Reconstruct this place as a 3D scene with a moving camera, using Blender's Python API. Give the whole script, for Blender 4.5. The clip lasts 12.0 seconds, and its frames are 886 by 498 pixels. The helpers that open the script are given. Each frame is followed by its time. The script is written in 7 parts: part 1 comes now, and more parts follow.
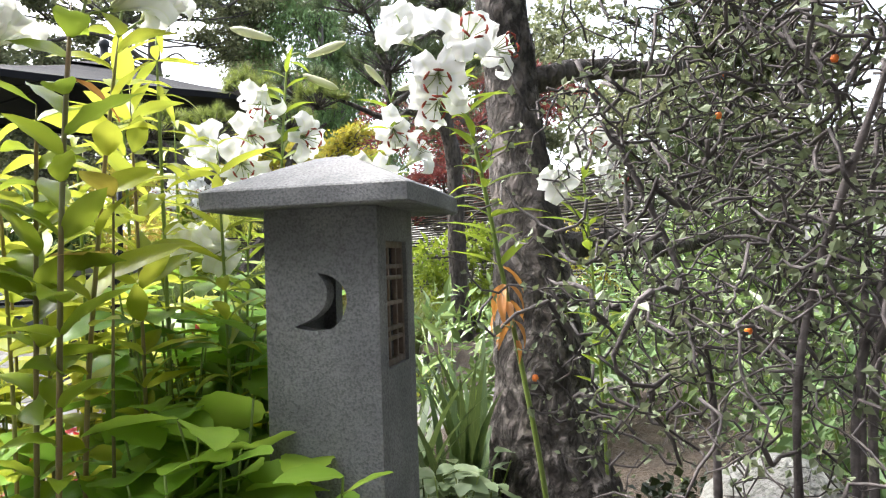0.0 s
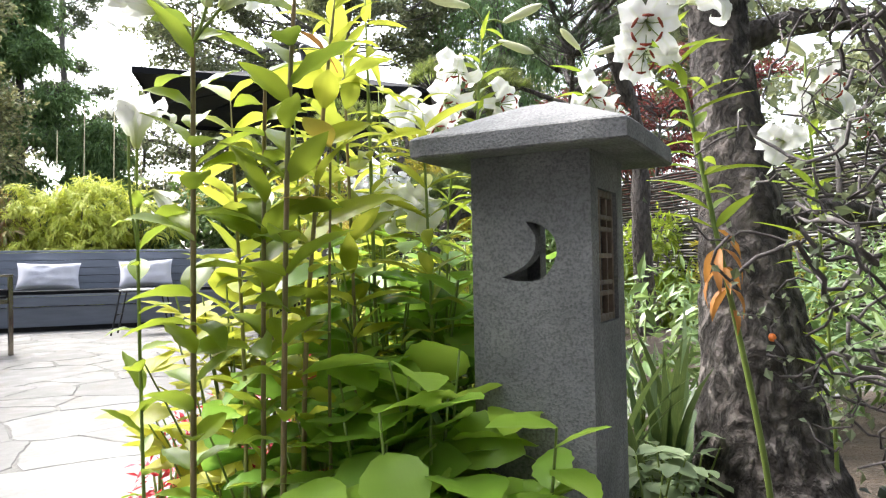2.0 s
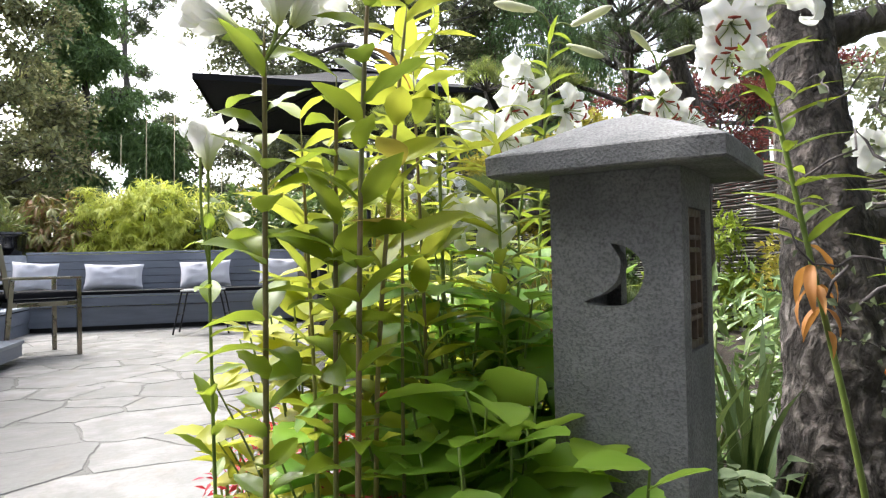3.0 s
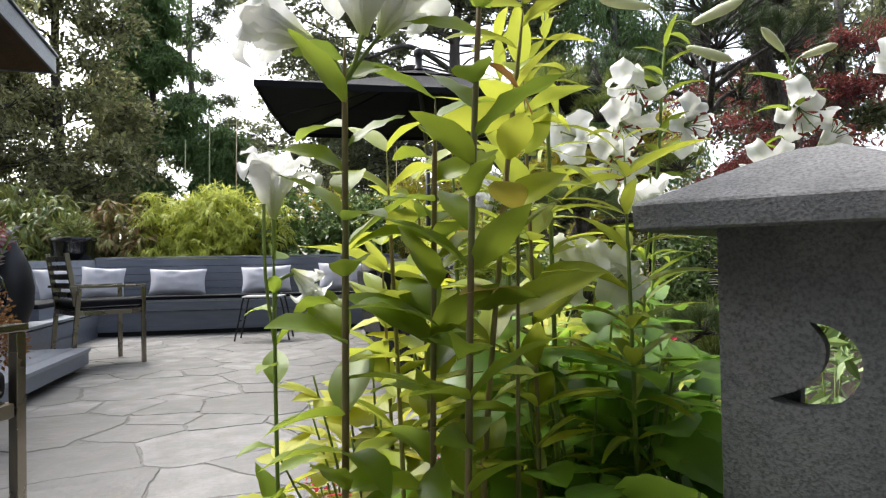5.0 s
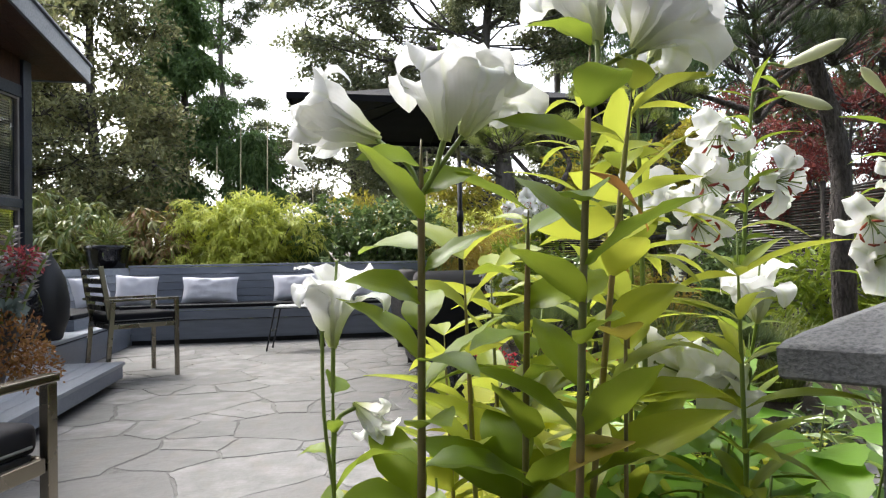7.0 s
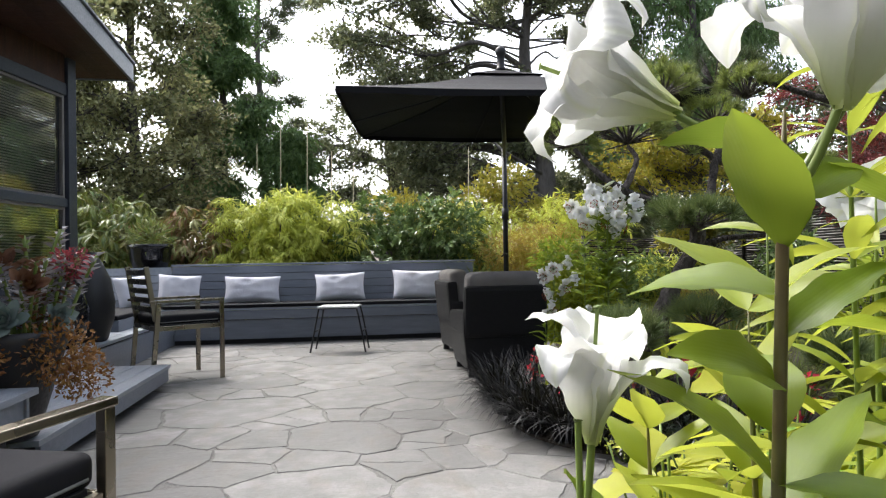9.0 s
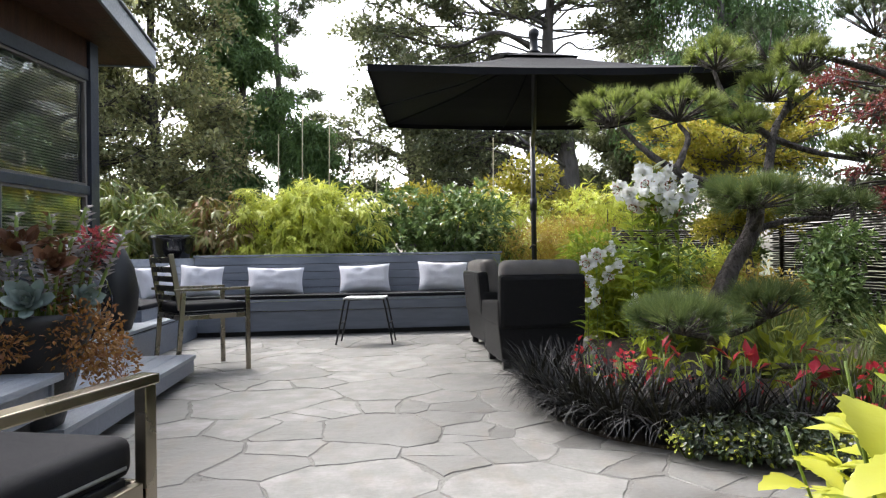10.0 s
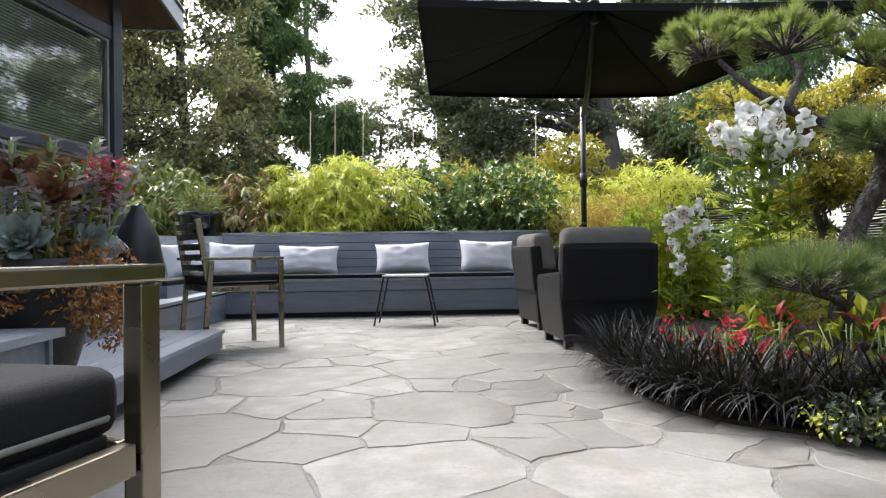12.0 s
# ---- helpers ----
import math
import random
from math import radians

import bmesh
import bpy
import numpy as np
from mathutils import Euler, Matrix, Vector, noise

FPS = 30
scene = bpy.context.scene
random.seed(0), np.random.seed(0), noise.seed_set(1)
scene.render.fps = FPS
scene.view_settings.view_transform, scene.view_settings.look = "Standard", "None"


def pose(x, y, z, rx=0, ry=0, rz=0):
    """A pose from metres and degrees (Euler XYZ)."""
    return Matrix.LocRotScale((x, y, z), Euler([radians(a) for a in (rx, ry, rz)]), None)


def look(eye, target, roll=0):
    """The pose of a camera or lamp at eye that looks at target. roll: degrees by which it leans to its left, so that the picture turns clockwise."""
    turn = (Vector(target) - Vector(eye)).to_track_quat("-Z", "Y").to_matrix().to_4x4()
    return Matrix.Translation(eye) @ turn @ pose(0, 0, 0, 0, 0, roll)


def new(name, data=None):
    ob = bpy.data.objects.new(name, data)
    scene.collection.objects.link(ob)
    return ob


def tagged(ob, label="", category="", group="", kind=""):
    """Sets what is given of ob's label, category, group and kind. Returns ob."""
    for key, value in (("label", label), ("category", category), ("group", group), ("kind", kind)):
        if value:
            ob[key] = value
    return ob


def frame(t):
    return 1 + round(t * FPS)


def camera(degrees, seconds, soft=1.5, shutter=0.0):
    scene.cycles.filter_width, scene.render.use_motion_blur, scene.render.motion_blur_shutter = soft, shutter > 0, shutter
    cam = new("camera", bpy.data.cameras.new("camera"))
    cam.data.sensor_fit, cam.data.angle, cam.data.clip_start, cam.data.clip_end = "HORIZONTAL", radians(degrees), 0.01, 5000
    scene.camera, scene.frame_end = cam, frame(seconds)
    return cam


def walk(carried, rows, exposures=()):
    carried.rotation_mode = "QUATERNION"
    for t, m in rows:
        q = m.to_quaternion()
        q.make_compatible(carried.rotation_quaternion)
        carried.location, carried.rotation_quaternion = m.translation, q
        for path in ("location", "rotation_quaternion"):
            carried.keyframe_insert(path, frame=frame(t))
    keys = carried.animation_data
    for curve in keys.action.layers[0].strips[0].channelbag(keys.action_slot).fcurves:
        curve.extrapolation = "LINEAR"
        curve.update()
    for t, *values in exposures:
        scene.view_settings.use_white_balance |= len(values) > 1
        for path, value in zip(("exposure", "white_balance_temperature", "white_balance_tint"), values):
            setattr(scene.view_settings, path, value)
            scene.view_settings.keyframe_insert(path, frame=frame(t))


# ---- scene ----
SKY, SUN = 0.15, 0.9
cam = camera(65.7, 12.0, soft=1.2)
PATH = [
    (0, (0.551, -1.809, 0.906), (1.824, -0.051, 0.945), -1.8),
    (0.5, (0.544, -1.772, 0.843), (1.675, 0.08, 0.894), -0.8),
    (1, (0.551, -1.773, 0.82), (1.51, 0.173, 0.867), -1.3),
    (1.5, (0.527, -1.764, 0.828), (1.396, 0.224, 0.865), -1.2),
    (2, (0.524, -1.735, 0.828), (1.317, 0.285, 0.872), -1.1),
    (2.5, (0.513, -1.711, 0.847), (1.227, 0.337, 0.888), -1.2),
    (3, (0.501, -1.676, 0.87), (1.144, 0.396, 0.909), -1.2),
    (3.5, (0.483, -1.632, 0.892), (1.063, 0.459, 0.928), -1.3),
    (3.7, (0.488, -1.591, 0.889), (1.045, 0.506, 0.933), -1.1),
    (5.5, (0.489, -1.364, 1.013), (0.94, 0.758, 1.049), -1.2),
    (6, (0.498, -1.32, 1.052), (0.924, 0.808, 1.085), -1.2),
    (6.5, (0.477, -1.305, 1.089), (0.885, 0.826, 1.125), -1.1),
    (8.5, (0.369, -1.019, 1.162), (0.681, 1.128, 1.189), -1),
    (9, (0.306, -0.956, 1.157), (0.595, 1.195, 1.184), -1),
    (9.5, (0.237, -0.845, 1.113), (0.502, 1.308, 1.138), -0.9),
    (10, (0.165, -0.683, 1.064), (0.407, 1.472, 1.085), -0.9),
    (10.5, (0.119, -0.538, 0.992), (0.337, 1.62, 1.01), -0.9),
    (11, (0.076, -0.377, 0.875), (0.268, 1.785, 0.894), -0.8),
    (11.5, (0.023, -0.193, 0.816), (0.191, 1.97, 0.83), -0.8),
    (12, (0.0, 0.0, 0.807), (0.16, 2.164, 0.821), -0.7),
]
walk(cam, [(t, look(eye, target, roll)) for t, eye, target, roll in PATH],
     exposures=[(0.0, 2.85), (1.0, 2.95), (2.0, 2.88), (3.0, 2.58), (3.7, 2.28), (5.3, 2.0), (6.7, 2.05), (8.5, 2.0), (10.0, 2.28), (12.0, 2.48)])

# ---- sky and light ----
world = bpy.data.worlds.new("overcast_sky")
scene.world = world
world.use_nodes = True
wn, wl = world.node_tree.nodes, world.node_tree.links
wn.clear()
sky = wn.new("ShaderNodeTexSky")
sky.sky_type, sky.sun_disc = "NISHITA", False
sky.sun_elevation, sky.sun_rotation = radians(52), radians(-35)
sky.air_density, sky.dust_density, sky.ozone_density = 1.0, 4.0, 1.0
grey = wn.new("ShaderNodeRGBToBW")
cloud = wn.new("ShaderNodeMix")
cloud.data_type = "RGBA"
cloud.inputs[0].default_value = 0.6
wl.new(sky.outputs[0], grey.inputs[0])
wl.new(sky.outputs[0], cloud.inputs[6])
wl.new(grey.outputs[0], cloud.inputs[7])
bg = wn.new("ShaderNodeBackground")
bg.inputs[1].default_value = SKY
wl.new(cloud.outputs[2], bg.inputs[0])
wo = wn.new("ShaderNodeOutputWorld")
wl.new(bg.outputs[0], wo.inputs[0])
sun = new("sun", bpy.data.lights.new("sun", "SUN"))
sun.data.energy, sun.data.angle, sun.data.color = SUN, radians(25), (1.0, 0.985, 0.96)
sun.matrix_world = look((-6, 8, 13), (0, 0, 0))


# ---- materials ----
def nodes(name):
    m = bpy.data.materials.new(name)
    m.use_nodes = True
    return m, m.node_tree.nodes, m.node_tree.links, m.node_tree.nodes["Principled BSDF"]


def mixed(n, l, a, b, fac):
    k = n.new("ShaderNodeMix")
    k.data_type = "RGBA"
    for sock, v in ((6, a), (7, b)):
        if isinstance(v, tuple):
            k.inputs[sock].default_value = (*v, 1)
        else:
            l.new(v, k.inputs[sock])
    if isinstance(fac, (int, float)):
        k.inputs[0].default_value = fac
    else:
        l.new(fac, k.inputs[0])
    return k.outputs[2]


def noise_at(n, l, coord, scale, detail=4.0, lo=0.3, hi=0.7, stretch=None):
    t = n.new("ShaderNodeTexNoise")
    t.inputs["Scale"].default_value, t.inputs["Detail"].default_value = scale, detail
    if stretch:
        mp = n.new("ShaderNodeMapping")
        mp.inputs["Scale"].default_value = stretch
        l.new(coord, mp.inputs[0])
        coord = mp.outputs[0]
    l.new(coord, t.inputs["Vector"])
    r = n.new("ShaderNodeMapRange")
    r.inputs[1].default_value, r.inputs[2].default_value = lo, hi
    l.new(t.outputs[0], r.inputs[0])
    return r.outputs[0]


def bumped(n, l, b, height, strength, distance):
    k = n.new("ShaderNodeBump")
    k.inputs["Strength"].default_value, k.inputs["Distance"].default_value = strength, distance
    l.new(height, k.inputs["Height"])
    l.new(k.outputs[0], b.inputs["Normal"])


def surface(name, c1, c2, c3, rough=0.6, metal=0.0, big=3.0, fine=60.0, bump=0.3, dist=0.004, stretch=None, vary=0.25, wear=0.35, gloss=0.5):
    """A painted, stone or wooden surface: two tones in large patches, a third in fine grain, and a tone of its own for each piece."""
    m, n, l, b = nodes(name)
    co = n.new("ShaderNodeTexCoord").outputs["Object"]
    info = n.new("ShaderNodeObjectInfo")
    shift = n.new("ShaderNodeVectorMath")
    l.new(co, shift.inputs[0])
    l.new(info.outputs["Location"], shift.inputs[1])
    co = shift.outputs[0]
    a = noise_at(n, l, co, big, 5, 0.35, 0.65, stretch)
    f = noise_at(n, l, co, fine, 6, 0.4, 0.75, stretch)
    col = mixed(n, l, c1, c2, a)
    k = n.new("ShaderNodeMath")
    k.operation = "MULTIPLY"
    l.new(f, k.inputs[0])
    k.inputs[1].default_value = wear
    col = mixed(n, l, col, c3, k.outputs[0])
    h = n.new("ShaderNodeHueSaturation")
    v = n.new("ShaderNodeMapRange")
    v.inputs[3].default_value, v.inputs[4].default_value = 1 - vary, 1 + vary
    l.new(info.outputs["Random"], v.inputs[0])
    l.new(v.outputs[0], h.inputs["Value"])
    l.new(col, h.inputs["Color"])
    l.new(h.outputs[0], b.inputs["Base Color"])
    r = n.new("ShaderNodeMapRange")
    r.inputs[3].default_value, r.inputs[4].default_value = max(0.05, rough - 0.12), min(1, rough + 0.12)
    l.new(f, r.inputs[0])
    l.new(r.outputs[0], b.inputs["Roughness"])
    b.inputs["Metallic"].default_value = metal
    b.inputs["Specular IOR Level"].default_value = gloss
    if bump:
        bumped(n, l, b, f, bump, dist)
    return m


def foliage(name, c1, c2, c3, trans=0.35, rough=0.45, vein=0.0, spots=0.0, streak=None, warmth=0.05):
    """Leaves: every leaf has a tone of its own between c1 and c2, with c3 in patches, and lets light through."""
    m, n, l, b = nodes(name)
    geo = n.new("ShaderNodeNewGeometry")
    info = n.new("ShaderNodeObjectInfo")
    co = n.new("ShaderNodeTexCoord").outputs["Object"]
    add = n.new("ShaderNodeMath")
    l.new(geo.outputs["Random Per Island"], add.inputs[0])
    l.new(info.outputs["Random"], add.inputs[1])
    fr = n.new("ShaderNodeMath")
    fr.operation = "FRACT"
    l.new(add.outputs[0], fr.inputs[0])
    col = mixed(n, l, c1, c2, fr.outputs[0])
    p = noise_at(n, l, co, 9.0 if streak is None else 30.0, 3, 0.5, 0.8, streak)
    k = n.new("ShaderNodeMath")
    k.operation = "MULTIPLY"
    l.new(p, k.inputs[0])
    k.inputs[1].default_value = spots if spots else 0.3
    col = mixed(n, l, col, c3, k.outputs[0])
    l.new(col, b.inputs["Base Color"])
    b.inputs["Roughness"].default_value = rough
    g = noise_at(n, l, co, 45.0, 3, 0.3, 0.7)
    if vein:
        wv = n.new("ShaderNodeTexWave")
        wv.bands_direction = "Y"
        wv.inputs["Scale"].default_value, wv.inputs["Distortion"].default_value = vein, 2.0
        wv.inputs["Detail Scale"].default_value = 0.6
        l.new(co, wv.inputs["Vector"])
        g = wv.outputs["Fac"]
    if vein:
        b.inputs["Specular IOR Level"].default_value = 0.32
    bumped(n, l, b, g, 0.07 if vein else 0.35, 0.0008 if vein else 0.002)
    tr = n.new("ShaderNodeBsdfTranslucent")
    warm = mixed(n, l, col, (1.0, 0.95, 0.25), warmth)
    l.new(warm, tr.inputs[0])
    mx = n.new("ShaderNodeMixShader")
    mx.inputs[0].default_value = trans
    l.new(b.outputs[0], mx.inputs[1])
    l.new(tr.outputs[0], mx.inputs[2])
    l.new(mx.outputs[0], n["Material Output"].inputs[0])
    return m


M = {}
def stone_material():
    """Worn sandstone slabs: broad damp and pale patches across the paving, blotches, rusty streaks and a fine grain."""
    m, n, l, b = nodes("flagstone")
    shift = n.new("ShaderNodeVectorMath")
    info = n.new("ShaderNodeObjectInfo")
    l.new(n.new("ShaderNodeTexCoord").outputs["Object"], shift.inputs[0])
    l.new(info.outputs["Location"], shift.inputs[1])
    co = shift.outputs[0]
    broad = noise_at(n, l, co, 0.9, 4, 0.35, 0.65)
    blotch = noise_at(n, l, co, 4.5, 9, 0.4, 0.66)
    streak = noise_at(n, l, co, 3.0, 5, 0.52, 0.75, (2.2, 0.7, 1))
    grain = noise_at(n, l, co, 42, 8, 0.35, 0.72)
    cleft = noise_at(n, l, co, 2.6, 8, 0.47, 0.53, (0.8, 1.6, 1))
    col = mixed(n, l, (0.125, 0.122, 0.117), (0.19, 0.186, 0.179), broad)
    dark = mixed(n, l, (0.095, 0.09, 0.085), (0.232, 0.225, 0.214), info.outputs["Random"])
    half = n.new("ShaderNodeMath")
    half.operation = "MULTIPLY"
    half.inputs[1].default_value = 0.95
    l.new(blotch, half.inputs[0])
    col = mixed(n, l, col, dark, half.outputs[0])
    rust = n.new("ShaderNodeMath")
    rust.operation = "MULTIPLY"
    rust.inputs[1].default_value = 0.4
    l.new(streak, rust.inputs[0])
    col = mixed(n, l, col, (0.165, 0.125, 0.09), rust.outputs[0])
    fine = n.new("ShaderNodeMath")
    fine.operation = "MULTIPLY"
    fine.inputs[1].default_value = 0.36
    l.new(grain, fine.inputs[0])
    col = mixed(n, l, col, (0.09, 0.083, 0.077), fine.outputs[0])
    tone = n.new("ShaderNodeMapRange")
    tone.inputs[3].default_value, tone.inputs[4].default_value = 0.86, 1.06
    l.new(info.outputs["Random"], tone.inputs[0])
    hs = n.new("ShaderNodeHueSaturation")
    l.new(tone.outputs[0], hs.inputs["Value"])
    l.new(col, hs.inputs["Color"])
    l.new(hs.outputs[0], b.inputs["Base Color"])
    r = n.new("ShaderNodeMapRange")
    r.inputs[3].default_value, r.inputs[4].default_value = 0.66, 0.46
    l.new(blotch, r.inputs[0])
    l.new(r.outputs[0], b.inputs["Roughness"])
    both = n.new("ShaderNodeMath")
    both.operation = "MULTIPLY_ADD"
    l.new(grain, both.inputs[0])
    both.inputs[1].default_value = 0.12
    l.new(blotch, both.inputs[2])
    step_up = n.new("ShaderNodeMath")
    step_up.operation = "MULTIPLY_ADD"
    l.new(cleft, step_up.inputs[0])
    step_up.inputs[1].default_value = 0.35
    l.new(both.outputs[0], step_up.inputs[2])
    bumped(n, l, b, step_up.outputs[0], 0.6, 0.007)
    return m


M["stone"] = stone_material()
M["mortar"] = surface("mortar_joint", (0.1, 0.097, 0.09), (0.155, 0.15, 0.14), (0.055, 0.051, 0.046), 0.85, 0, 2.2, 60, 0.6, 0.008)
M["soil"] = surface("soil", (0.035, 0.024, 0.016), (0.06, 0.042, 0.028), (0.11, 0.08, 0.05), 0.95, 0, 5, 60, 1.0, 0.02)
M["lawn"] = surface("far_ground", (0.05, 0.06, 0.025), (0.09, 0.085, 0.04), (0.03, 0.03, 0.015), 0.95, 0, 0.6, 18, 0.8, 0.03)
M["granite"] = surface("granite", (0.125, 0.126, 0.13), (0.225, 0.225, 0.228), (0.05, 0.05, 0.053), 0.85, 0, 7, 230, 0.55, 0.0025, None, 0.05, 0.7)
M["rock"] = surface("mossy_rock", (0.2, 0.2, 0.19), (0.33, 0.33, 0.31), (0.09, 0.1, 0.06), 0.85, 0, 6, 50, 0.9, 0.01)
M["paint"] = surface("blue_grey_paint", (0.145, 0.165, 0.205), (0.18, 0.2, 0.245), (0.10, 0.115, 0.145), 0.42, 0, 3, 40, 0.25, 0.002, (1, 8, 8), 0.08, 0.3)
M["deckpaint"] = surface("deck_paint", (0.25, 0.275, 0.32), (0.31, 0.335, 0.375), (0.17, 0.19, 0.22), 0.45, 0, 3, 40, 0.25, 0.002, (8, 1, 8), 0.07, 0.35)
# Near-black colour that stands in for the shade behind and below boards.
M["dark"] = surface("recess_shade", (0.012, 0.012, 0.014), (0.02, 0.02, 0.022), (0.03, 0.03, 0.03), 0.8)
M["frame"] = surface("navy_frame_paint", (0.03, 0.036, 0.052), (0.042, 0.048, 0.066), (0.02, 0.022, 0.03), 0.4, 0, 2, 50, 0.15, 0.002)
M["fascia"] = surface("fascia_paint", (0.13, 0.145, 0.175), (0.17, 0.185, 0.215), (0.09, 0.1, 0.12), 0.45, 0, 2, 40, 0.2, 0.002)
M["soffit"] = surface("stained_soffit", (0.045, 0.022, 0.014), (0.075, 0.034, 0.02), (0.02, 0.012, 0.008), 0.6, 0, 2, 30, 0.3, 0.003, (1, 10, 1), gloss=0.2)
M["wall"] = surface("house_wall", (0.12, 0.13, 0.15), (0.15, 0.16, 0.18), (0.09, 0.1, 0.11), 0.7)
M["room"] = surface("room_plaster", (0.14, 0.12, 0.1), (0.18, 0.16, 0.13), (0.1, 0.08, 0.07), 0.8)
M["blind"] = surface("blind_slat", (0.68, 0.66, 0.6), (0.75, 0.73, 0.67), (0.45, 0.43, 0.4), 0.5, 0, 2, 30, 0)
M["canvas"] = surface("black_canvas", (0.007, 0.007, 0.008), (0.01, 0.01, 0.012), (0.014, 0.014, 0.017), 0.9, 0, 2, 220, 0.4, 0.001, gloss=0.15)
M["blackmetal"] = surface("black_metal", (0.012, 0.012, 0.014), (0.02, 0.02, 0.022), (0.03, 0.03, 0.03), 0.45, 0.0, 5, 60, 0.1, 0.001, gloss=0.3)
M["steel"] = surface("brushed_bronze_steel", (0.24, 0.215, 0.175), (0.31, 0.28, 0.23), (0.2, 0.16, 0.11), 0.32, 1.0, 1.2, 4, 0, 0.0004, None, 0.08, 0.3)
M["cushion"] = surface("black_cushion", (0.009, 0.009, 0.012), (0.013, 0.013, 0.016), (0.02, 0.02, 0.024), 0.9, 0, 4, 320, 0.4, 0.001, gloss=0.18)
M["piping"] = surface("grey_piping", (0.2, 0.2, 0.2), (0.26, 0.26, 0.26), (0.14, 0.14, 0.14), 0.8)
M["pillow"] = surface("lavender_white_linen", (0.64, 0.64, 0.7), (0.72, 0.72, 0.78), (0.55, 0.55, 0.61), 0.9, 0, 5, 260, 0.5, 0.0015, None, 0.05, 0.3)
M["taupe"] = surface("taupe_cushion", (0.17, 0.155, 0.145), (0.21, 0.192, 0.18), (0.13, 0.12, 0.113), 0.9, 0, 5, 280, 0.5, 0.0015)
M["glaze"] = surface("black_glaze", (0.008, 0.008, 0.01), (0.013, 0.013, 0.016), (0.02, 0.02, 0.022), 0.14, 0, 3, 20, 0.05, 0.001)
M["matt_pot"] = surface("black_stoneware", (0.014, 0.014, 0.016), (0.02, 0.02, 0.023), (0.035, 0.034, 0.034), 0.55, 0, 3, 70, 0.3, 0.002)
M["bark"] = surface("pine_bark", (0.05, 0.04, 0.035), (0.11, 0.094, 0.085), (0.016, 0.012, 0.01), 0.95, 0, 14, 45, 1.0, 0.02, (1, 1, 0.35), 0.15, 0.8)
def bark_material(name, dark, mid, light, scale):
    """Bark in plates: dark cracks between raised, weathered flakes."""
    m, n, l, b = nodes(name)
    co = n.new("ShaderNodeTexCoord").outputs["Object"]
    warp = n.new("ShaderNodeTexNoise")
    warp.inputs["Scale"].default_value = 9.0
    l.new(co, warp.inputs["Vector"])
    add = n.new("ShaderNodeVectorMath")
    add.operation = "MULTIPLY_ADD"
    l.new(warp.outputs["Color"], add.inputs[0])
    add.inputs[1].default_value = (0.09, 0.09, 0.12)
    l.new(co, add.inputs[2])
    mp = n.new("ShaderNodeMapping")
    mp.inputs["Scale"].default_value = (1, 1, 0.42)
    l.new(add.outputs[0], mp.inputs[0])
    crack = n.new("ShaderNodeTexNoise")
    crack.inputs["Scale"].default_value, crack.inputs["Detail"].default_value, crack.inputs["Roughness"].default_value = scale, 9, 0.62
    l.new(mp.outputs[0], crack.inputs["Vector"])
    edge = n.new("ShaderNodeMapRange")
    edge.inputs[1].default_value, edge.inputs[2].default_value = 0.43, 0.55
    l.new(crack.outputs[0], edge.inputs[0])
    flake = noise_at(n, l, co, 30, 6, 0.35, 0.7)
    big = noise_at(n, l, co, 4, 3, 0.35, 0.65)
    col = mixed(n, l, mid, light, flake)
    col = mixed(n, l, col, mid, big)
    soft = n.new("ShaderNodeMapRange")
    soft.inputs[3].default_value = 0.05
    l.new(edge.outputs[0], soft.inputs[0])
    col = mixed(n, l, dark, col, soft.outputs[0])
    l.new(col, b.inputs["Base Color"])
    b.inputs["Roughness"].default_value = 0.95
    h = n.new("ShaderNodeMath")
    h.operation = "MULTIPLY_ADD"
    l.new(flake, h.inputs[0])
    h.inputs[1].default_value = 0.35
    l.new(edge.outputs[0], h.inputs[2])
    bumped(n, l, b, h.outputs[0], 1.0, 0.03)
    return m


M["plate_bark"] = bark_material("flaking_pine_bark", (0.018, 0.013, 0.011), (0.06, 0.046, 0.041), (0.24, 0.212, 0.2), 30)
M["twig"] = surface("grey_twig", (0.035, 0.028, 0.027), (0.11, 0.094, 0.094), (0.016, 0.012, 0.012), 0.85, 0, 20, 90, 0.5, 0.003)
M["treebark"] = surface("grey_tree_bark", (0.055, 0.048, 0.045), (0.12, 0.108, 0.1), (0.03, 0.025, 0.024), 0.95, 0, 3, 20, 0.8, 0.03, (1, 1, 0.3))
M["cane"] = surface("bamboo_cane", (0.3, 0.25, 0.14), (0.38, 0.33, 0.2), (0.2, 0.16, 0.08), 0.6)
M["wattle"] = surface("woven_fence", (0.02, 0.016, 0.013), (0.036, 0.028, 0.023), (0.015, 0.012, 0.01), 0.85, 0, 4, 40, 0.5, 0.004, (1, 1, 6))
M["stem"] = surface("lily_stem", (0.17, 0.19, 0.055), (0.26, 0.17, 0.08), (0.14, 0.075, 0.04), 0.5, 0, 7, 60, 0.2, 0.001)
M["greenstem"] = surface("green_stem", (0.13, 0.19, 0.035), (0.18, 0.24, 0.05), (0.08, 0.12, 0.02), 0.5, 0, 7, 60, 0.2, 0.001)
M["concrete"] = surface("grey_block", (0.2, 0.2, 0.2), (0.26, 0.26, 0.26), (0.15, 0.15, 0.15), 0.85)
M["stamen"] = surface("rust_anther", (0.2, 0.02, 0.008), (0.32, 0.04, 0.012), (0.12, 0.02, 0.01), 0.8)
M["tableTop"] = surface("pale_table_top", (0.42, 0.42, 0.42), (0.5, 0.5, 0.5), (0.33, 0.33, 0.33), 0.35)
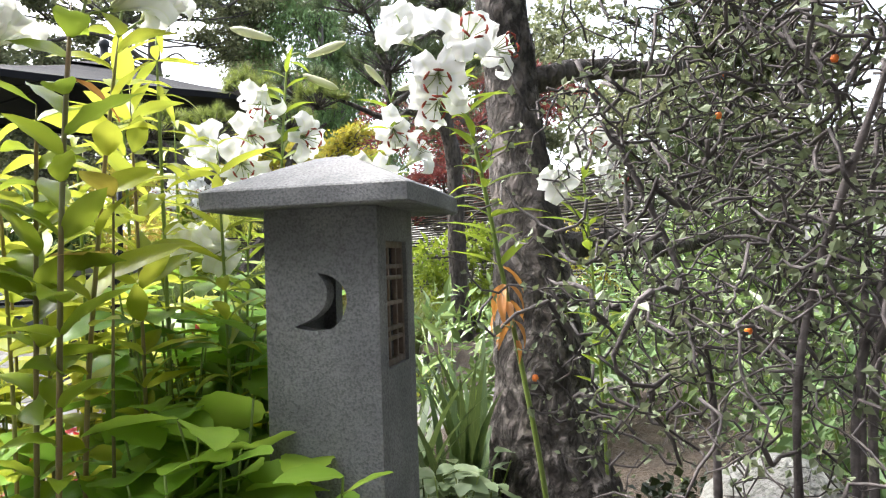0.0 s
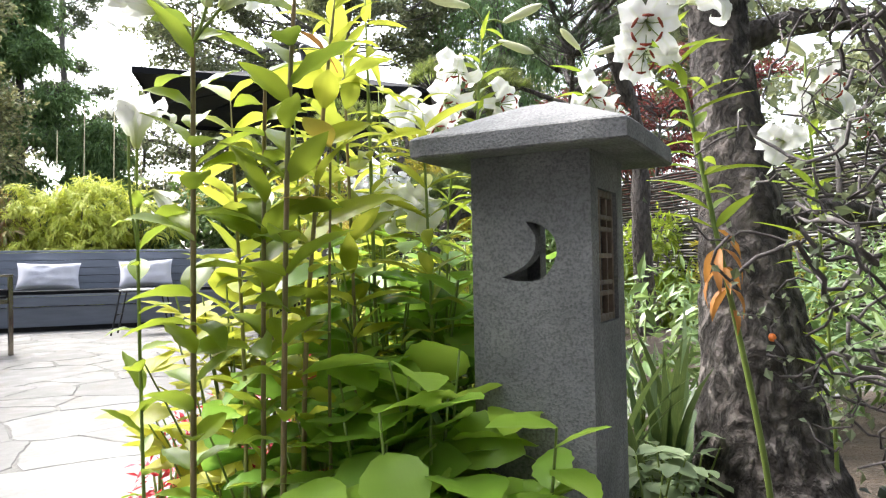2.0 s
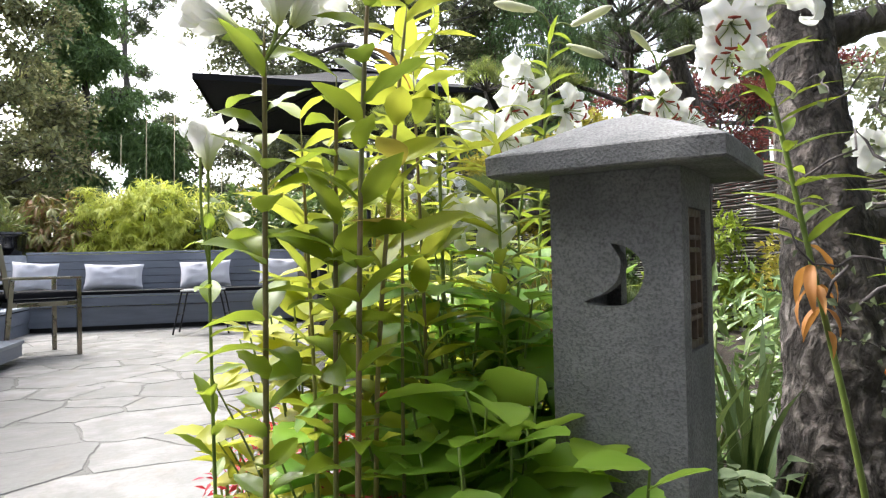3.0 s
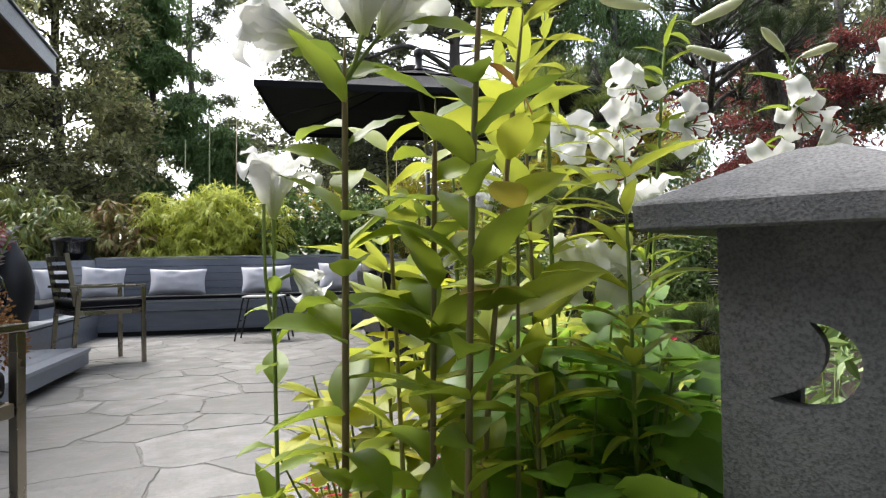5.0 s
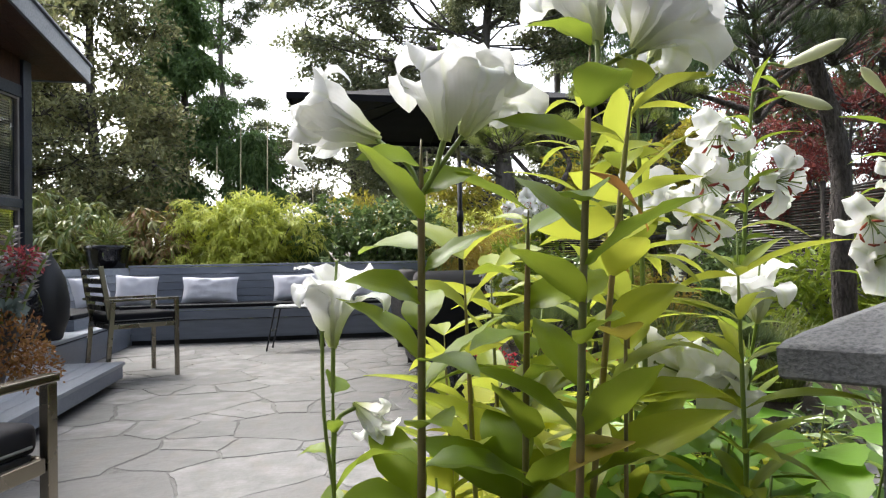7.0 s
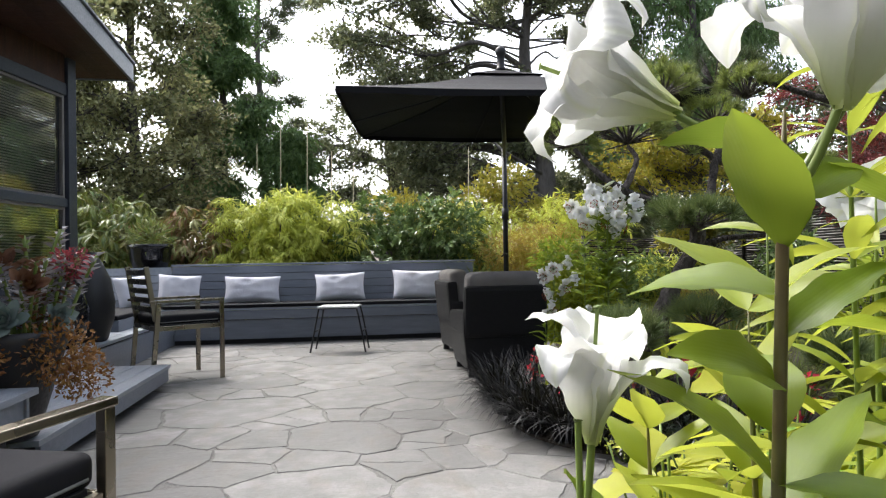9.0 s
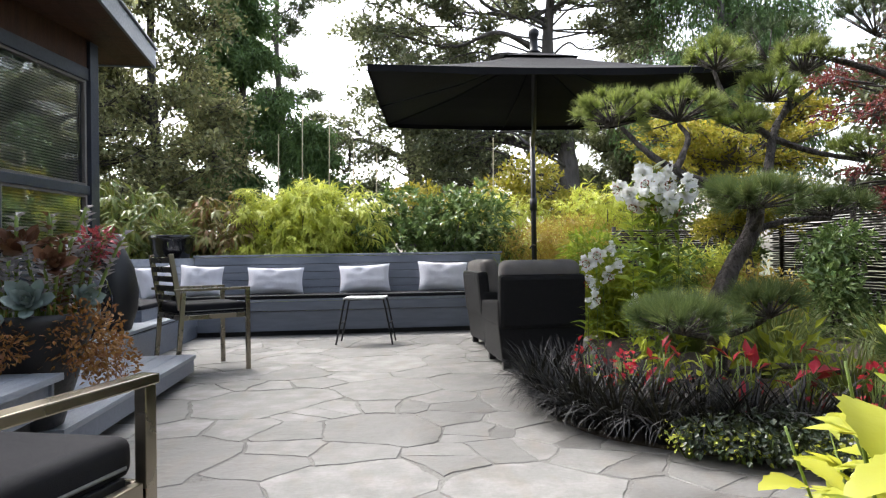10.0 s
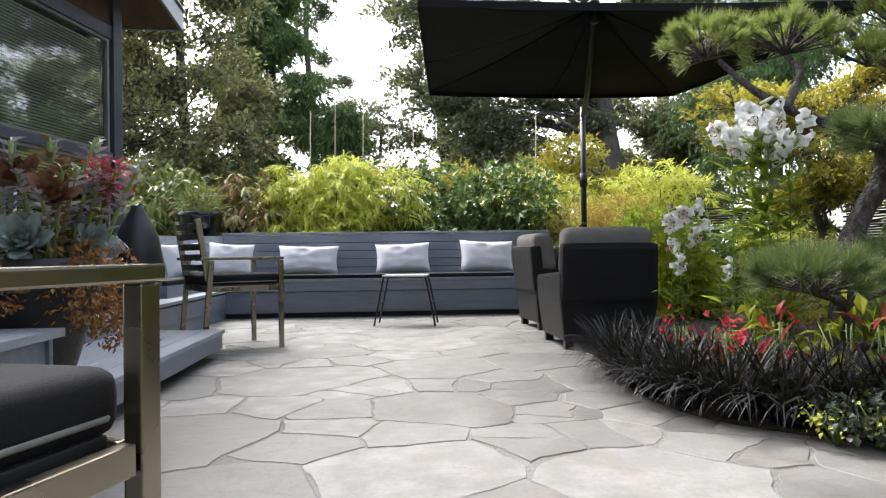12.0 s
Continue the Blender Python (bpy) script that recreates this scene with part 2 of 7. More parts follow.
M["lattice"] = surface("rusty_lattice", (0.09, 0.065, 0.05), (0.14, 0.1, 0.075), (0.05, 0.035, 0.025), 0.7)
M["lily_leaf"] = foliage("lily_leaf", (0.112, 0.188, 0.012), (0.21, 0.285, 0.017), (0.28, 0.32, 0.03), 0.5, 0.4, 95, 0.35, None, 0.08)
M["hydrangea_leaf"] = foliage("hydrangea_leaf", (0.2, 0.36, 0.045), (0.32, 0.48, 0.06), (0.3, 0.38, 0.08), 0.5, 0.4, 40, 0.3)
# Brighter, yellower copy of the lily leaf: backlight put into its colour.
M["lily_leaf_sunlit"] = foliage("sunlit_lily_leaf", (0.2, 0.26, 0.014), (0.31, 0.35, 0.02), (0.38, 0.38, 0.04), 0.5, 0.42, 80, 0.35, None, 0.15)
M["gold_leaf"] = foliage("golden_leaf", (0.34, 0.37, 0.03), (0.46, 0.46, 0.042), (0.28, 0.36, 0.04), 0.5, 0.5, 0, 0.3)
M["broad_leaf"] = foliage("broad_leaf", (0.12, 0.26, 0.032), (0.24, 0.42, 0.05), (0.24, 0.36, 0.05), 0.5, 0.4, 0, 0.3)


def petal_material():
    """White petals: a green-yellow throat, fine ribs along the petal, faint cream patches, and light shining through."""
    m, n, l, b = nodes("white_petal")
    co = n.new("ShaderNodeTexCoord").outputs["Object"]
    sep = n.new("ShaderNodeSeparateXYZ")
    l.new(co, sep.inputs[0])
    throat = n.new("ShaderNodeMapRange")
    throat.inputs[1].default_value, throat.inputs[2].default_value = 0.048, 0.0
    l.new(sep.outputs["Z"], throat.inputs[0])
    rib = n.new("ShaderNodeMapRange")
    rib.inputs[1].default_value, rib.inputs[2].default_value, rib.inputs[3].default_value = 0.0045, 0.0, 0.0
    rib.inputs[4].default_value = 0.45
    ab = n.new("ShaderNodeMath")
    ab.operation = "ABSOLUTE"
    l.new(sep.outputs["Y"], ab.inputs[0])
    l.new(ab.outputs[0], rib.inputs[0])
    patch = noise_at(n, l, co, 28, 4, 0.45, 0.8)
    col = mixed(n, l, (0.82, 0.82, 0.82), (0.76, 0.75, 0.66), patch)
    col = mixed(n, l, col, (0.68, 0.71, 0.5), rib.outputs[0])
    col = mixed(n, l, col, (0.5, 0.55, 0.2), throat.outputs[0])
    l.new(col, b.inputs["Base Color"])
    b.inputs["Roughness"].default_value = 0.45
    wv = n.new("ShaderNodeTexWave")
    wv.bands_direction = "Y"
    wv.inputs["Scale"].default_value, wv.inputs["Distortion"].default_value = 70, 1.2
    l.new(co, wv.inputs["Vector"])
    bumped(n, l, b, wv.outputs["Fac"], 0.12, 0.001)
    tr = n.new("ShaderNodeBsdfTranslucent")
    l.new(col, tr.inputs[0])
    mx = n.new("ShaderNodeMixShader")
    mx.inputs[0].default_value = 0.3
    l.new(b.outputs[0], mx.inputs[1])
    l.new(tr.outputs[0], mx.inputs[2])
    l.new(mx.outputs[0], n["Material Output"].inputs[0])
    return m


M["petal"] = petal_material()
M["bud"] = foliage("lily_bud", (0.62, 0.64, 0.42), (0.7, 0.7, 0.52), (0.6, 0.42, 0.42), 0.2, 0.45, 0, 0.5)
M["dead_leaf"] = foliage("dry_lily_leaf", (0.34, 0.13, 0.03), (0.46, 0.2, 0.05), (0.25, 0.08, 0.02), 0.35, 0.6)
M["orange_leaf"] = foliage("yellowing_leaf", (0.34, 0.32, 0.05), (0.4, 0.27, 0.05), (0.24, 0.3, 0.04), 0.4, 0.5, 0, 0.7)
M["bamboo_leaf"] = foliage("golden_bamboo_leaf", (0.42, 0.48, 0.07), (0.64, 0.65, 0.13), (0.22, 0.32, 0.05), 0.45, 0.5, 0, 0.6)
M["choisya"] = foliage("glossy_dark_leaf", (0.08, 0.15, 0.045), (0.22, 0.31, 0.1), (0.36, 0.4, 0.16), 0.2, 0.25, 0, 0.3)
M["photinia"] = foliage("drooping_leaf", (0.09, 0.15, 0.035), (0.24, 0.27, 0.06), (0.3, 0.15, 0.05), 0.25, 0.35, 0, 0.45)
M["photinia_red"] = foliage("bronze_leaf", (0.26, 0.12, 0.06), (0.24, 0.28, 0.07), (0.13, 0.16, 0.035), 0.25, 0.4, 0, 0.5)
M["maple_orange"] = foliage("orange_maple_leaf", (0.34, 0.2, 0.04), (0.4, 0.34, 0.05), (0.25, 0.27, 0.04), 0.4, 0.5, 0, 0.4)
M["maple_yellow"] = foliage("yellow_maple_leaf", (0.26, 0.27, 0.03), (0.4, 0.34, 0.04), (0.36, 0.19, 0.03), 0.4, 0.5, 0, 0.5)
M["maple_red"] = foliage("red_maple_leaf", (0.1, 0.012, 0.02), (0.2, 0.024, 0.035), (0.08, 0.01, 0.02), 0.35, 0.5)
M["tree_grey"] = foliage("olive_leaf", (0.08, 0.095, 0.04), (0.32, 0.33, 0.16), (0.32, 0.2, 0.1), 0.4, 0.4, 0, 0.45)
M["tree_pine"] = foliage("far_pine_needle", (0.05, 0.075, 0.04), (0.13, 0.165, 0.075), (0.15, 0.15, 0.08), 0.2, 0.5, 0, 0.3)
M["tree_oak"] = foliage("dark_oak_leaf", (0.065, 0.085, 0.04), (0.2, 0.22, 0.12), (0.22, 0.18, 0.1), 0.4, 0.35, 0, 0.3)
M["tree_conifer"] = foliage("cedar_spray", (0.075, 0.145, 0.05), (0.15, 0.25, 0.08), (0.2, 0.27, 0.09), 0.2, 0.55, 0, 0.3)
M["pine_needle"] = foliage("pine_needle", (0.12, 0.165, 0.045), (0.24, 0.29, 0.075), (0.33, 0.31, 0.12), 0.35, 0.45, 0, 0.3)
# Darker copy of the pine needle colour, with the lower pads' shade in it.
M["pine_shade"] = foliage("shaded_pine_needle", (0.06, 0.105, 0.035), (0.15, 0.2, 0.06), (0.26, 0.24, 0.1), 0.25, 0.5, 0, 0.3)
M["pine_dark"] = foliage("dark_pine_needle", (0.03, 0.055, 0.022), (0.06, 0.095, 0.032), (0.08, 0.11, 0.03), 0.2, 0.5, 0, 0.3)
M["candle"] = foliage("new_pine_growth", (0.28, 0.38, 0.05), (0.4, 0.48, 0.08), (0.22, 0.3, 0.04), 0.3, 0.5, 0, 0.3)
M["mondo"] = foliage("black_mondo_grass", (0.004, 0.004, 0.005), (0.011, 0.011, 0.013), (0.022, 0.022, 0.026), 0.05, 0.45, 0, 0.3)
M["mondo"].node_tree.nodes["Principled BSDF"].inputs["Specular IOR Level"].default_value = 0.25
M["ivy"] = foliage("dark_ivy", (0.01, 0.02, 0.008), (0.024, 0.04, 0.014), (0.045, 0.06, 0.016), 0.15, 0.4)
M["gold_creeper"] = foliage("golden_creeper", (0.28, 0.32, 0.03), (0.4, 0.42, 0.05), (0.2, 0.25, 0.02), 0.35, 0.5)
M["red_leaf"] = foliage("crimson_leaf", (0.34, 0.012, 0.03), (0.48, 0.02, 0.05), (0.2, 0.01, 0.02), 0.35, 0.45, 0, 0.4)
M["red_flower"] = foliage("red_flower", (0.55, 0.012, 0.03), (0.62, 0.03, 0.08), (0.42, 0.01, 0.03), 0.35, 0.5)
M["iris_leaf"] = foliage("variegated_blade", (0.03, 0.07, 0.02), (0.055, 0.1, 0.028), (0.26, 0.3, 0.1), 0.25, 0.5, 0, 0.3, (1, 14, 1))
M["variegated"] = foliage("cream_edged_leaf", (0.15, 0.21, 0.1), (0.22, 0.29, 0.16), (0.48, 0.52, 0.34), 0.3, 0.5, 0, 0.9)
M["corokia_leaf"] = foliage("tiny_grey_leaf", (0.09, 0.12, 0.06), (0.2, 0.24, 0.14), (0.16, 0.1, 0.05), 0.25, 0.5)
M["berry"] = surface("orange_berry", (0.6, 0.12, 0.02), (0.7, 0.2, 0.03), (0.4, 0.08, 0.02), 0.3)
M["succulent"] = foliage("blue_green_succulent", (0.2, 0.27, 0.25), (0.32, 0.38, 0.36), (0.26, 0.18, 0.2), 0.1, 0.55, 0, 0.4)
M["succulent_rust"] = foliage("russet_succulent", (0.13, 0.05, 0.03), (0.22, 0.11, 0.06), (0.3, 0.2, 0.12), 0.1, 0.5, 0, 0.4)
M["succulent_grey"] = foliage("silver_succulent", (0.32, 0.3, 0.33), (0.48, 0.46, 0.49), (0.25, 0.2, 0.24), 0.1, 0.6)
M["sedum_orange"] = foliage("orange_sedum", (0.2, 0.07, 0.02), (0.3, 0.15, 0.03), (0.13, 0.04, 0.02), 0.2, 0.5)
M["sedum_red"] = foliage("red_sedum", (0.3, 0.03, 0.06), (0.4, 0.07, 0.1), (0.2, 0.02, 0.05), 0.2, 0.5)
M["grass_green"] = foliage("garden_grass", (0.1, 0.15, 0.03), (0.19, 0.23, 0.045), (0.22, 0.14, 0.04), 0.35, 0.5, 0, 0.4)


def glass_material():
    m, n, l, b = nodes("window_glass")
    b.inputs["Base Color"].default_value = (0.9, 0.93, 0.95, 1)
    b.inputs["Roughness"].default_value = 0.02
    b.inputs["Transmission Weight"].default_value = 1.0
    b.inputs["IOR"].default_value = 2.3
    return m


M["glass"] = glass_material()


def wicker_material():
    m, n, l, b = nodes("black_wicker")
    co = n.new("ShaderNodeTexCoord").outputs["Object"]
    br = n.new("ShaderNodeTexBrick")
    br.inputs["Scale"].default_value = 38.0
    br.inputs["Mortar Size"].default_value = 0.03
    br.inputs["Color1"].default_value = (0.009, 0.0085, 0.0095, 1)
    br.inputs["Color2"].default_value = (0.015, 0.014, 0.0155, 1)
    br.inputs["Mortar"].default_value = (0.004, 0.004, 0.004, 1)
    mp = n.new("ShaderNodeMapping")
    mp.inputs["Rotation"].default_value = (radians(58), radians(35), 0)
    l.new(co, mp.inputs[0])
    l.new(mp.outputs[0], br.inputs["Vector"])
    l.new(br.outputs["Color"], b.inputs["Base Color"])
    b.inputs["Roughness"].default_value = 0.55
    b.inputs["Specular IOR Level"].default_value = 0.25
    bumped(n, l, b, br.outputs["Fac"], 0.8, -0.006)
    return m


M["wicker"] = wicker_material()


# ---- building tools ----
rng = np.random.default_rng(7)


def unit(v):
    v = np.asarray(v, float)
    return v / np.maximum(np.linalg.norm(v, axis=-1, keepdims=True), 1e-9)


def mesh_of(name, verts, faces, material, smooth=True):
    me = bpy.data.meshes.new(name)
    me.from_pydata([tuple(v) for v in verts], [], [tuple(int(i) for i in f) for f in faces])
    me.materials.append(material)
    if smooth:
        me.polygons.foreach_set("use_smooth", [True] * len(me.polygons))
    me.update()
    return me


def put(name, me, parent=None, m=None, label=""):
    ob = new(name, me)
    if parent is not None:
        ob.parent = parent
    if m is not None:
        ob.matrix_basis = m
    return tagged(ob, label)


def raw(name, vf, material, parent=None, m=None, label="", smooth=True):
    return put(name, mesh_of(name, vf[0], vf[1], material, smooth), parent, m, label)


def part(name, bm, material, parent=None, label="", m=None, smooth=False):
    me = bpy.data.meshes.new(name)
    bm.to_mesh(me)
    bm.free()
    me.materials.append(material)
    if smooth:
        me.polygons.foreach_set("use_smooth", [True] * len(me.polygons))
    return put(name, me, parent, m, label)


def thing(name, m, label, category, group="", kind=""):
    ob = new(name)
    ob.empty_display_size = 0.1
    ob.matrix_basis = m
    return tagged(ob, label, category, group, kind)


def box(size, centre=(0, 0, 0), bevel=0.004, turn=None, segments=2):
    bm = bmesh.new()
    bmesh.ops.create_cube(bm, size=1)
    bmesh.ops.scale(bm, vec=size, verts=bm.verts)
    if bevel:
        bmesh.ops.bevel(bm, geom=bm.edges[:], offset=bevel, segments=segments, affect="EDGES", profile=0.6)
    if turn is not None:
        bmesh.ops.transform(bm, matrix=turn, verts=bm.verts)
    bmesh.ops.translate(bm, vec=centre, verts=bm.verts)
    return bm


def joined(*list_of_bm):
    out = bmesh.new()
    for b in list_of_bm:
        me = bpy.data.meshes.new("piece")
        b.to_mesh(me)
        b.free()
        out.from_mesh(me)
        bpy.data.meshes.remove(me)
    return out


def tube(points, radii, sides=8, wobble=0.0):
    """A tapered tube along points."""
    p = np.asarray(points, float)
    r = np.broadcast_to(np.asarray(radii, float), (len(p),))
    t = unit(np.gradient(p, axis=0))
    ref = np.array([0, 0, 1.0]) if abs(t[0][2]) < 0.9 else np.array([1.0, 0, 0])
    verts, faces = [], []
    for i in range(len(p)):
        a = unit(np.cross(t[i], ref))
        b = np.cross(t[i], a)
        for k in range(sides):
            w = 2 * math.pi * k / sides
            rr = r[i] * (1 + wobble * rng.normal())
            verts.append(p[i] + rr * (math.cos(w) * a + math.sin(w) * b))
    for i in range(len(p) - 1):
        for k in range(sides):
            j = (k + 1) % sides
            faces.append((i * sides + k, i * sides + j, (i + 1) * sides + j, (i + 1) * sides + k))
    faces.append(tuple(range(sides))[::-1])
    faces.append(tuple((len(p) - 1) * sides + k for k in range(sides)))
    return verts, faces


def merged(list_of_vf):
    verts, faces = [], []
    for v, f in list_of_vf:
        o = len(verts)
        verts.extend(v)
        faces.extend(tuple(i + o for i in q) for q in f)
    return verts, faces


def curve_points(ctrl, n=12):
    """A smooth line through the control points (Catmull-Rom)."""
    c = np.asarray(ctrl, float)
    c = np.vstack([2 * c[0] - c[1], c, 2 * c[-1] - c[-2]])
    out = []
    for i in range(1, len(c) - 2):
        for s in np.linspace(0, 1, n, endpoint=False):
            a, b, d, e = c[i - 1], c[i], c[i + 1], c[i + 2]
            out.append(0.5 * (2 * b + (d - a) * s + (2 * a - 5 * b + 4 * d - e) * s * s + (3 * b - a - 3 * d + e) * s ** 3))
    out.append(c[-2])
    return np.array(out)


def leaf(length, width, seg=8, droop=0.5, fold=0.25, peak=0.4, wave=0.0, tip=1.0, base=0.05):
    """A leaf along +X with its face up: pointed, folded along the midrib, drooping along its length."""
    s = np.linspace(0, 1, seg + 1)
    prof = np.where(s < peak, base + (1 - base) * np.sin(np.clip(s / peak, 0, 1) * math.pi / 2) ** 0.9, np.cos(np.clip((s - peak) / (1 - peak), 0, 1) * math.pi / 2) ** tip)
    ang = -droop * s
    dx = np.cumsum(np.r_[0, np.cos(ang[1:]) * length / seg])
    dz = np.cumsum(np.r_[0, np.sin(ang[1:]) * length / seg])
    verts, faces = [], []
    for i in range(seg + 1):
        w = max(prof[i], 0.02) * width / 2
        lift = w * fold
        ww = wave * width * math.sin(i * 1.9)
        verts += [(dx[i], -w, dz[i] + lift + ww), (dx[i], -w * 0.5, dz[i] + lift * 0.6 + ww * 0.4), (dx[i], 0, dz[i]), (dx[i], w * 0.5, dz[i] + lift * 0.6 - ww * 0.4), (dx[i], w, dz[i] + lift - ww)]
    for i in range(seg):
        for k in range(4):
            a = i * 5 + k
            faces.append((a, a + 1, a + 6, a + 5))
    return np.array(verts), faces


def small_leaf(length, width, droop=0.3, fold=0.2):
    """A cheap leaf of four faces along +X."""
    v = np.array([(0, 0, 0), (0.45 * length, -width / 2, fold * width - 0.1 * droop * length), (0.45 * length, 0, -0.1 * droop * length),
                  (0.45 * length, width / 2, fold * width - 0.1 * droop * length), (length, 0, -0.4 * droop * length)])
    return v, [(0, 1, 2), (0, 2, 3), (1, 4, 2), (2, 4, 3)]


def blade(length, width, lean=0.8, seg=4):
    """A grass blade that rises along +Z and arches to +X."""
    s = np.linspace(0, 1, seg + 1)
    x, z = length * 0.9 * lean * s ** 1.8, length * (s - 0.42 * lean * s ** 2.2)
    v, f = [], []
    for i in range(seg + 1):
        w = width / 2 * (1 - s[i] ** 2.2) + 0.0004
        v += [(x[i], -w, z[i]), (x[i], w, z[i])]
    for i in range(seg):
        f.append((2 * i, 2 * i + 1, 2 * i + 3, 2 * i + 2))
    return np.array(v), f


def spread(vf, pos, ax, up, size):
    """Copies of one small shape, joined: its X along ax, its Z towards up."""
    v, f = np.asarray(vf[0]), vf[1]
    pos, ax, up = np.asarray(pos, float), unit(ax), np.asarray(up, float)
    ay = unit(np.cross(up, ax))
    az = np.cross(ax, ay)
    n = len(pos)
    size = np.broadcast_to(np.asarray(size, float), (n,))[:, None, None]
    out = pos[:, None, :] + size * (v[None, :, 0, None] * ax[:, None, :] + v[None, :, 1, None] * ay[:, None, :] + v[None, :, 2, None] * az[:, None, :])
    faces = []
    k = len(v)
    for i in range(n):
        faces.extend(tuple(j + i * k for j in q) for q in f)
    return out.reshape(-1, 3), faces


def in_blobs(blobs, n, inner=0.55):
    """Random points in the outer part of ellipsoids (x, y, z, rx, ry, rz), with the way outwards."""
    b = np.asarray(blobs, float)
    vol = b[:, 3] * b[:, 4] + b[:, 4] * b[:, 5] + b[:, 3] * b[:, 5]
    pick = rng.choice(len(b), n, p=vol / vol.sum())
    d = unit(rng.normal(size=(n, 3)))
    r = (inner ** 3 + (1 - inner ** 3) * rng.random(n)) ** (1 / 3)
    r *= 1 + 0.12 * rng.normal(size=n)
    return b[pick, :3] + d * b[pick, 3:] * r[:, None], d


def leafy(name, blobs, n, shape, material, parent=None, inner=0.5, up=0.5, out=0.8, jitter=0.7, size=(0.7, 1.3), down=0.0, label=""):
    p, d = in_blobs(blobs, n, inner)
    ax = unit(out * d + jitter * rng.normal(size=(n, 3)) + np.array([0, 0, -down]))
    nz = unit(up * np.array([0, 0, 1.0]) + 0.4 * d + 0.6 * rng.normal(size=(n, 3)))
    return raw(name, spread(shape, p, ax, nz, rng.uniform(size[0], size[1], n)), material, parent, None, label, False)


def lathe(profile, sides=28, cap=True):
    v, f = [], []
    for r, z in profile:
        for k in range(sides):
            w = 2 * math.pi * k / sides
            v.append((r * math.cos(w), r * math.sin(w), z))
    for i in range(len(profile) - 1):
        for k in range(sides):
            j = (k + 1) % sides
            f.append((i * sides + k, i * sides + j, (i + 1) * sides + j, (i + 1) * sides + k))
    if cap:
        f.append(tuple(range(sides))[::-1])
    return v, f


def aim(p, way, up=(0, 0, 1)):
    """A pose at p whose X points along way."""
    x = Vector(way).normalized()
    y = Vector(up).cross(x)
    y = y.normalized() if y.length > 1e-4 else Vector((0, 1, 0))
    z = x.cross(y)
    r = Matrix((x, y, z)).transposed().to_4x4()
    return Matrix.Translation(p) @ r


# ---- ground, patio, beds ----
raw("ground", ([(-400, -400, -0.06), (400, -400, -0.06), (400, 400, -0.06), (-400, 400, -0.06)], [(0, 1, 2, 3)]), M["lawn"])
tagged(bpy.data.objects["ground"], "dark garden ground reaching away under the trees", "ground", kind="structure")


def outline_slab(name, pts, z0, z1, material, mound=0.0):
    """A slab with the given outline, its top heaped up towards the middle."""
    p = curve_points(np.vstack([pts, pts[:1]]), 5)[:-1]
    n = len(p)
    c = p.mean(axis=0)
    verts = [(x, y, z0) for x, y in p]
    rings = 6
    for k in range(rings):
        s = 1 - k / rings
        for x, y in p:
            q = c + (np.array((x, y)) - c) * s
            verts.append((q[0], q[1], z1 + mound * (1 - s) ** 0.6 + 0.012 * noise.noise(Vector((q[0] * 6, q[1] * 6, 0)))))
    faces = []
    for k in range(rings):
        for i in range(n):
            j = (i + 1) % n
            faces.append((k * n + i, k * n + j, (k + 1) * n + j, (k + 1) * n + i))
    faces.append(tuple(rings * n + i for i in range(n)))
    return raw(name, (verts, faces), material, None, None)


patio = raw("patio", ([(-3.4, -3.0, -0.0045), (4.6, -3.0, -0.0045), (4.6, 9.7, -0.0045), (-3.4, 9.7, -0.0045)], [(0, 1, 2, 3)]), M["mortar"])
tagged(patio, "crazy-paved patio of pale grey-brown flagstones with dark joints", "patio", kind="structure")

BED_MAIN = np.array([(1.66, 5.3), (1.3, 4.6), (1.2, 4.05), (1.22, 3.45), (1.36, 3.02), (1.62, 2.72), (1.95, 2.45), (2.4, 2.1), (3.2, 1.85), (4.6, 1.8), (6.1, 2.2), (6.1, 6.5), (5.6, 9.0), (3.4, 9.0), (2.7, 7.0), (2.3, 5.9)])
BED_FRONT = np.array([(0.36, -0.45), (0.4, 0.1), (0.55, 0.5), (0.9, 0.85), (1.5, 1.1), (2.4, 1.2), (3.6, 1.2), (5.6, 0.9), (6.0, -1.0), (6.0, -3.4), (3.0, -3.4), (1.6, -2.4), (0.95, -1.5), (0.6, -0.9)])
BED_MAIN = BED_MAIN + unit(np.array((3.2, 4.4)) - BED_MAIN) * 0.2
tagged(outline_slab("garden_bed", BED_MAIN, -0.05, 0.008, M["soil"], 0.1), "dark soil planting bed curving into the patio", "garden bed", kind="structure")
tagged(outline_slab("garden_bed", BED_FRONT, -0.05, 0.008, M["soil"], 0.08), "dark soil bed under the lilies and stone lantern", "garden bed", kind="structure")
tagged(outline_slab("garden_bed", np.array([(-6, 9.75), (-2, 9.72), (2.2, 9.72), (3.2, 9.3), (6, 9.2), (7.5, 11), (6, 14), (0, 14.5), (-6, 14)]), -0.05, 0.15, M["soil"], 0.25), "soil bed under the hedge behind the bench", "garden bed", kind="structure")

# ---- bench along the far side ----
bench = thing("garden_bench", pose(0, 0, 0), "long blue-grey painted built-in bench with slatted back", "bench")
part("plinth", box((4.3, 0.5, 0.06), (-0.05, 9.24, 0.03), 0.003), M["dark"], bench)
for i, (z, y, h) in enumerate(((0.2, 8.95, 0.27), (0.405, 8.925, 0.125))):
    part("front_board", box((4.4, 0.03, h), (-0.08, y, z), 0.004), M["paint"], bench)
for i in range(4):
    part("seat_board", box((4.44, 0.145, 0.03), (-0.08, 9.0 + i * 0.152, 0.485), 0.004), M["deckpaint"], bench)
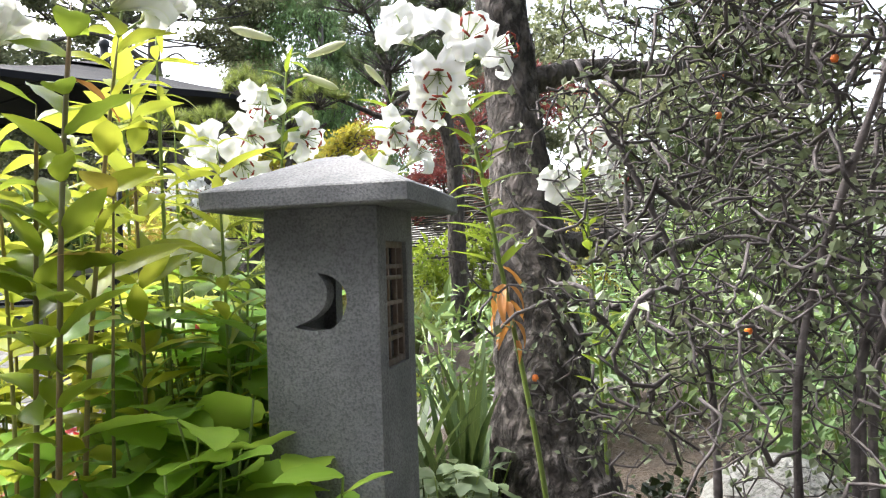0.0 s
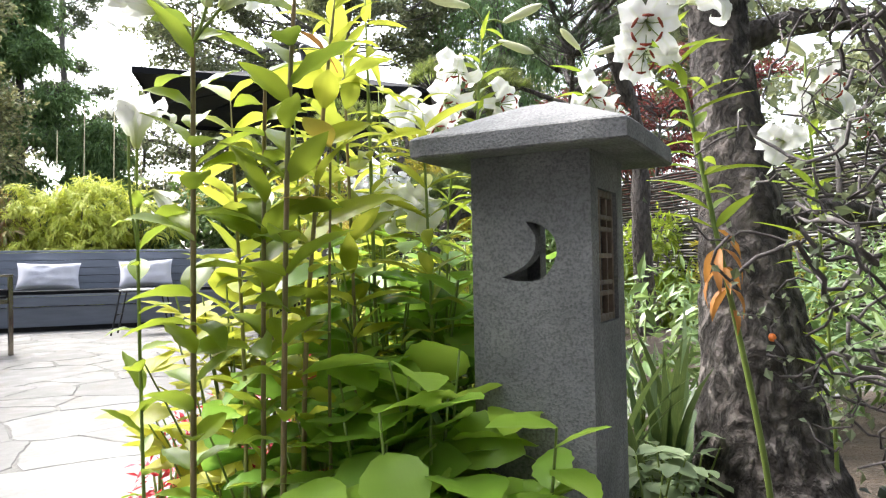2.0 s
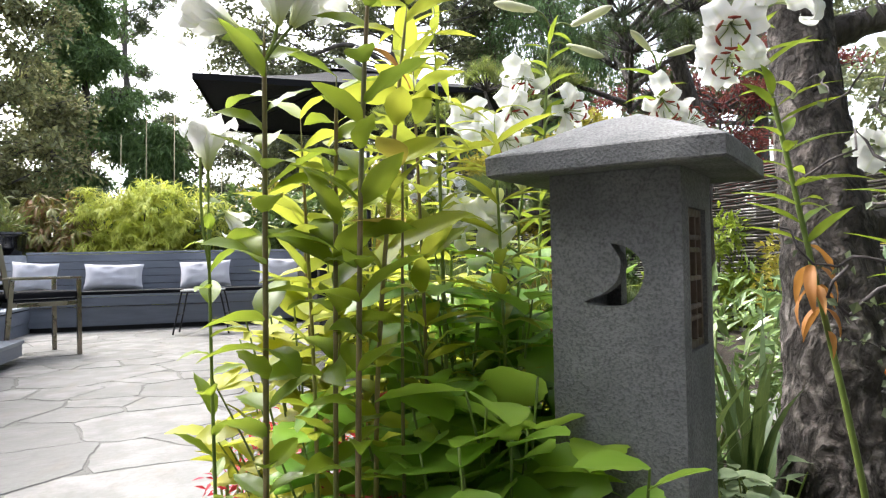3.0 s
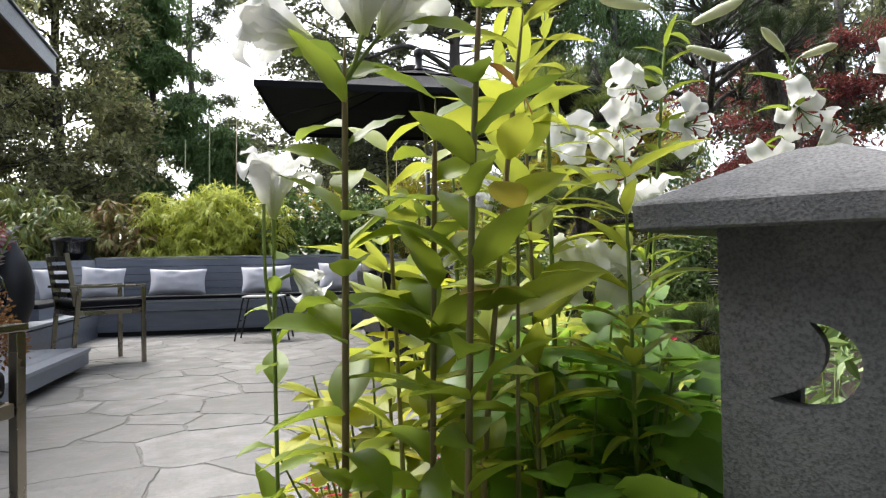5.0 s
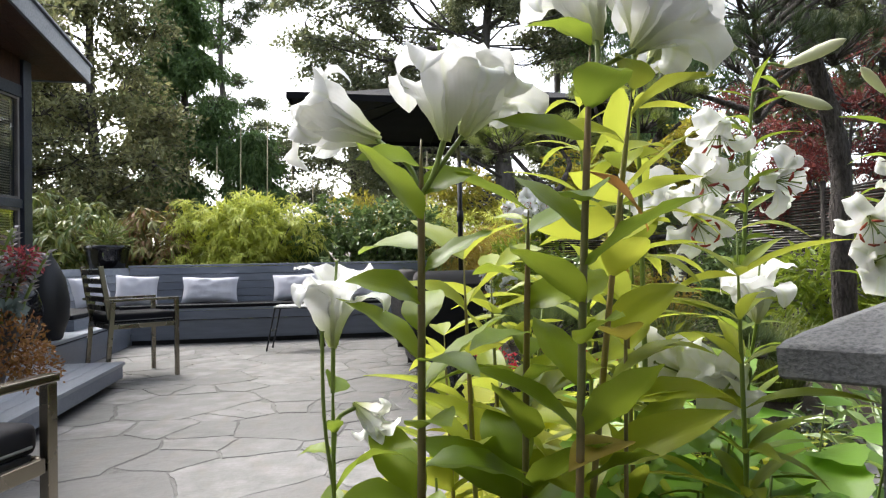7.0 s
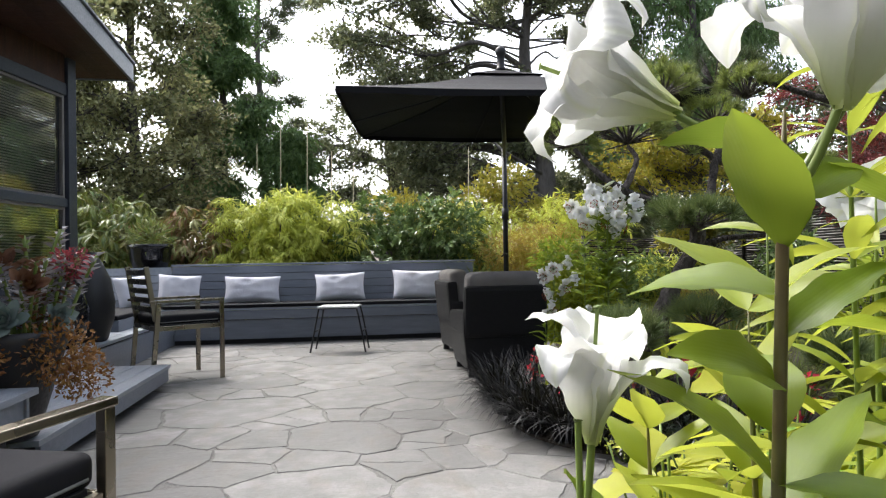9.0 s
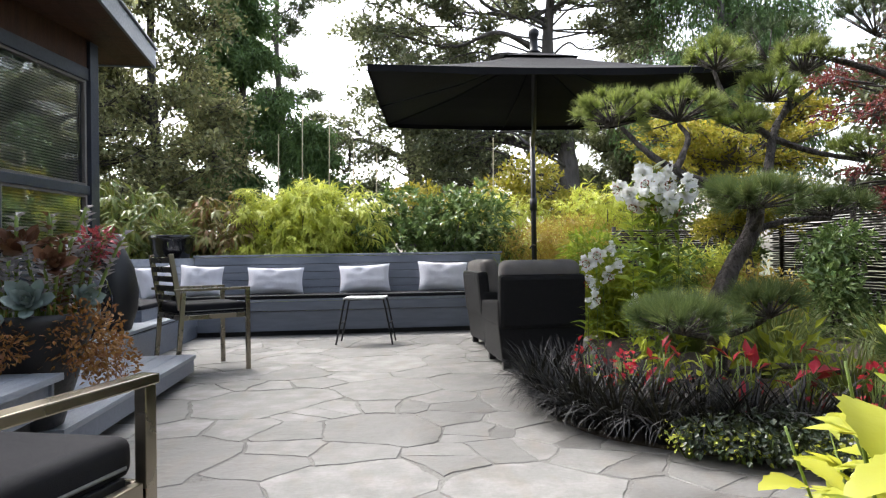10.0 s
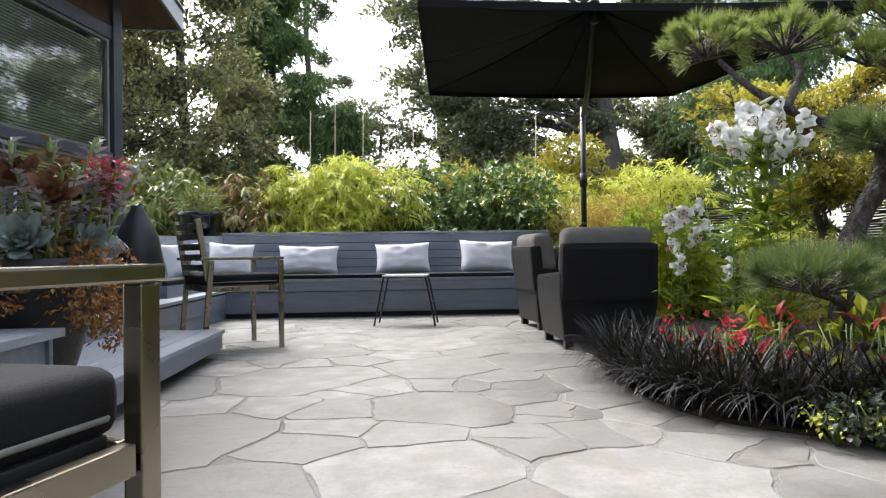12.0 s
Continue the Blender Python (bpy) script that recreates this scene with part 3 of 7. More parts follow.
part("end_panel", box((0.03, 0.6, 0.45), (2.15, 9.24, 0.235), 0.004), M["paint"], bench)
lean = pose(0, 0, 0, -9)
for i in range(5):
    part("back_board", box((4.5, 0.028, 0.108), (-0.05, 9.5 + i * 0.018, 0.575 + i * 0.113), 0.005, lean), M["paint"], bench)
# Black sheet behind the slats: the shade in their gaps, as colour.
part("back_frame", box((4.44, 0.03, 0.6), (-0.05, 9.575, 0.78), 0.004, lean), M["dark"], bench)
part("top_rail", box((4.54, 0.1, 0.03), (-0.05, 9.63, 1.105), 0.005), M["deckpaint"], bench)


def seat_cushion(name, size, centre, parent=None):
    bm = box(size, (0, 0, 0), 0.02, None, 3)
    ob = part(name, bm, M["cushion"], parent, "", pose(*centre), True)
    x, y, z = size
    loop = curve_points([(-x / 2, -y / 2, z / 2 - 0.006), (x / 2, -y / 2, z / 2 - 0.006)], 8)
    raw("piping", tube(loop, 0.006, 6), M["piping"], ob, None, "pale piping")
    return ob


for x0, x1 in ((-2.28, 0.33), (0.34, 2.1)):
    tagged(seat_cushion("bench_cushion", (x1 - x0, 0.52, 0.055), ((x0 + x1) / 2, 9.18, 0.529)), "thin black bench cushion with pale piping", "cushion", "bench cushions")

wing = thing("corner_bench", pose(0, 0, 0), "short blue-grey bench wing standing on the deck", "bench")
part("base", box((0.66, 1.6, 0.13), (-2.66, 8.1, 0.435), 0.005), M["paint"], wing)
slant = pose(0, 0, 0, 0, 0, 26) @ pose(0, 0, 0, -9)
for i in range(5):
    part("back_board", box((0.92, 0.028, 0.108), (-2.7 - 0.008 * i, 9.34 + 0.016 * i, 0.575 + 0.113 * i), 0.005, slant), M["deckpaint"], wing)
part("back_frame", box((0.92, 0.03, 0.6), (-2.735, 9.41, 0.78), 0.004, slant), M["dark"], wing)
c = part("bench_cushion", box((0.64, 1.58, 0.055), (0, 0, 0), 0.02, None, 3), M["cushion"], None, "", pose(-2.66, 8.1, 0.53), True)
tagged(c, "thin black cushion on the corner bench", "cushion", "bench cushions")

# ---- deck, step and platform ----
deck = thing("deck", pose(0, 0, 0), "blue-grey painted timber deck beside the house", "deck", kind="structure")
part("fascia", box((0.03, 4.2, 0.16), (-2.13, 7.0, 0.24), 0.004), M["paint"], deck)
part("fascia", box((0.03, 4.2, 0.15), (-2.15, 7.0, 0.08), 0.004), M["paint"], deck)
# Black filling that paints the shade below the planks.
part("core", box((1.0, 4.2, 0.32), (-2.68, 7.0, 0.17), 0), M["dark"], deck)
for i in range(9):
    part("plank", box((0.138, 4.24, 0.034), (-2.185 - i * 0.144, 7.0, 0.355), 0.004), M["deckpaint"], deck)
step = thing("deck_step", pose(0, 0, 0), "low blue-grey plank step floating above the paving", "step", kind="structure")
part("core", box((0.6, 2.5, 0.1), (-1.83, 4.35, 0.07), 0), M["dark"], step)
part("fascia", box((0.03, 2.62, 0.11), (-1.385, 4.33, 0.125), 0.004), M["paint"], step)
part("fascia", box((0.76, 0.03, 0.11), (-1.78, 5.63, 0.125), 0.004), M["paint"], step)
for i in range(5):
    part("plank", box((0.148, 2.7, 0.034), (-1.435 - i * 0.153, 4.33, 0.198), 0.004), M["deckpaint"], step)
plat = thing("planter_platform", pose(0, 0, 0), "blue-grey timber platform at the deck's near end", "platform", kind="structure")
part("fascia", box((0.03, 2.0, 0.15), (-1.33, 1.72, 0.43), 0.004), M["paint"], plat)
part("fascia", box((1.3, 0.03, 0.15), (-1.95, 2.72, 0.43), 0.004), M["paint"], plat)
part("core", box((1.2, 1.9, 0.42), (-1.99, 1.74, 0.22), 0), M["dark"], plat)
for i in range(8):
    part("plank", box((0.15, 2.06, 0.034), (-1.345 - i * 0.155, 1.74, 0.52), 0.004), M["deckpaint"], plat)

# ---- house ----
house = thing("house", pose(-2.88, 7.6, 0, 0, 0, -10), "single-storey house corner with navy window frames and brown soffit", "house")
part("post", box((0.16, 0.16, 3.15), (-0.07, -0.08, 1.97), 0.006), M["frame"], house)
part("beam", box((0.14, 5.6, 0.14), (-0.08, -2.96, 3.17), 0.005), M["frame"], house)
part("middle_rail", box((0.12, 5.5, 0.1), (-0.07, -2.91, 1.86), 0.005), M["frame"], house)
part("bottom_rail", box((0.12, 5.5, 0.1), (-0.07, -2.91, 0.9), 0.005), M["frame"], house)
part("lower_wall", box((0.14, 5.5, 0.8), (-0.08, -2.91, 0.44), 0.004), M["wall"], house)
part("upper_wall", box((0.12, 5.6, 0.34), (-0.09, -2.96, 3.41), 0.004), M["soffit"], house)
for y in (-1.62, -3.4):
    part("mullion", box((0.1, 0.09, 0.86), (-0.07, y, 1.38), 0.004), M["frame"], house)
part("mullion", box((0.1, 0.09, 1.2), (-0.07, -3.4, 2.5), 0.004), M["frame"], house)
for y0, y1, z0, z1 in ((-1.575, -0.17, 0.95, 1.81), (-3.355, -1.665, 0.95, 1.81), (-5.6, -3.445, 0.95, 1.81), (-3.355, -0.17, 1.91, 3.1), (-5.6, -3.445, 1.91, 3.1)):
    win = new("window")
    win.parent = house
    w, h = y1 - y0, z1 - z0
    cy, cz = (y0 + y1) / 2, (z0 + z1) / 2
    pane = part("pane", box((0.008, w - 0.04, h - 0.04), (-0.06, cy, cz), 0), M["glass"], win)
    pane.visible_shadow = False
    for sy in (-1, 1):
        part("sash", box((0.05, 0.035, h), (-0.06, cy + sy * (w / 2 - 0.017), cz), 0.003), M["taupe"], win)
    for sz in (-1, 1):
        part("sash", box((0.05, w - 0.07, 0.03), (-0.06, cy, cz + sz * (h / 2 - 0.015)), 0.003), M["taupe"], win)
    vs, fs = [], []
    nslat = int((h - 0.08) / 0.03)
    for k in range(nslat):
        z = z0 + 0.05 + k * 0.03
        o = len(vs)
        vs += [(-0.12, y0 + 0.05, z), (-0.12, y1 - 0.05, z), (-0.144, y1 - 0.05, z - 0.011), (-0.144, y0 + 0.05, z - 0.011)]
        fs.append((o, o + 1, o + 2, o + 3))
    tagged(raw("blind", (vs, fs), M["blind"], win, None, "open cream venetian blind", False), kind="stuff")
part("room_back", box((0.1, 6.0, 3.4), (-3.2, -3.0, 1.75), 0), M["room"], house)
part("room_floor", box((3.1, 5.8, 0.08), (-1.65, -2.96, 0.4), 0), M["room"], house)
part("end_wall", box((3.2, 0.14, 3.3), (-1.76, -0.1, 1.9), 0), M["wall"], house)
part("near_wall", box((3.2, 0.14, 3.5), (-1.65, -5.8, 1.8), 0), M["wall"], house)
roof = part("roof", box((5.6, 8.1, 0.1), (-2.8, -4.05, 0.18), 0.004), M["frame"], house, "", pose(0.163, 1.034, 3.58, 0, 0, 14.5))
part("fascia", box((0.035, 8.14, 0.22), (0.0, -4.05, 0.1), 0.005), M["fascia"], roof)
part("fascia", box((5.6, 0.035, 0.22), (-2.8, 0.02, 0.1), 0.005), M["fascia"], roof)
part("gutter_lip", box((0.06, 8.2, 0.03), (0.012, -4.05, 0.235), 0.006), M["fascia"], roof)
for i in range(28):
    part("soffit_board", box((0.198, 8.0, 0.02), (-0.12 - i * 0.2, -4.05, 0.005), 0.003), M["soffit"], roof)

# ---- fences ----


def wattle_fence(name, p0, p1, height, label):
    p0, p1 = np.array(p0, float), np.array(p1, float)
    length = float(np.linalg.norm(p1 - p0))
    ang = math.degrees(math.atan2(p1[1] - p0[1], p1[0] - p0[0]))
    f = thing(name, pose(p0[0], p0[1], 0, 0, 0, ang), label, "fence", kind="structure")
    for k in range(int(length / 1.5) + 1):
        raw("post", tube([(k * 1.5, 0, -0.05), (k * 1.5, 0, height + 0.06)], 0.035, 8), M["wattle"], f)
    pieces = []
    rows = int(height / 0.034)
    for r in range(rows):
        xs = np.arange(0, length + 0.01, 0.25)
        ph = math.pi * (r % 2)
        pts = np.stack([xs, 0.022 * np.sin(xs / 0.5 * math.pi + ph), np.full_like(xs, 0.03 + r * 0.034)], 1)
        pts[:, 2] += 0.004 * rng.normal(size=len(xs))
        pieces.append(tube(pts, 0.014, 4))
    tagged(raw("weave", merged(pieces), M["wattle"], f), kind="stuff")
    return f


wattle_fence("woven_fence", (6.25, -3.2), (6.25, 9.2), 1.9, "tall dark woven wattle fence behind the garden")
wattle_fence("woven_fence", (3.9, 9.35), (6.2, 9.35), 1.4, "dark woven wattle fence under the maples")
# Two unseen walls, added to keep low sky light off the lantern's face.
wall_west = part("wall_west", box((0.2, 4.6, 3.3), (-3.7, -2.7, 1.6), 0.01), M["wall"], None)
tagged(wall_west, "unseen plain grey wall added to cut sky light from the west", "wall", kind="structure")
wall_south = part("wall_south", box((6.6, 0.2, 2.9), (-0.4, -4.3, 1.4), 0.01), M["wall"], None)
tagged(wall_south, "unseen plain grey wall added to cut sky light from behind the path", "wall", kind="structure")
part("garden_wall", box((0.3, 2.2, 1.15), (5.75, -0.4, 0.55), 0.01), M["concrete"], None)
tagged(bpy.data.objects["garden_wall"], "low grey concrete garden wall beyond the shrubs", "wall", kind="structure")


# ---- umbrella ----
umb = thing("cantilever_umbrella", pose(0, 0, 0), "large open black cantilever umbrella over the seating", "umbrella")
UC = {"nl": (0.2, 4.84, 2.61), "nr": (3.62, 4.86, 2.66), "fl": (0.51, 8.9, 2.92), "fr": (3.75, 8.9, 2.92)}
apex = np.array((2.05, 6.75, 3.3))


def canopy():
    ring = [np.array(UC[k]) for k in ("nl", "nr", "fr", "fl")]
    verts, faces, seg, lev = [], [], 8, 6
    for k in range(lev + 1):
        s = k / lev
        for c in range(4):
            a, b = ring[c], ring[(c + 1) % 4]
            for i in range(seg):
                e = a + (b - a) * i / seg
                q = apex + (e - apex) * s
                sag = 0.06 * math.sin(math.pi * s) + 0.03 * math.sin(math.pi * i / seg) * s
                verts.append(q - np.array((0, 0, sag)))
    n = 4 * seg
    for k in range(lev):
        for i in range(n):
            j = (i + 1) % n
            faces.append((k * n + i, k * n + j, (k + 1) * n + j, (k + 1) * n + i))
    o = len(verts)
    for i in range(n):
        v = verts[lev * n + i]
        verts.append(v + np.array((0, 0, -0.055 + 0.006 * math.sin(i * 2.1))))
    for i in range(n):
        j = (i + 1) % n
        faces.append((lev * n + i, lev * n + j, o + j, o + i))
    return verts, faces


cano = raw("canopy", canopy(), M["canvas"], umb, None, "black canvas canopy", False)
sol = cano.modifiers.new("cloth", "SOLIDIFY")
sol.thickness = 0.004
for k in ("nl", "nr", "fl", "fr"):
    e = np.array(UC[k])
    raw("rib", tube([apex - (0, 0, 0.04), (apex + e) / 2 - (0, 0, 0.085), e - (0, 0, 0.03)], 0.008, 6), M["canvas"], umb)
for a, b in (("nl", "nr"), ("nr", "fr"), ("fr", "fl"), ("fl", "nl")):
    e = (np.array(UC[a]) + np.array(UC[b])) / 2
    raw("rib", tube([apex - (0, 0, 0.04), (apex + e) / 2 - (0, 0, 0.09), e - (0, 0, 0.05)], 0.008, 6), M["canvas"], umb)
raw("hub", lathe([(0.03, -0.2), (0.05, -0.18), (0.05, -0.1), (0.028, -0.08), (0.028, -0.02), (0.06, 0.0), (0.06, 0.02), (0.045, 0.03), (0.045, 0.17), (0.06, 0.19), (0.06, 0.24), (0.03, 0.27), (0.0, 0.275)], 16), M["blackmetal"], umb, pose(*apex))
cap_v = [(-0.4, -0.36, -0.13), (0.4, -0.36, -0.13), (0.4, 0.36, -0.13), (-0.4, 0.36, -0.13), (0, 0, 0.01)]
raw("vent_cap", (cap_v, [(0, 1, 4), (1, 2, 4), (2, 3, 4), (3, 0, 4)]), M["canvas"], umb, pose(*apex), "", False)
mast = np.array((2.68, 9.42, 0))
raw("mast", tube([mast, mast + (0, 0, 2.83)], 0.04, 12), M["blackmetal"], umb)
raw("collar", tube([mast + (0, 0, 1.72), mast + (0, 0, 1.9)], 0.055, 12), M["blackmetal"], umb)
raw("crank_handle", tube(curve_points([mast + (0, -0.05, 1.2), mast + (-0.05, -0.12, 1.2), mast + (-0.1, -0.12, 1.15)], 4), 0.012, 6), M["blackmetal"], umb)
raw("arm", tube([mast + (0, 0, 2.7), mast + (-0.2, -0.9, 2.78), apex - (0, 0, 0.12)], 0.03, 10), M["blackmetal"], umb)
part("base_plate", box((0.8, 0.8, 0.06), (mast[0], mast[1] + 0.1, 0.06), 0.01), M["blackmetal"], umb)


# ---- pillows ----
def pillow_mesh(w, h, d):
    n = 14
    v, f = [], []
    for side in (1, -1):
        for i in range(n + 1):
            for j in range(n + 1):
                a, b = 2 * i / n - 1, 2 * j / n - 1
                fat = (max(0, 1 - a ** 4) * max(0, 1 - b ** 4)) ** 0.55
                pinch = 1 - 0.07 * (1 - abs(b) ** 2) * abs(a) ** 3
                pinch2 = 1 - 0.09 * (1 - abs(a) ** 2) * abs(b) ** 3
                wr = 0.012 * noise.noise(Vector((a * 2.5, b * 2.5, side))) * fat * 2
                v.append((a * w / 2 * pinch, side * (d / 2 * fat + wr) + (0.001 * side), b * h / 2 * pinch2))
    o = (n + 1) ** 2
    for i in range(n):
        for j in range(n):
            a = i * (n + 1) + j
            f.append((a, a + n + 1, a + n + 2, a + 1))
            f.append((o + a, o + a + 1, o + a + n + 2, o + a + n + 1))
    return mesh_of("pillow", v, f, M["pillow"])


for x, y, z, w, h, rx, ry, rz, lab in (
        (-1.12, 9.3, 0.745, 0.8, 0.4, -20, 1, 2, "pale lavender-white lumbar pillow leaning on the bench back"),
        (0.14, 9.3, 0.755, 0.74, 0.42, -20, -2, -3, "pale lavender-white pillow leaning on the bench back"),
        (1.28, 9.28, 0.765, 0.74, 0.45, -20, 2, 3, "pale lavender-white pillow leaning beside the armchairs"),
        (-2.12, 9.22, 0.76, 0.58, 0.46, -20, 4, 12, "square pale pillow in the bench corner"),
        (-2.66, 9.0, 0.76, 0.55, 0.46, -20, -3, 48, "square pale pillow leaning on the wing's back")):
    ob = put("throw_pillow", pillow_mesh(w, h, 0.17), None, pose(x, y, z, rx, ry, rz))
    tagged(ob, lab, "pillow", "bench pillows")


# ---- steel dining chairs ----
def dining_chair(m, label):
    """Flat-bar steel armchair; it faces +Y, its base centre at the origin."""
    ch = thing("patio_chair", m, label, "chair", "steel patio chairs")
    w, d, arm, seat, back = 0.66, 0.66, 0.79, 0.64, 1.1
    tilt = pose(0, 0, 0, 9)
    for sx in (-1, 1):
        x = sx * w / 2
        part("leg", box((0.03, 0.042, arm - 0.02), (x, d / 2, (arm - 0.02) / 2), 0.003), M["steel"], ch)
        part("leg", box((0.03, 0.042, arm - 0.02), (x, -d / 2 + 0.02, (arm - 0.02) / 2), 0.003, pose(0, 0, 0, -5)), M["steel"], ch)
        part("back_post", box((0.03, 0.045, back - seat + 0.06), (x * 0.93, -d / 2 - 0.01, (back + seat - 0.02) / 2), 0.003, tilt), M["steel"], ch)
        part("armrest", box((0.05, d + 0.062, 0.025), (x, -0.01, arm - 0.005), 0.004), M["steel"], ch)
        part("side_rail", box((0.026, d - 0.06, 0.045), (x, 0, seat - 0.11), 0.003), M["steel"], ch)
    part("front_rail", box((w - 0.03, 0.026, 0.045), (0, d / 2 - 0.02, seat - 0.11), 0.003), M["steel"], ch)
    part("back_rail", box((w - 0.03, 0.026, 0.045), (0, -d / 2 + 0.03, seat - 0.11), 0.003), M["steel"], ch)
    for i in range(5):
        z = seat + 0.07 + i * 0.088
        part("back_slat", box((w - 0.07, 0.014, 0.055), (0, -d / 2 - 0.01 - (z - 0.8) * 0.158, z), 0.003, tilt), M["steel"], ch)
    part("seat_pan", box((w - 0.05, d - 0.08, 0.02), (0, 0, seat - 0.085), 0.003), M["blackmetal"], ch)
    cu = part("seat_cushion", box((w - 0.06, d - 0.03, 0.1), (0, 0.02, seat - 0.035), 0.04, None, 4), M["cushion"], ch, "black seat cushion", None, True)
    x, y, z = (w - 0.06) / 2, (d - 0.03) / 2, seat - 0.055
    loop = [(-x + 0.03, y + 0.02, z), (x - 0.03, y + 0.02, z), (x, y - 0.02, z), (x, -y + 0.06, z)]
    raw("piping", tube(loop, 0.005, 6), M["piping"], cu, None, "pale piping")
    return ch


a = math.radians(-18)
dining_chair(pose(-0.343 - 0.33 * math.cos(a) + 0.37 * math.sin(a), 1.04 - 0.33 * math.sin(a) - 0.37 * math.cos(a), 0, 0, 0, -18), "bronze-steel armchair with black cushion close to the deck platform")
dining_chair(pose(-1.435, 6.235, 0, 0, 0, -58), "bronze-steel armchair with slatted back by the deck step")

# ---- side table ----
tab = thing("side_table", pose(0.14, 7.78, 0, 0, 0, -8), "small side table with pale top and black rod legs", "table")
part("tabletop", box((0.5, 0.42, 0.022), (0, 0.12, 0.56), 0.009, None, 3), M["tableTop"], tab)
for y in (-0.06, 0.32):
    raw("leg_frame", tube(curve_points([(-0.345, y - 0.03, 0.0), (-0.29, y, 0.28), (-0.24, y, 0.52), (-0.2, y, 0.543), (0.2, y, 0.543), (0.24, y, 0.52), (0.29, y, 0.28), (0.345, y - 0.03, 0.0)], 5), 0.011, 8), M["blackmetal"], tab)
raw("stretcher", tube([(-0.3, -0.06, 0.25), (-0.3, 0.32, 0.25)], 0.008, 6), M["blackmetal"], tab)
raw("stretcher", tube([(0.3, -0.06, 0.25), (0.3, 0.32, 0.25)], 0.008, 6), M["blackmetal"], tab)


# ---- wicker armchairs ----
def wicker_armchair(m, label):
    """It faces +Y."""
    ch = thing("wicker_armchair", m, label, "armchair", "wicker armchairs")
    w, d = 0.84, 0.82
    base = box((w, d, 0.36), (0, 0, 0.25), 0.025)
    for v in base.verts:
        v.co.x *= 0.9 + 0.1 * (v.co.z - 0.07) / 0.36
        v.co.y *= 0.92 + 0.08 * (v.co.z - 0.07) / 0.36
    part("body", base, M["wicker"], ch, "", None, False)
    for sx in (-1, 1):
        arm = box((0.13, d, 0.24), (sx * (w / 2 - 0.065), 0, 0.53), 0.03)
        for v in arm.verts:
            if v.co.z > 0.55:
                v.co.z -= 0.05 * (v.co.y + d / 2) / d
        part("armrest", arm, M["wicker"], ch)
        for sy in (-1, 1):
            part("foot", box((0.07, 0.07, 0.075), (sx * (w / 2 - 0.09), sy * (d / 2 - 0.08), 0.037), 0.004), M["blackmetal"], ch)
    part("backrest", box((w - 0.02, 0.13, 0.5), (0, -d / 2 + 0.03, 0.63), 0.045, pose(0, 0, 0, 5)), M["wicker"], ch)
    part("seat_cushion", box((w - 0.28, d - 0.18, 0.14), (0, 0.06, 0.49), 0.045, None, 4), M["taupe"], ch, "taupe seat cushion", None, True)
    part("back_cushion", box((w - 0.08, 0.22, 0.42), (0, -d / 2 + 0.12, 0.8), 0.095, pose(0, 0, 0, 9), 5), M["taupe"], ch, "plump taupe back cushion", None, True)
    return ch


wicker_armchair(pose(1.77, 5.93, 0, 0, 0, 1), "black wicker armchair with taupe cushions, seen from behind")
wicker_armchair(pose(1.84, 7.38, 0, 0, 0, -86), "black wicker armchair with taupe back cushion near the bench")
throw = part("scatter_pillow", box((0.4, 0.12, 0.3), (0, 0, 0), 0.05, None, 4), M["cushion"], None, "", pose(1.78, 7.36, 0.71, -18, 0, -86), True)
tagged(throw, "small black pillow on the wicker armchair", "pillow")

# ---- pots ----
def vessel(name, prof, m, material, label, cat):
    t = thing(name, m, label, cat)
    raw("body", lathe(prof, 32), material, t)
    return t


vessel("tall_urn", [(0.13, 0), (0.15, 0.02), (0.21, 0.22), (0.22, 0.4), (0.18, 0.62), (0.11, 0.78), (0.06, 0.86), (0.055, 0.9), (0.035, 0.9), (0.03, 0.8)], pose(-2.3, 6.4, 0.372), M["matt_pot"], "tall pointed matt black urn on the deck", "urn")
vessel("round_urn", [(0.12, 0), (0.14, 0.02), (0.22, 0.2), (0.23, 0.36), (0.18, 0.52), (0.1, 0.6), (0.07, 0.64), (0.08, 0.66), (0.05, 0.66), (0.045, 0.6)], pose(-2.36, 5.85, 0.372), M["glaze"], "round black glazed urn on the deck", "urn")
planter_box = part("raised_planter", box((1.6, 0.7, 1.02), (-3.0, 10.1, 0.5), 0.01), M["paint"], None)
tagged(planter_box, "blue-grey raised planter behind the bench corner", "planter")
t = vessel("glazed_pot", [(0.2, 0), (0.23, 0.02), (0.29, 0.2), (0.31, 0.34), (0.33, 0.36), (0.33, 0.42), (0.3, 0.42), (0.29, 0.37), (0.02, 0.36)], pose(-2.72, 9.98, 1.012), M["glaze"], "shiny black glazed pot with a low grey-green plant", "plant pot")
leafy("plant", [(0, 0, 0.52, 0.28, 0.28, 0.2)], 380, small_leaf(0.16, 0.022, 0.9), M["photinia"], t, 0.2, 0.4, 1.0, 0.4, down=-0.3)


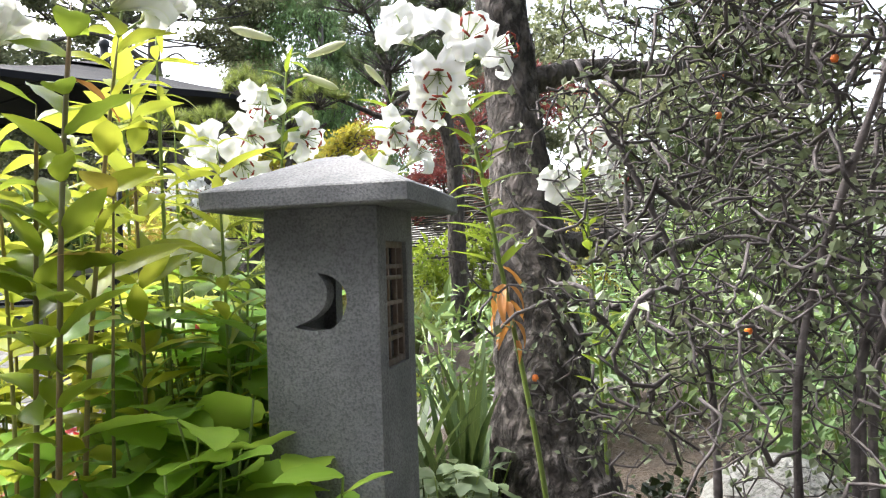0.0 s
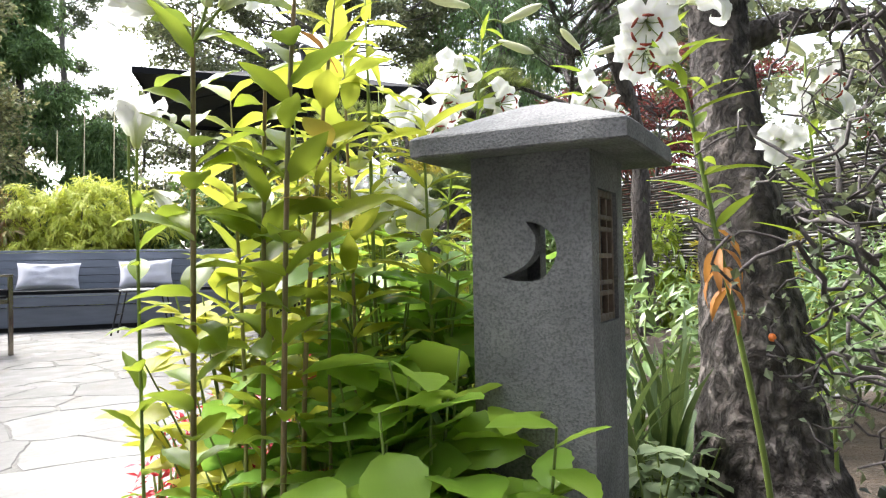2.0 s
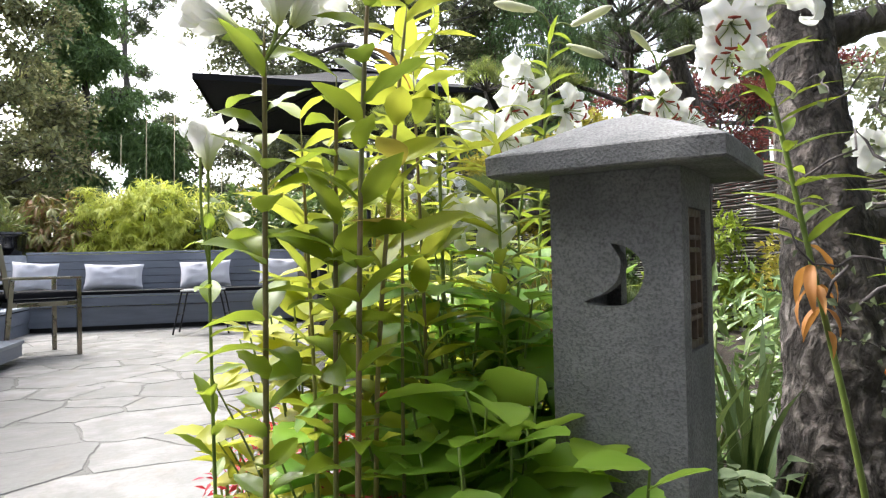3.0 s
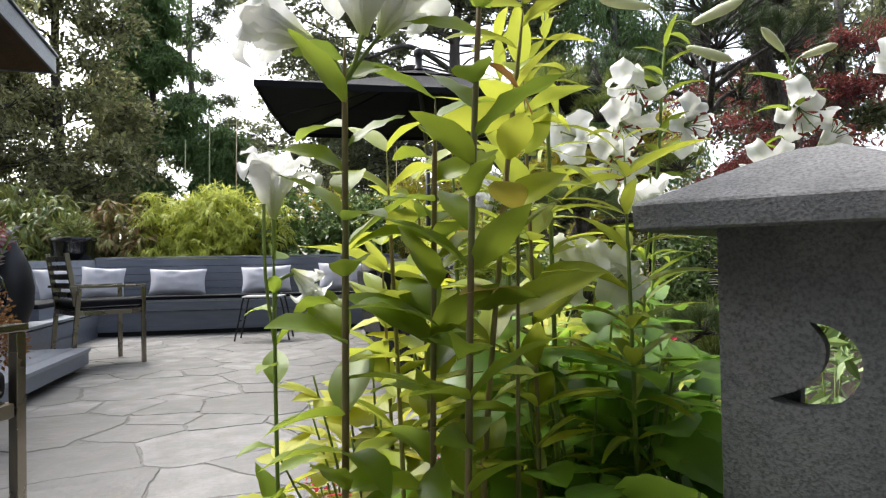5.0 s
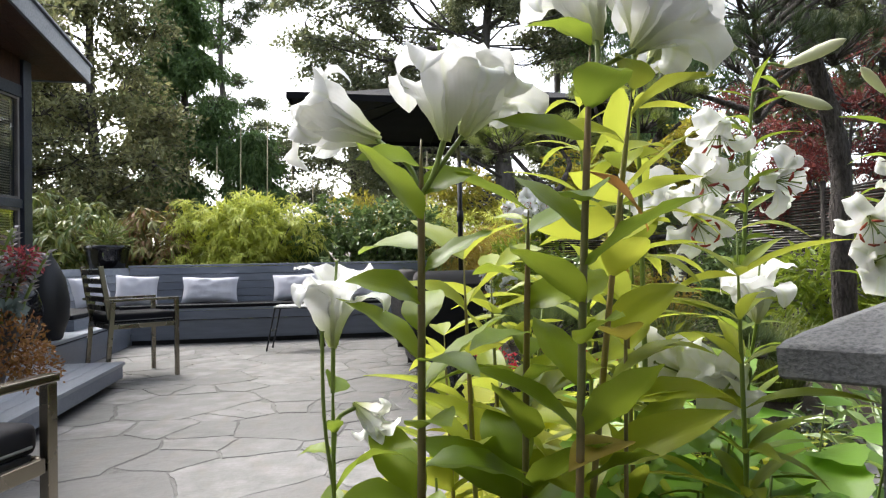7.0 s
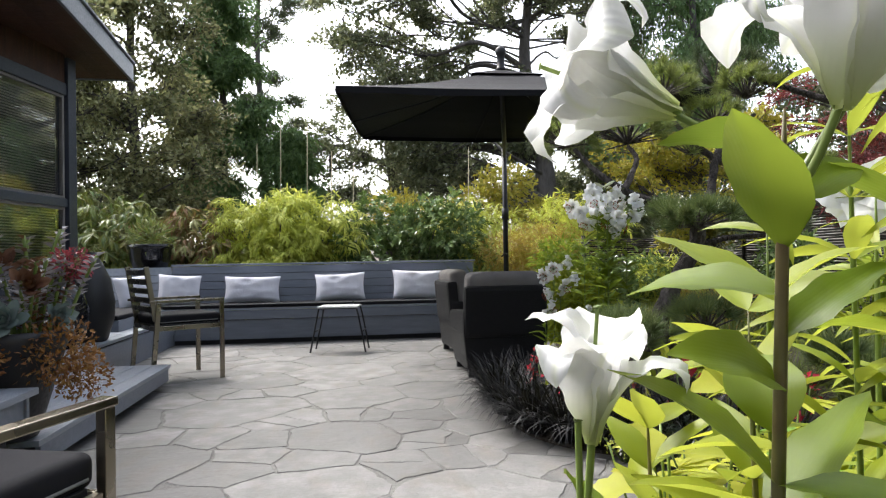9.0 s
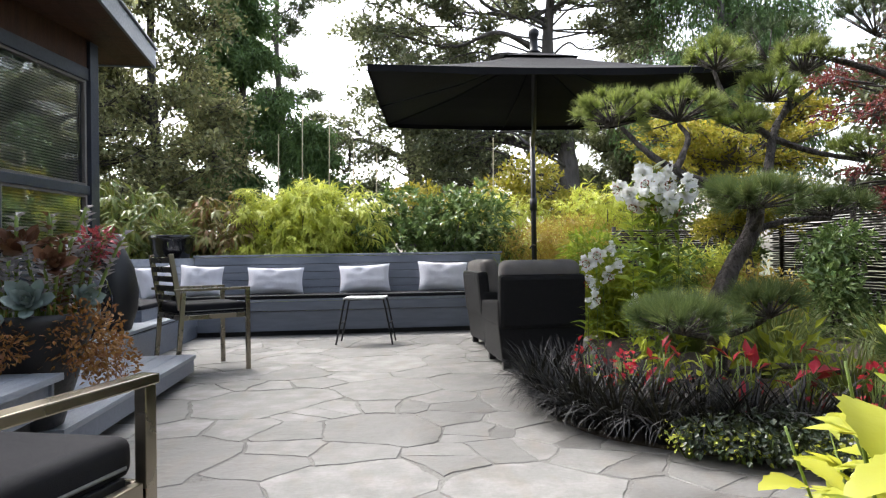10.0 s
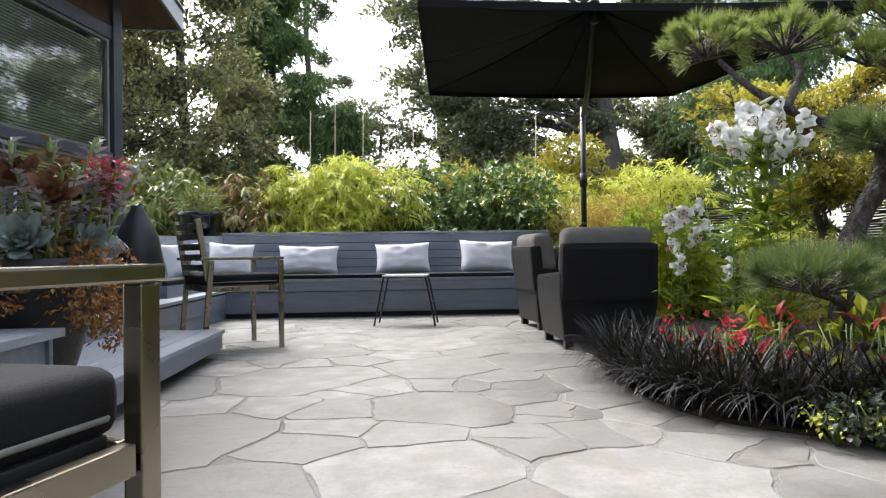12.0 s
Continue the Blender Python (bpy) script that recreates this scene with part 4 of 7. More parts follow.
# ---- hedge ----
def sprays(name, blobs, n, per, length, shape, material, parent, droop=0.5, hang=0.3, open_=0.8):
    """Leafy shoots all over the lumps: each a short arching twig with its leaves set along it, to either side."""
    p, d = in_blobs(blobs, n, 0.62)
    w = unit(d + (0, 0, 0.55) + rng.normal(size=(n, 3)) * 0.4)
    side = unit(np.cross(w, rng.normal(size=(n, 3))))
    k = np.repeat(np.arange(n), per)
    u = np.tile(np.linspace(0.15, 1, per), n)
    sgn = np.tile(np.where(np.arange(per) % 2, 1.0, -1.0), n)
    m = len(k)
    L = np.repeat(length * rng.uniform(0.6, 1.35, n), per)
    pos = p[k] + w[k] * (L * u)[:, None]
    pos[:, 2] -= droop * L * u * u
    ax = unit(w[k] * (0.25 + u[:, None]) + side[k] * (sgn * open_ * (1.25 - u))[:, None] + rng.normal(size=(m, 3)) * 0.22 - np.outer(droop * u + hang, (0, 0, 1)))
    nz = unit(np.array((0, 0, 1.0)) + 0.5 * d[k] + rng.normal(size=(m, 3)) * 0.35)
    return raw(name, spread(shape, pos, ax, nz, rng.uniform(0.7, 1.2, m)), material, parent, None, "", False)


def shrub(name, blobs, n, shape, material, label, category="shrub", per=0, length=0.25, droop=0.5, hang=0.3, **k):
    b = np.array(blobs, float)
    base = np.array((b[:, 0].mean(), b[:, 1].mean(), 0.12))
    t = thing(name, pose(*base), label, category)
    stems = []
    for q in b:
        end = q[:3] - base
        stems.append(tube(curve_points([(rng.normal() * 0.1, rng.normal() * 0.1, -0.1), end * 0.5 + rng.normal(size=3) * 0.05, end], 3), [0.025, 0.022, 0.02, 0.018, 0.015, 0.012, 0.008], 5))
    tagged(raw("stemwork", merged(stems), M["treebark"], t), kind="stuff")
    rel = b.copy()
    rel[:, :3] -= base
    if per:
        sprays("foliage", rel, n // per, per, length, shape, material, t, droop, hang)
    else:
        leafy("foliage", rel, n, shape, material, t, **k)
    return t


def lumps(x0, x1, y0, y1, ztop, n, r, seed):
    """Uneven rounded lumps that fill a stretch of hedge up to ztop."""
    g = np.random.default_rng(seed)
    out = []
    for i in range(n):
        x = x0 + (x1 - x0) * (i + 0.5) / n + g.normal() * 0.12
        dome = 0.8 + 0.25 * math.sin(math.pi * (i + 0.5) / n) + g.normal() * 0.05
        for lev in range(3):
            rr = r * g.uniform(0.75, 1.15)
            z = ztop * dome * (0.3 + 0.33 * lev) - rr * 0.5 + g.normal() * 0.07
            out.append((x + g.normal() * 0.15, g.uniform(y0, y1), max(z, 0.3), rr, rr * 0.9, rr * 0.8))
    return out


LONG = small_leaf(0.15, 0.028, 1.3)
shrub("drooping_shrub", lumps(-5.4, -3.0, 10.5, 11.4, 2.25, 5, 0.55, 1), 8100, small_leaf(0.21, 0.06, 0.9), M["photinia"], "dark green shrub with long drooping leaves", per=9, length=0.2, droop=0.5, hang=0.75)
shrub("bronze_shrub", lumps(-3.2, -1.9, 10.4, 11.2, 1.9, 3, 0.5, 2), 6300, small_leaf(0.19, 0.055, 0.9), M["photinia_red"], "shrub of drooping bronze and green leaves", per=9, length=0.2, droop=0.5, hang=0.75)
shrub("golden_bamboo", lumps(-1.95, 0.2, 10.4, 11.4, 2.02, 8, 0.4, 3), 30000, LONG, M["bamboo_leaf"], "bright yellow-green dwarf bamboo hedge with narrow leaves", per=17, length=0.34, droop=0.6, hang=0.35)
shrub("glossy_shrub", lumps(0.25, 2.5, 10.5, 11.3, 2.1, 5, 0.56, 4), 15000, small_leaf(0.12, 0.058, 0.5), M["choisya"], "dense glossy dark green shrub above the bench", per=8, length=0.1, droop=0.3, hang=0.15)
shrub("golden_bamboo", lumps(2.1, 3.5, 11.0, 12.0, 2.05, 4, 0.5, 5), 11000, LONG, M["bamboo_leaf"], "yellow-green bamboo behind the umbrella mast", per=15, length=0.32, droop=0.5)
shrub("orange_maple", [(2.9, 10.3, 1.2, 0.55, 0.5, 0.36), (3.5, 10.2, 1.35, 0.6, 0.5, 0.36), (4.0, 10.4, 1.2, 0.5, 0.5, 0.4), (3.3, 10.1, 0.8, 0.7, 0.5, 0.4)], 8000, small_leaf(0.09, 0.016, 0.4), M["maple_orange"], "low lace-leaf maple with orange and green leaves", down=0.3)
shrub("golden_bamboo", lumps(3.7, 4.9, 10.4, 11.0, 2.0, 3, 0.5, 6), 10000, LONG, M["bamboo_leaf"], "yellow-green bamboo beside the woven fence", per=15, length=0.32, droop=0.5)
shrub("yellow_maple", [(3.0, 13, 2.2, 0.7, 0.6, 0.4), (3.5, 13, 2.7, 0.6, 0.6, 0.35), (2.3, 13, 1.9, 0.8, 0.6, 0.4), (4.4, 13, 1.9, 0.9, 0.6, 0.5), (1.2, 13.2, 2.1, 0.7, 0.6, 0.4)], 6500, small_leaf(0.12, 0.05, 0.4), M["maple_yellow"], "small yellow-green maple behind the hedge", up=0.8)
for x, y, zt, mt, sh, lab in ((3.3, 8.75, 1.35, "lily_leaf", small_leaf(0.13, 0.035, 0.5), "green leafy shrub in front of the woven fence"), (4.2, 8.7, 1.2, "choisya", small_leaf(0.1, 0.045, 0.4), "dark shrub before the woven fence"), (5.1, 8.6, 1.1, "bamboo_leaf", LONG, "golden bamboo before the woven fence"), (3.0, 7.2, 0.9, "lily_leaf_sunlit", small_leaf(0.12, 0.045, 0.4), "lime shrub behind the armchairs"), (5.7, 6.8, 1.3, "choisya", small_leaf(0.1, 0.045, 0.4), "dark shrub against the tall fence"), (5.8, 5.0, 1.2, "lily_leaf", small_leaf(0.12, 0.04, 0.4), "green shrub against the tall fence"), (5.8, 3.3, 1.1, "maple_yellow", small_leaf(0.08, 0.03, 0.4), "yellowing shrub against the tall fence"), (4.6, 6.6, 0.8, "maple_orange", small_leaf(0.07, 0.03, 0.4), "orange-leaved shrub under the maple"), (5.75, 8.9, 1.9, "choisya", small_leaf(0.1, 0.045, 0.4), "dark shrub filling the fence corner"), (5.8, 1.4, 1.3, "choisya", small_leaf(0.1, 0.045, 0.4), "dark shrub by the garden wall")):
    shrub("border_shrub", lumps(x - 0.45, x + 0.45, y - 0.2, y + 0.2, zt, 2, 0.36, int(x * 10)), 2600, sh, M[mt], lab, down=0.2)
agap = thing("strap_leaf_clump", pose(2.25, 9.85, 0.15), "clump of upright green strap leaves by the umbrella mast", "plant")
n = 90
ang = rng.uniform(0, 2 * math.pi, n)
ax = np.stack([np.cos(ang), np.sin(ang), np.zeros(n)], 1)
raw("foliage", spread(blade(1.1, 0.03, 0.5, 5), rng.normal(size=(n, 3)) * (0.08, 0.08, 0.0), ax, np.tile((0, 0, 1.0), (n, 1)), rng.uniform(0.8, 1.15, n)), M["grass_green"], agap, None, "", False)


# ---- trees ----
def limb(p, q, r0, r1, n=7, sag=0.2):
    p, q = np.array(p, float), np.array(q, float)
    L = np.linalg.norm(q - p)
    mid1 = p + (q - p) * 0.33 + rng.normal(size=3) * L * 0.12 * (1, 1, 0.8)
    mid2 = p + (q - p) * 0.68 + rng.normal(size=3) * L * 0.13 * (1, 1, 0.8) + (0, 0, sag * L * 0.2)
    pts = curve_points([p, mid1, mid2, q], n)
    return tube(pts, np.linspace(r0, r1, len(pts)), 7), pts


def quad_leaf(length, width, droop=0.3):
    """The cheapest leaf: a pointed, slightly folded diamond along +X."""
    return np.array([(0, 0, 0), (0.45 * length, -width / 2, 0.15 * width), (length, 0, -0.35 * droop * length), (0.45 * length, width / 2, 0.15 * width)]), [(0, 1, 2), (0, 2, 3)]


def tree(name, base, trunk, r0, clumps, n, shape, material, label, twigs=12, bark="treebark", down=0.0, spray=0.16, stout=0.16):
    """A trunk along control points, crooked limbs to every clump, twigs that leave each limb's end, and leaves along the twigs."""
    t = thing(name, pose(*base), label, "tree")
    tp = curve_points(trunk, 8)
    tr = np.linspace(1, 0.28, len(tp)) * r0
    tr[:3] *= (1.5, 1.25, 1.1)
    raw("trunk", tube(tp, tr, 12, 0.04), M[bark], t)
    limbs, starts, ends = [], [], []
    for ci, c in enumerate(clumps):
        c = np.array(c)
        d = np.linalg.norm(tp - c[:3], axis=1) + 1.1 * np.maximum(0, tp[:, 2] - c[2] + 0.4)
        i = max(2, int(np.argmin(d)))
        v, pts = limb(tp[i], c[:3], tr[i] * (0.5 if ci % 4 == 0 else stout), 0.016)
        limbs.append(v)
        for _ in range(twigs):
            a = pts[int(len(pts) * rng.uniform(0.55, 0.99))] + rng.normal(size=3) * 0.05
            e = c[:3] + unit(rng.normal(size=3)) * c[3:6] * rng.uniform(0.5, 1.35) - (0, 0, 0.25 * down * c[3])
            starts.append(a)
            ends.append(e)
            m = (a + e) / 2 + rng.normal(size=3) * 0.1 * c[3] + (0, 0, 0.15 * c[3])
            limbs.append(tube([a, m, e], [0.014, 0.009, 0.004], 4))
    tagged(raw("branchwork", merged(limbs), M[bark], t), kind="stuff")
    starts, ends = np.array(starts), np.array(ends)
    pick = rng.integers(0, len(starts), n)
    u = 1 - 0.85 * rng.random(n) ** 1.5
    way = ends[pick] - starts[pick]
    p = starts[pick] + way * u[:, None] + rng.normal(size=(n, 3)) * spray * (1, 1, 0.6)
    p[:, 2] += 0.1 * np.sin(u * math.pi) - 0.3 * down * rng.random(n)
    ax = unit(unit(way) * 0.7 + rng.normal(size=(n, 3)) * 0.7 + (0, 0, -down))
    nz = unit(rng.normal(size=(n, 3)) * 0.7 + (0, 0, 0.7))
    raw("crown", spread(shape, p, ax, nz, rng.uniform(0.6, 1.35, n)), material, t, None, "", False)
    return t


def clump_set(seed, n, box_lo, box_hi, r, flat=0.6, taper=None):
    g = np.random.default_rng(seed)
    out = []
    for _ in range(n):
        p = g.uniform(box_lo, box_hi)
        if taper is not None:
            s = 1 - (p[2] - box_lo[2]) / (box_hi[2] - box_lo[2])
            p[:2] = np.array(taper) + (p[:2] - np.array(taper)) * (0.12 + 0.95 * s)
        rr = r * g.uniform(0.65, 1.3)
        out.append((*p, rr, rr, rr * flat))
    return out


TREE_LEAF = quad_leaf(0.17, 0.09)
tree("broadleaf_tree", (-5.0, 17, -0.05), [(0, 0, 0), (0.1, 0, 2.5), (-0.1, 0.1, 6), (0, 0, 11)], 0.2,
     clump_set(11, 70, (-1.9, -1.4, 1.0), (1.7, 1.2, 11.5), 0.8, 0.8), 46000, quad_leaf(0.15, 0.075), M["tree_grey"], "tall olive-green broadleaf tree beyond the house", 13)
tree("cedar_tree", (-3.5, 20.5, -0.05), [(0, 0, 0), (0, 0, 3), (0.05, 0, 6), (-0.3, 0, 9.5)], 0.2,
     clump_set(12, 80, (-2.6, -1.4, 1.2), (2.7, 1.2, 9.3), 0.62, 0.4, (-0.2, 0)), 52000, quad_leaf(0.2, 0.05, 0.9), M["tree_conifer"], "green cedar with drooping sprays", 11, down=0.7, spray=0.11)
tree("cedar_tree", (-1.3, 19, -0.05), [(0, 0, 0), (0, 0, 3), (0.05, 0, 4.6)], 0.12,
     clump_set(13, 34, (-1.5, -0.7, 1.0), (1.4, 0.7, 4.9), 0.45, 0.5, (0, 0)), 18000, quad_leaf(0.18, 0.05, 0.9), M["tree_conifer"], "young cedar with a pointed top", 10, down=0.7, spray=0.1)
tree("open_pine", (-2.9, 25, -0.05), [(0, 0, 0), (0.1, 0, 5), (-0.1, 0, 9), (0.1, 0, 13.5)], 0.17,
     clump_set(14, 46, (-2.1, -0.9, 4.5), (2.2, 0.9, 13.2), 0.62, 0.22), 24000, quad_leaf(0.2, 0.04), M["tree_pine"], "thin open pine against the white sky", 9, spray=0.09)
oak = [(-4.4, -0.5, 6.6), (-3.7, 0, 7.6), (-4.0, 0.3, 5.4), (-3.2, -0.3, 4.5), (-4.5, 0.2, 4.0), (-2.6, 0.3, 5.9), (-3.0, 0, 8.6), (-2.0, -0.4, 7.4), (-1.6, 0.3, 8.9), (-2.2, 0.2, 3.9), (-3.6, 0.4, 3.2), (-1.2, 0.4, 4.4),
       (-0.6, -0.3, 7.8), (0.5, 0.3, 8.7), (-0.8, 0.2, 6.0), (1.2, 0.2, 7.2), (1.9, -0.2, 8.2), (2.6, 0.3, 7.6), (-4.9, 0, 8.4), (-5.3, 0.3, 7.0), (-2.9, 0.5, 3.0), (-0.2, 0.5, 4.0), (-4.9, 0, 5.0), (-3.9, 0.3, 9.4), (3.2, 0, 8.8), (-1.0, 0, 9.8), (1.2, 0.4, 9.9)]
g = np.random.default_rng(15)
tree("oak_tree", (5.6, 17.2, -0.05), [(0, 0, 0), (0.05, 0, 2.6), (-0.15, 0, 4.6), (-0.5, 0.1, 6.6), (-0.3, 0, 8.8)], 0.34,
     [(*(np.array(c) + g.normal(size=3) * (0.6, 0.5, 0.45)), *(g.uniform(0.45, 0.85) * np.array((1, 1, 0.7)))) for c in oak for _ in range(3)], 50000, quad_leaf(0.125, 0.075), M["tree_oak"], "spreading dark oak with grey trunk and crooked limbs", 10, spray=0.12, stout=0.2)
tree("oak_tree", (1.6, 22, -0.05), [(0, 0, 0), (0.2, 0, 3), (0, 0, 5.5), (0.4, 0, 8)], 0.25,
     clump_set(16, 34, (-3.2, -1, 1.4), (2.8, 1, 5.8), 0.8, 0.6), 16000, quad_leaf(0.14, 0.08), M["tree_oak"], "dark oak further behind the hedge", 10)
tree("fir_tree", (8.2, 20, -0.05), [(0, 0, 0), (0, 0, 3), (0, 0, 6), (0, 0, 11)], 0.22,
     clump_set(17, 46, (-2.3, -1.2, 1.2), (2.0, 1.2, 5.6), 0.8, 0.5) + clump_set(27, 16, (0.6, -1, 6), (3.2, 1, 11), 0.7, 0.7), 36000, quad_leaf(0.2, 0.07, 0.6), M["tree_oak"], "dark dense evergreen behind the umbrella", 10, down=0.4)
tree("weeping_cedar", (9.6, 16.5, -0.05), [(0, 0, 0), (0, 0, 3), (0, 0, 6), (0, 0, 10)], 0.2,
     clump_set(18, 44, (-1.9, -1.2, 3.2), (2.6, 1.2, 10), 0.7, 1.2), 30000, quad_leaf(0.14, 0.05, 1.0), M["tree_conifer"], "tall birch-like tree with hanging sprays", 10, down=1.6)
tree("broadleaf_tree", (13, 12, -0.05), [(0, 0, 0), (0, 0, 3), (0, 0, 6), (0, 0, 9)], 0.22,
     clump_set(19, 36, (-2.2, -2.2, 1.4), (2.2, 2.2, 8), 0.9, 0.7), 20000, TREE_LEAF, M["tree_oak"], "dark tree beyond the fence", 9)
tree("broadleaf_tree", (11, 4.5, -0.05), [(0, 0, 0), (0, 0, 3), (0, 0, 4), (0, 0, 6)], 0.2,
     clump_set(20, 30, (-1.6, -2.4, 1.2), (1.6, 2.4, 4.6), 0.8, 0.7), 15000, TREE_LEAF, M["tree_oak"], "dark green tree beyond the fence", 9)
tree("broadleaf_tree", (10.5, -2.5, -0.05), [(0, 0, 0), (0, 0, 3), (0, 0, 4.5), (0, 0, 6)], 0.2,
     clump_set(21, 30, (-1.6, -2.4, 1.2), (1.6, 2.4, 5.5), 0.8, 0.7), 15000, TREE_LEAF, M["tree_oak"], "dark green tree over the garden wall", 9)
# Trees with negative y stand unseen behind the path, added to block sky light.
for k, (x, y, h, s) in enumerate(((-9.5, 22, 9, 31), (-6.6, 14.2, 7, 38), (-4, -5.2, 6, 41), (-1.2, -5.6, 6, 42), (1.8, -5.4, 6, 43), (5, -5.6, 6, 44), (-8.5, 15.5, 8, 32), (14, 24, 9, 34), (-7, -9, 8, 35), (0, -11, 8, 36), (6, -9, 8, 37))):
    tree("broadleaf_tree", (x, y, -0.05), [(0, 0, 0), (0, 0, h * 0.3), (0.1, 0, h * 0.6), (0, 0, h)], 0.2,
         clump_set(s, 34, (-2.2, -1.6, 0.6), (2.2, 1.6, h), 0.9, 0.7), 18000 if y > 12 else 14000, quad_leaf(0.14, 0.07) if y > 12 else quad_leaf(0.24, 0.14), M["tree_grey"], "broadleaf tree at the garden's edge; behind the path, an added unseen light block", 9)
tree("yellow_maple", (5.3, 8.2, 0.03), [(0, 0, 0), (0.1, 0, 0.8), (-0.1, 0, 1.6), (0, 0, 2.6)], 0.07,
     clump_set(22, 30, (-1.25, -0.6, 1.25), (1.35, 0.6, 2.9), 0.4, 0.35), 17000, quad_leaf(0.075, 0.035, 0.4), M["maple_yellow"], "yellow-green Japanese maple by the fence", 9, spray=0.06)
tree("red_maple", (7.0, 6.2, -0.05), [(0, 0, 0), (0.1, 0, 0.8), (-0.1, 0, 1.6), (0, 0, 2.8)], 0.06,
     clump_set(23, 30, (-1.0, -1.2, 1.5), (0.9, 1.3, 3.6), 0.4, 0.35), 14000, quad_leaf(0.075, 0.026, 0.4), M["maple_red"], "dark red Japanese maple by the fence", 9, spray=0.06)
canes = ((-1.06, 12.6, 3.9), (-0.55, 12.5, 3.8), (-1.5, 12.5, 3.4), (0.32, 11.6, 2.9), (2.55, 12.2, 3.3), (-0.1, 12.8, 3.3))
for x, y, z in canes:
    t = put("bamboo_cane", mesh_of("bamboo_cane", *tube([(x, y, 0.1), (x + 0.03, y, z * 0.5), (x + 0.06, y, z)], [0.014, 0.012, 0.008], 6), M["cane"]))
    tagged(t, "thin dry bamboo cane standing in the hedge", "cane", "bamboo canes")


# ---- the bed with the cloud pine ----
def needle_pad(parent, c, r, n, length=0.11, material="pine_needle", tufts=26, new_growth=True):
    """A cushion of needle tufts: each tuft a fan of thin needles on a short twig."""
    c = np.array(c, float)
    d = unit(rng.normal(size=(tufts, 3)) * (1, 1, 0.7) + (0, 0, 0.55))
    tips = c + d * np.array(r) * rng.uniform(0.55, 0.95, (tufts, 1))
    per = max(6, int(0.95 * n / tufts))
    pos = np.repeat(tips, per, axis=0)
    way = np.repeat(unit(d + (0, 0, 0.9)), per, axis=0)
    ax = unit(way * 1.0 + rng.normal(size=pos.shape) * 0.5)
    pos = pos - ax * 0.01
    needle = (np.array([(0, -0.0026, 0), (0, 0.0026, 0), (length, 0, 0)]), [(0, 1, 2)])
    up = rng.normal(size=pos.shape)
    pad = raw("needle_pad", spread(needle, pos, ax, up, rng.uniform(0.7, 1.15, len(pos))), M[material], parent, None, "", False)
    tw = [tube([c - (0, 0, r[2] * 0.5), (c + t) / 2 - (0, 0, r[2] * 0.25), t], [0.008, 0.006, 0.004], 5) for t in tips]
    tagged(raw("twigwork", merged(tw), M["bark"], pad), kind="stuff")
    if new_growth:
        k = int(tufts * 0.65)
        top = tips[np.argsort(-tips[:, 2])[:k]]
        p2 = np.repeat(top, 50, axis=0)
        a2 = unit(rng.normal(size=p2.shape) * 0.45 + (0, 0, 1))
        short = (np.array([(0, -0.003, 0), (0, 0.003, 0), (length * 0.62, 0, 0)]), [(0, 1, 2)])
        tagged(raw("new_growth", spread(short, p2, a2, rng.normal(size=p2.shape), rng.uniform(0.7, 1.1, len(p2))), M["candle"], pad, None, "bright new needles", False), kind="stuff")
    return pad


def gnarled(ctrl, r0, r1, sides=12, seed=0):
    p = curve_points(ctrl, 9)
    v, f = tube(p, np.linspace(r0, r1, len(p)), sides)
    out = []
    for i, q in enumerate(v):
        c = p[min(i // sides, len(p) - 1)]
        w = 1 + 0.22 * noise.noise(Vector(np.array(q) * 16 + seed)) + 0.12 * noise.noise(Vector(np.array(q) * 45 + seed))
        out.append(c + (np.array(q) - c) * w)
    return out, f


pine = thing("cloud_pine", pose(0, 0, 0), "cloud-pruned pine with crooked trunk and needle cushions", "pine tree")
raw("trunk", gnarled([(2.46, 3.62, 0.0), (2.42, 3.55, 0.45), (2.4, 3.5, 0.72), (2.55, 3.56, 0.98), (2.72, 3.62, 1.2), (2.78, 3.66, 1.42)], 0.066, 0.05, 14, 1), M["bark"], pine)
BR = (((2.76, 3.64, 1.36), (2.52, 3.72, 1.5), (2.28, 3.8, 1.62), (2.1, 3.9, 1.78), (1.98, 4.0, 1.95)), ((2.78, 3.66, 1.42), (2.92, 3.75, 1.6), (3.02, 3.85, 1.85), (3.2, 4.0, 2.05), (3.5, 4.1, 2.25)),
      ((2.28, 3.8, 1.62), (2.42, 3.9, 1.85), (2.4, 4.0, 1.98)), ((3.02, 3.85, 1.85), (2.9, 3.95, 2.0), (2.75, 4.0, 2.2), (2.7, 4.05, 2.38)), ((3.2, 4.0, 2.05), (3.3, 4.05, 2.2), (3.35, 4.05, 2.38)),
      ((2.72, 3.62, 1.2), (2.62, 3.4, 1.24), (2.6, 3.3, 1.3)), ((2.72, 3.62, 1.2), (2.95, 3.6, 1.26), (3.3, 3.65, 1.28)), ((2.42, 3.55, 0.5), (2.2, 3.25, 0.55), (1.95, 3.05, 0.6)), ((2.42, 3.55, 0.5), (2.55, 3.4, 0.58), (2.6, 3.3, 0.64)),
      ((3.02, 3.85, 1.85), (3.3, 3.8, 1.75), (3.75, 3.9, 1.7)), ((2.44, 3.6, 0.25), (2.75, 3.3, 0.35), (3.1, 3.0, 0.33), (3.3, 2.9, 0.42)))
for i, b in enumerate(BR):
    raw("branch", gnarled(b, 0.042 if i < 2 else 0.026, 0.014, 9, i), M["bark"], pine)
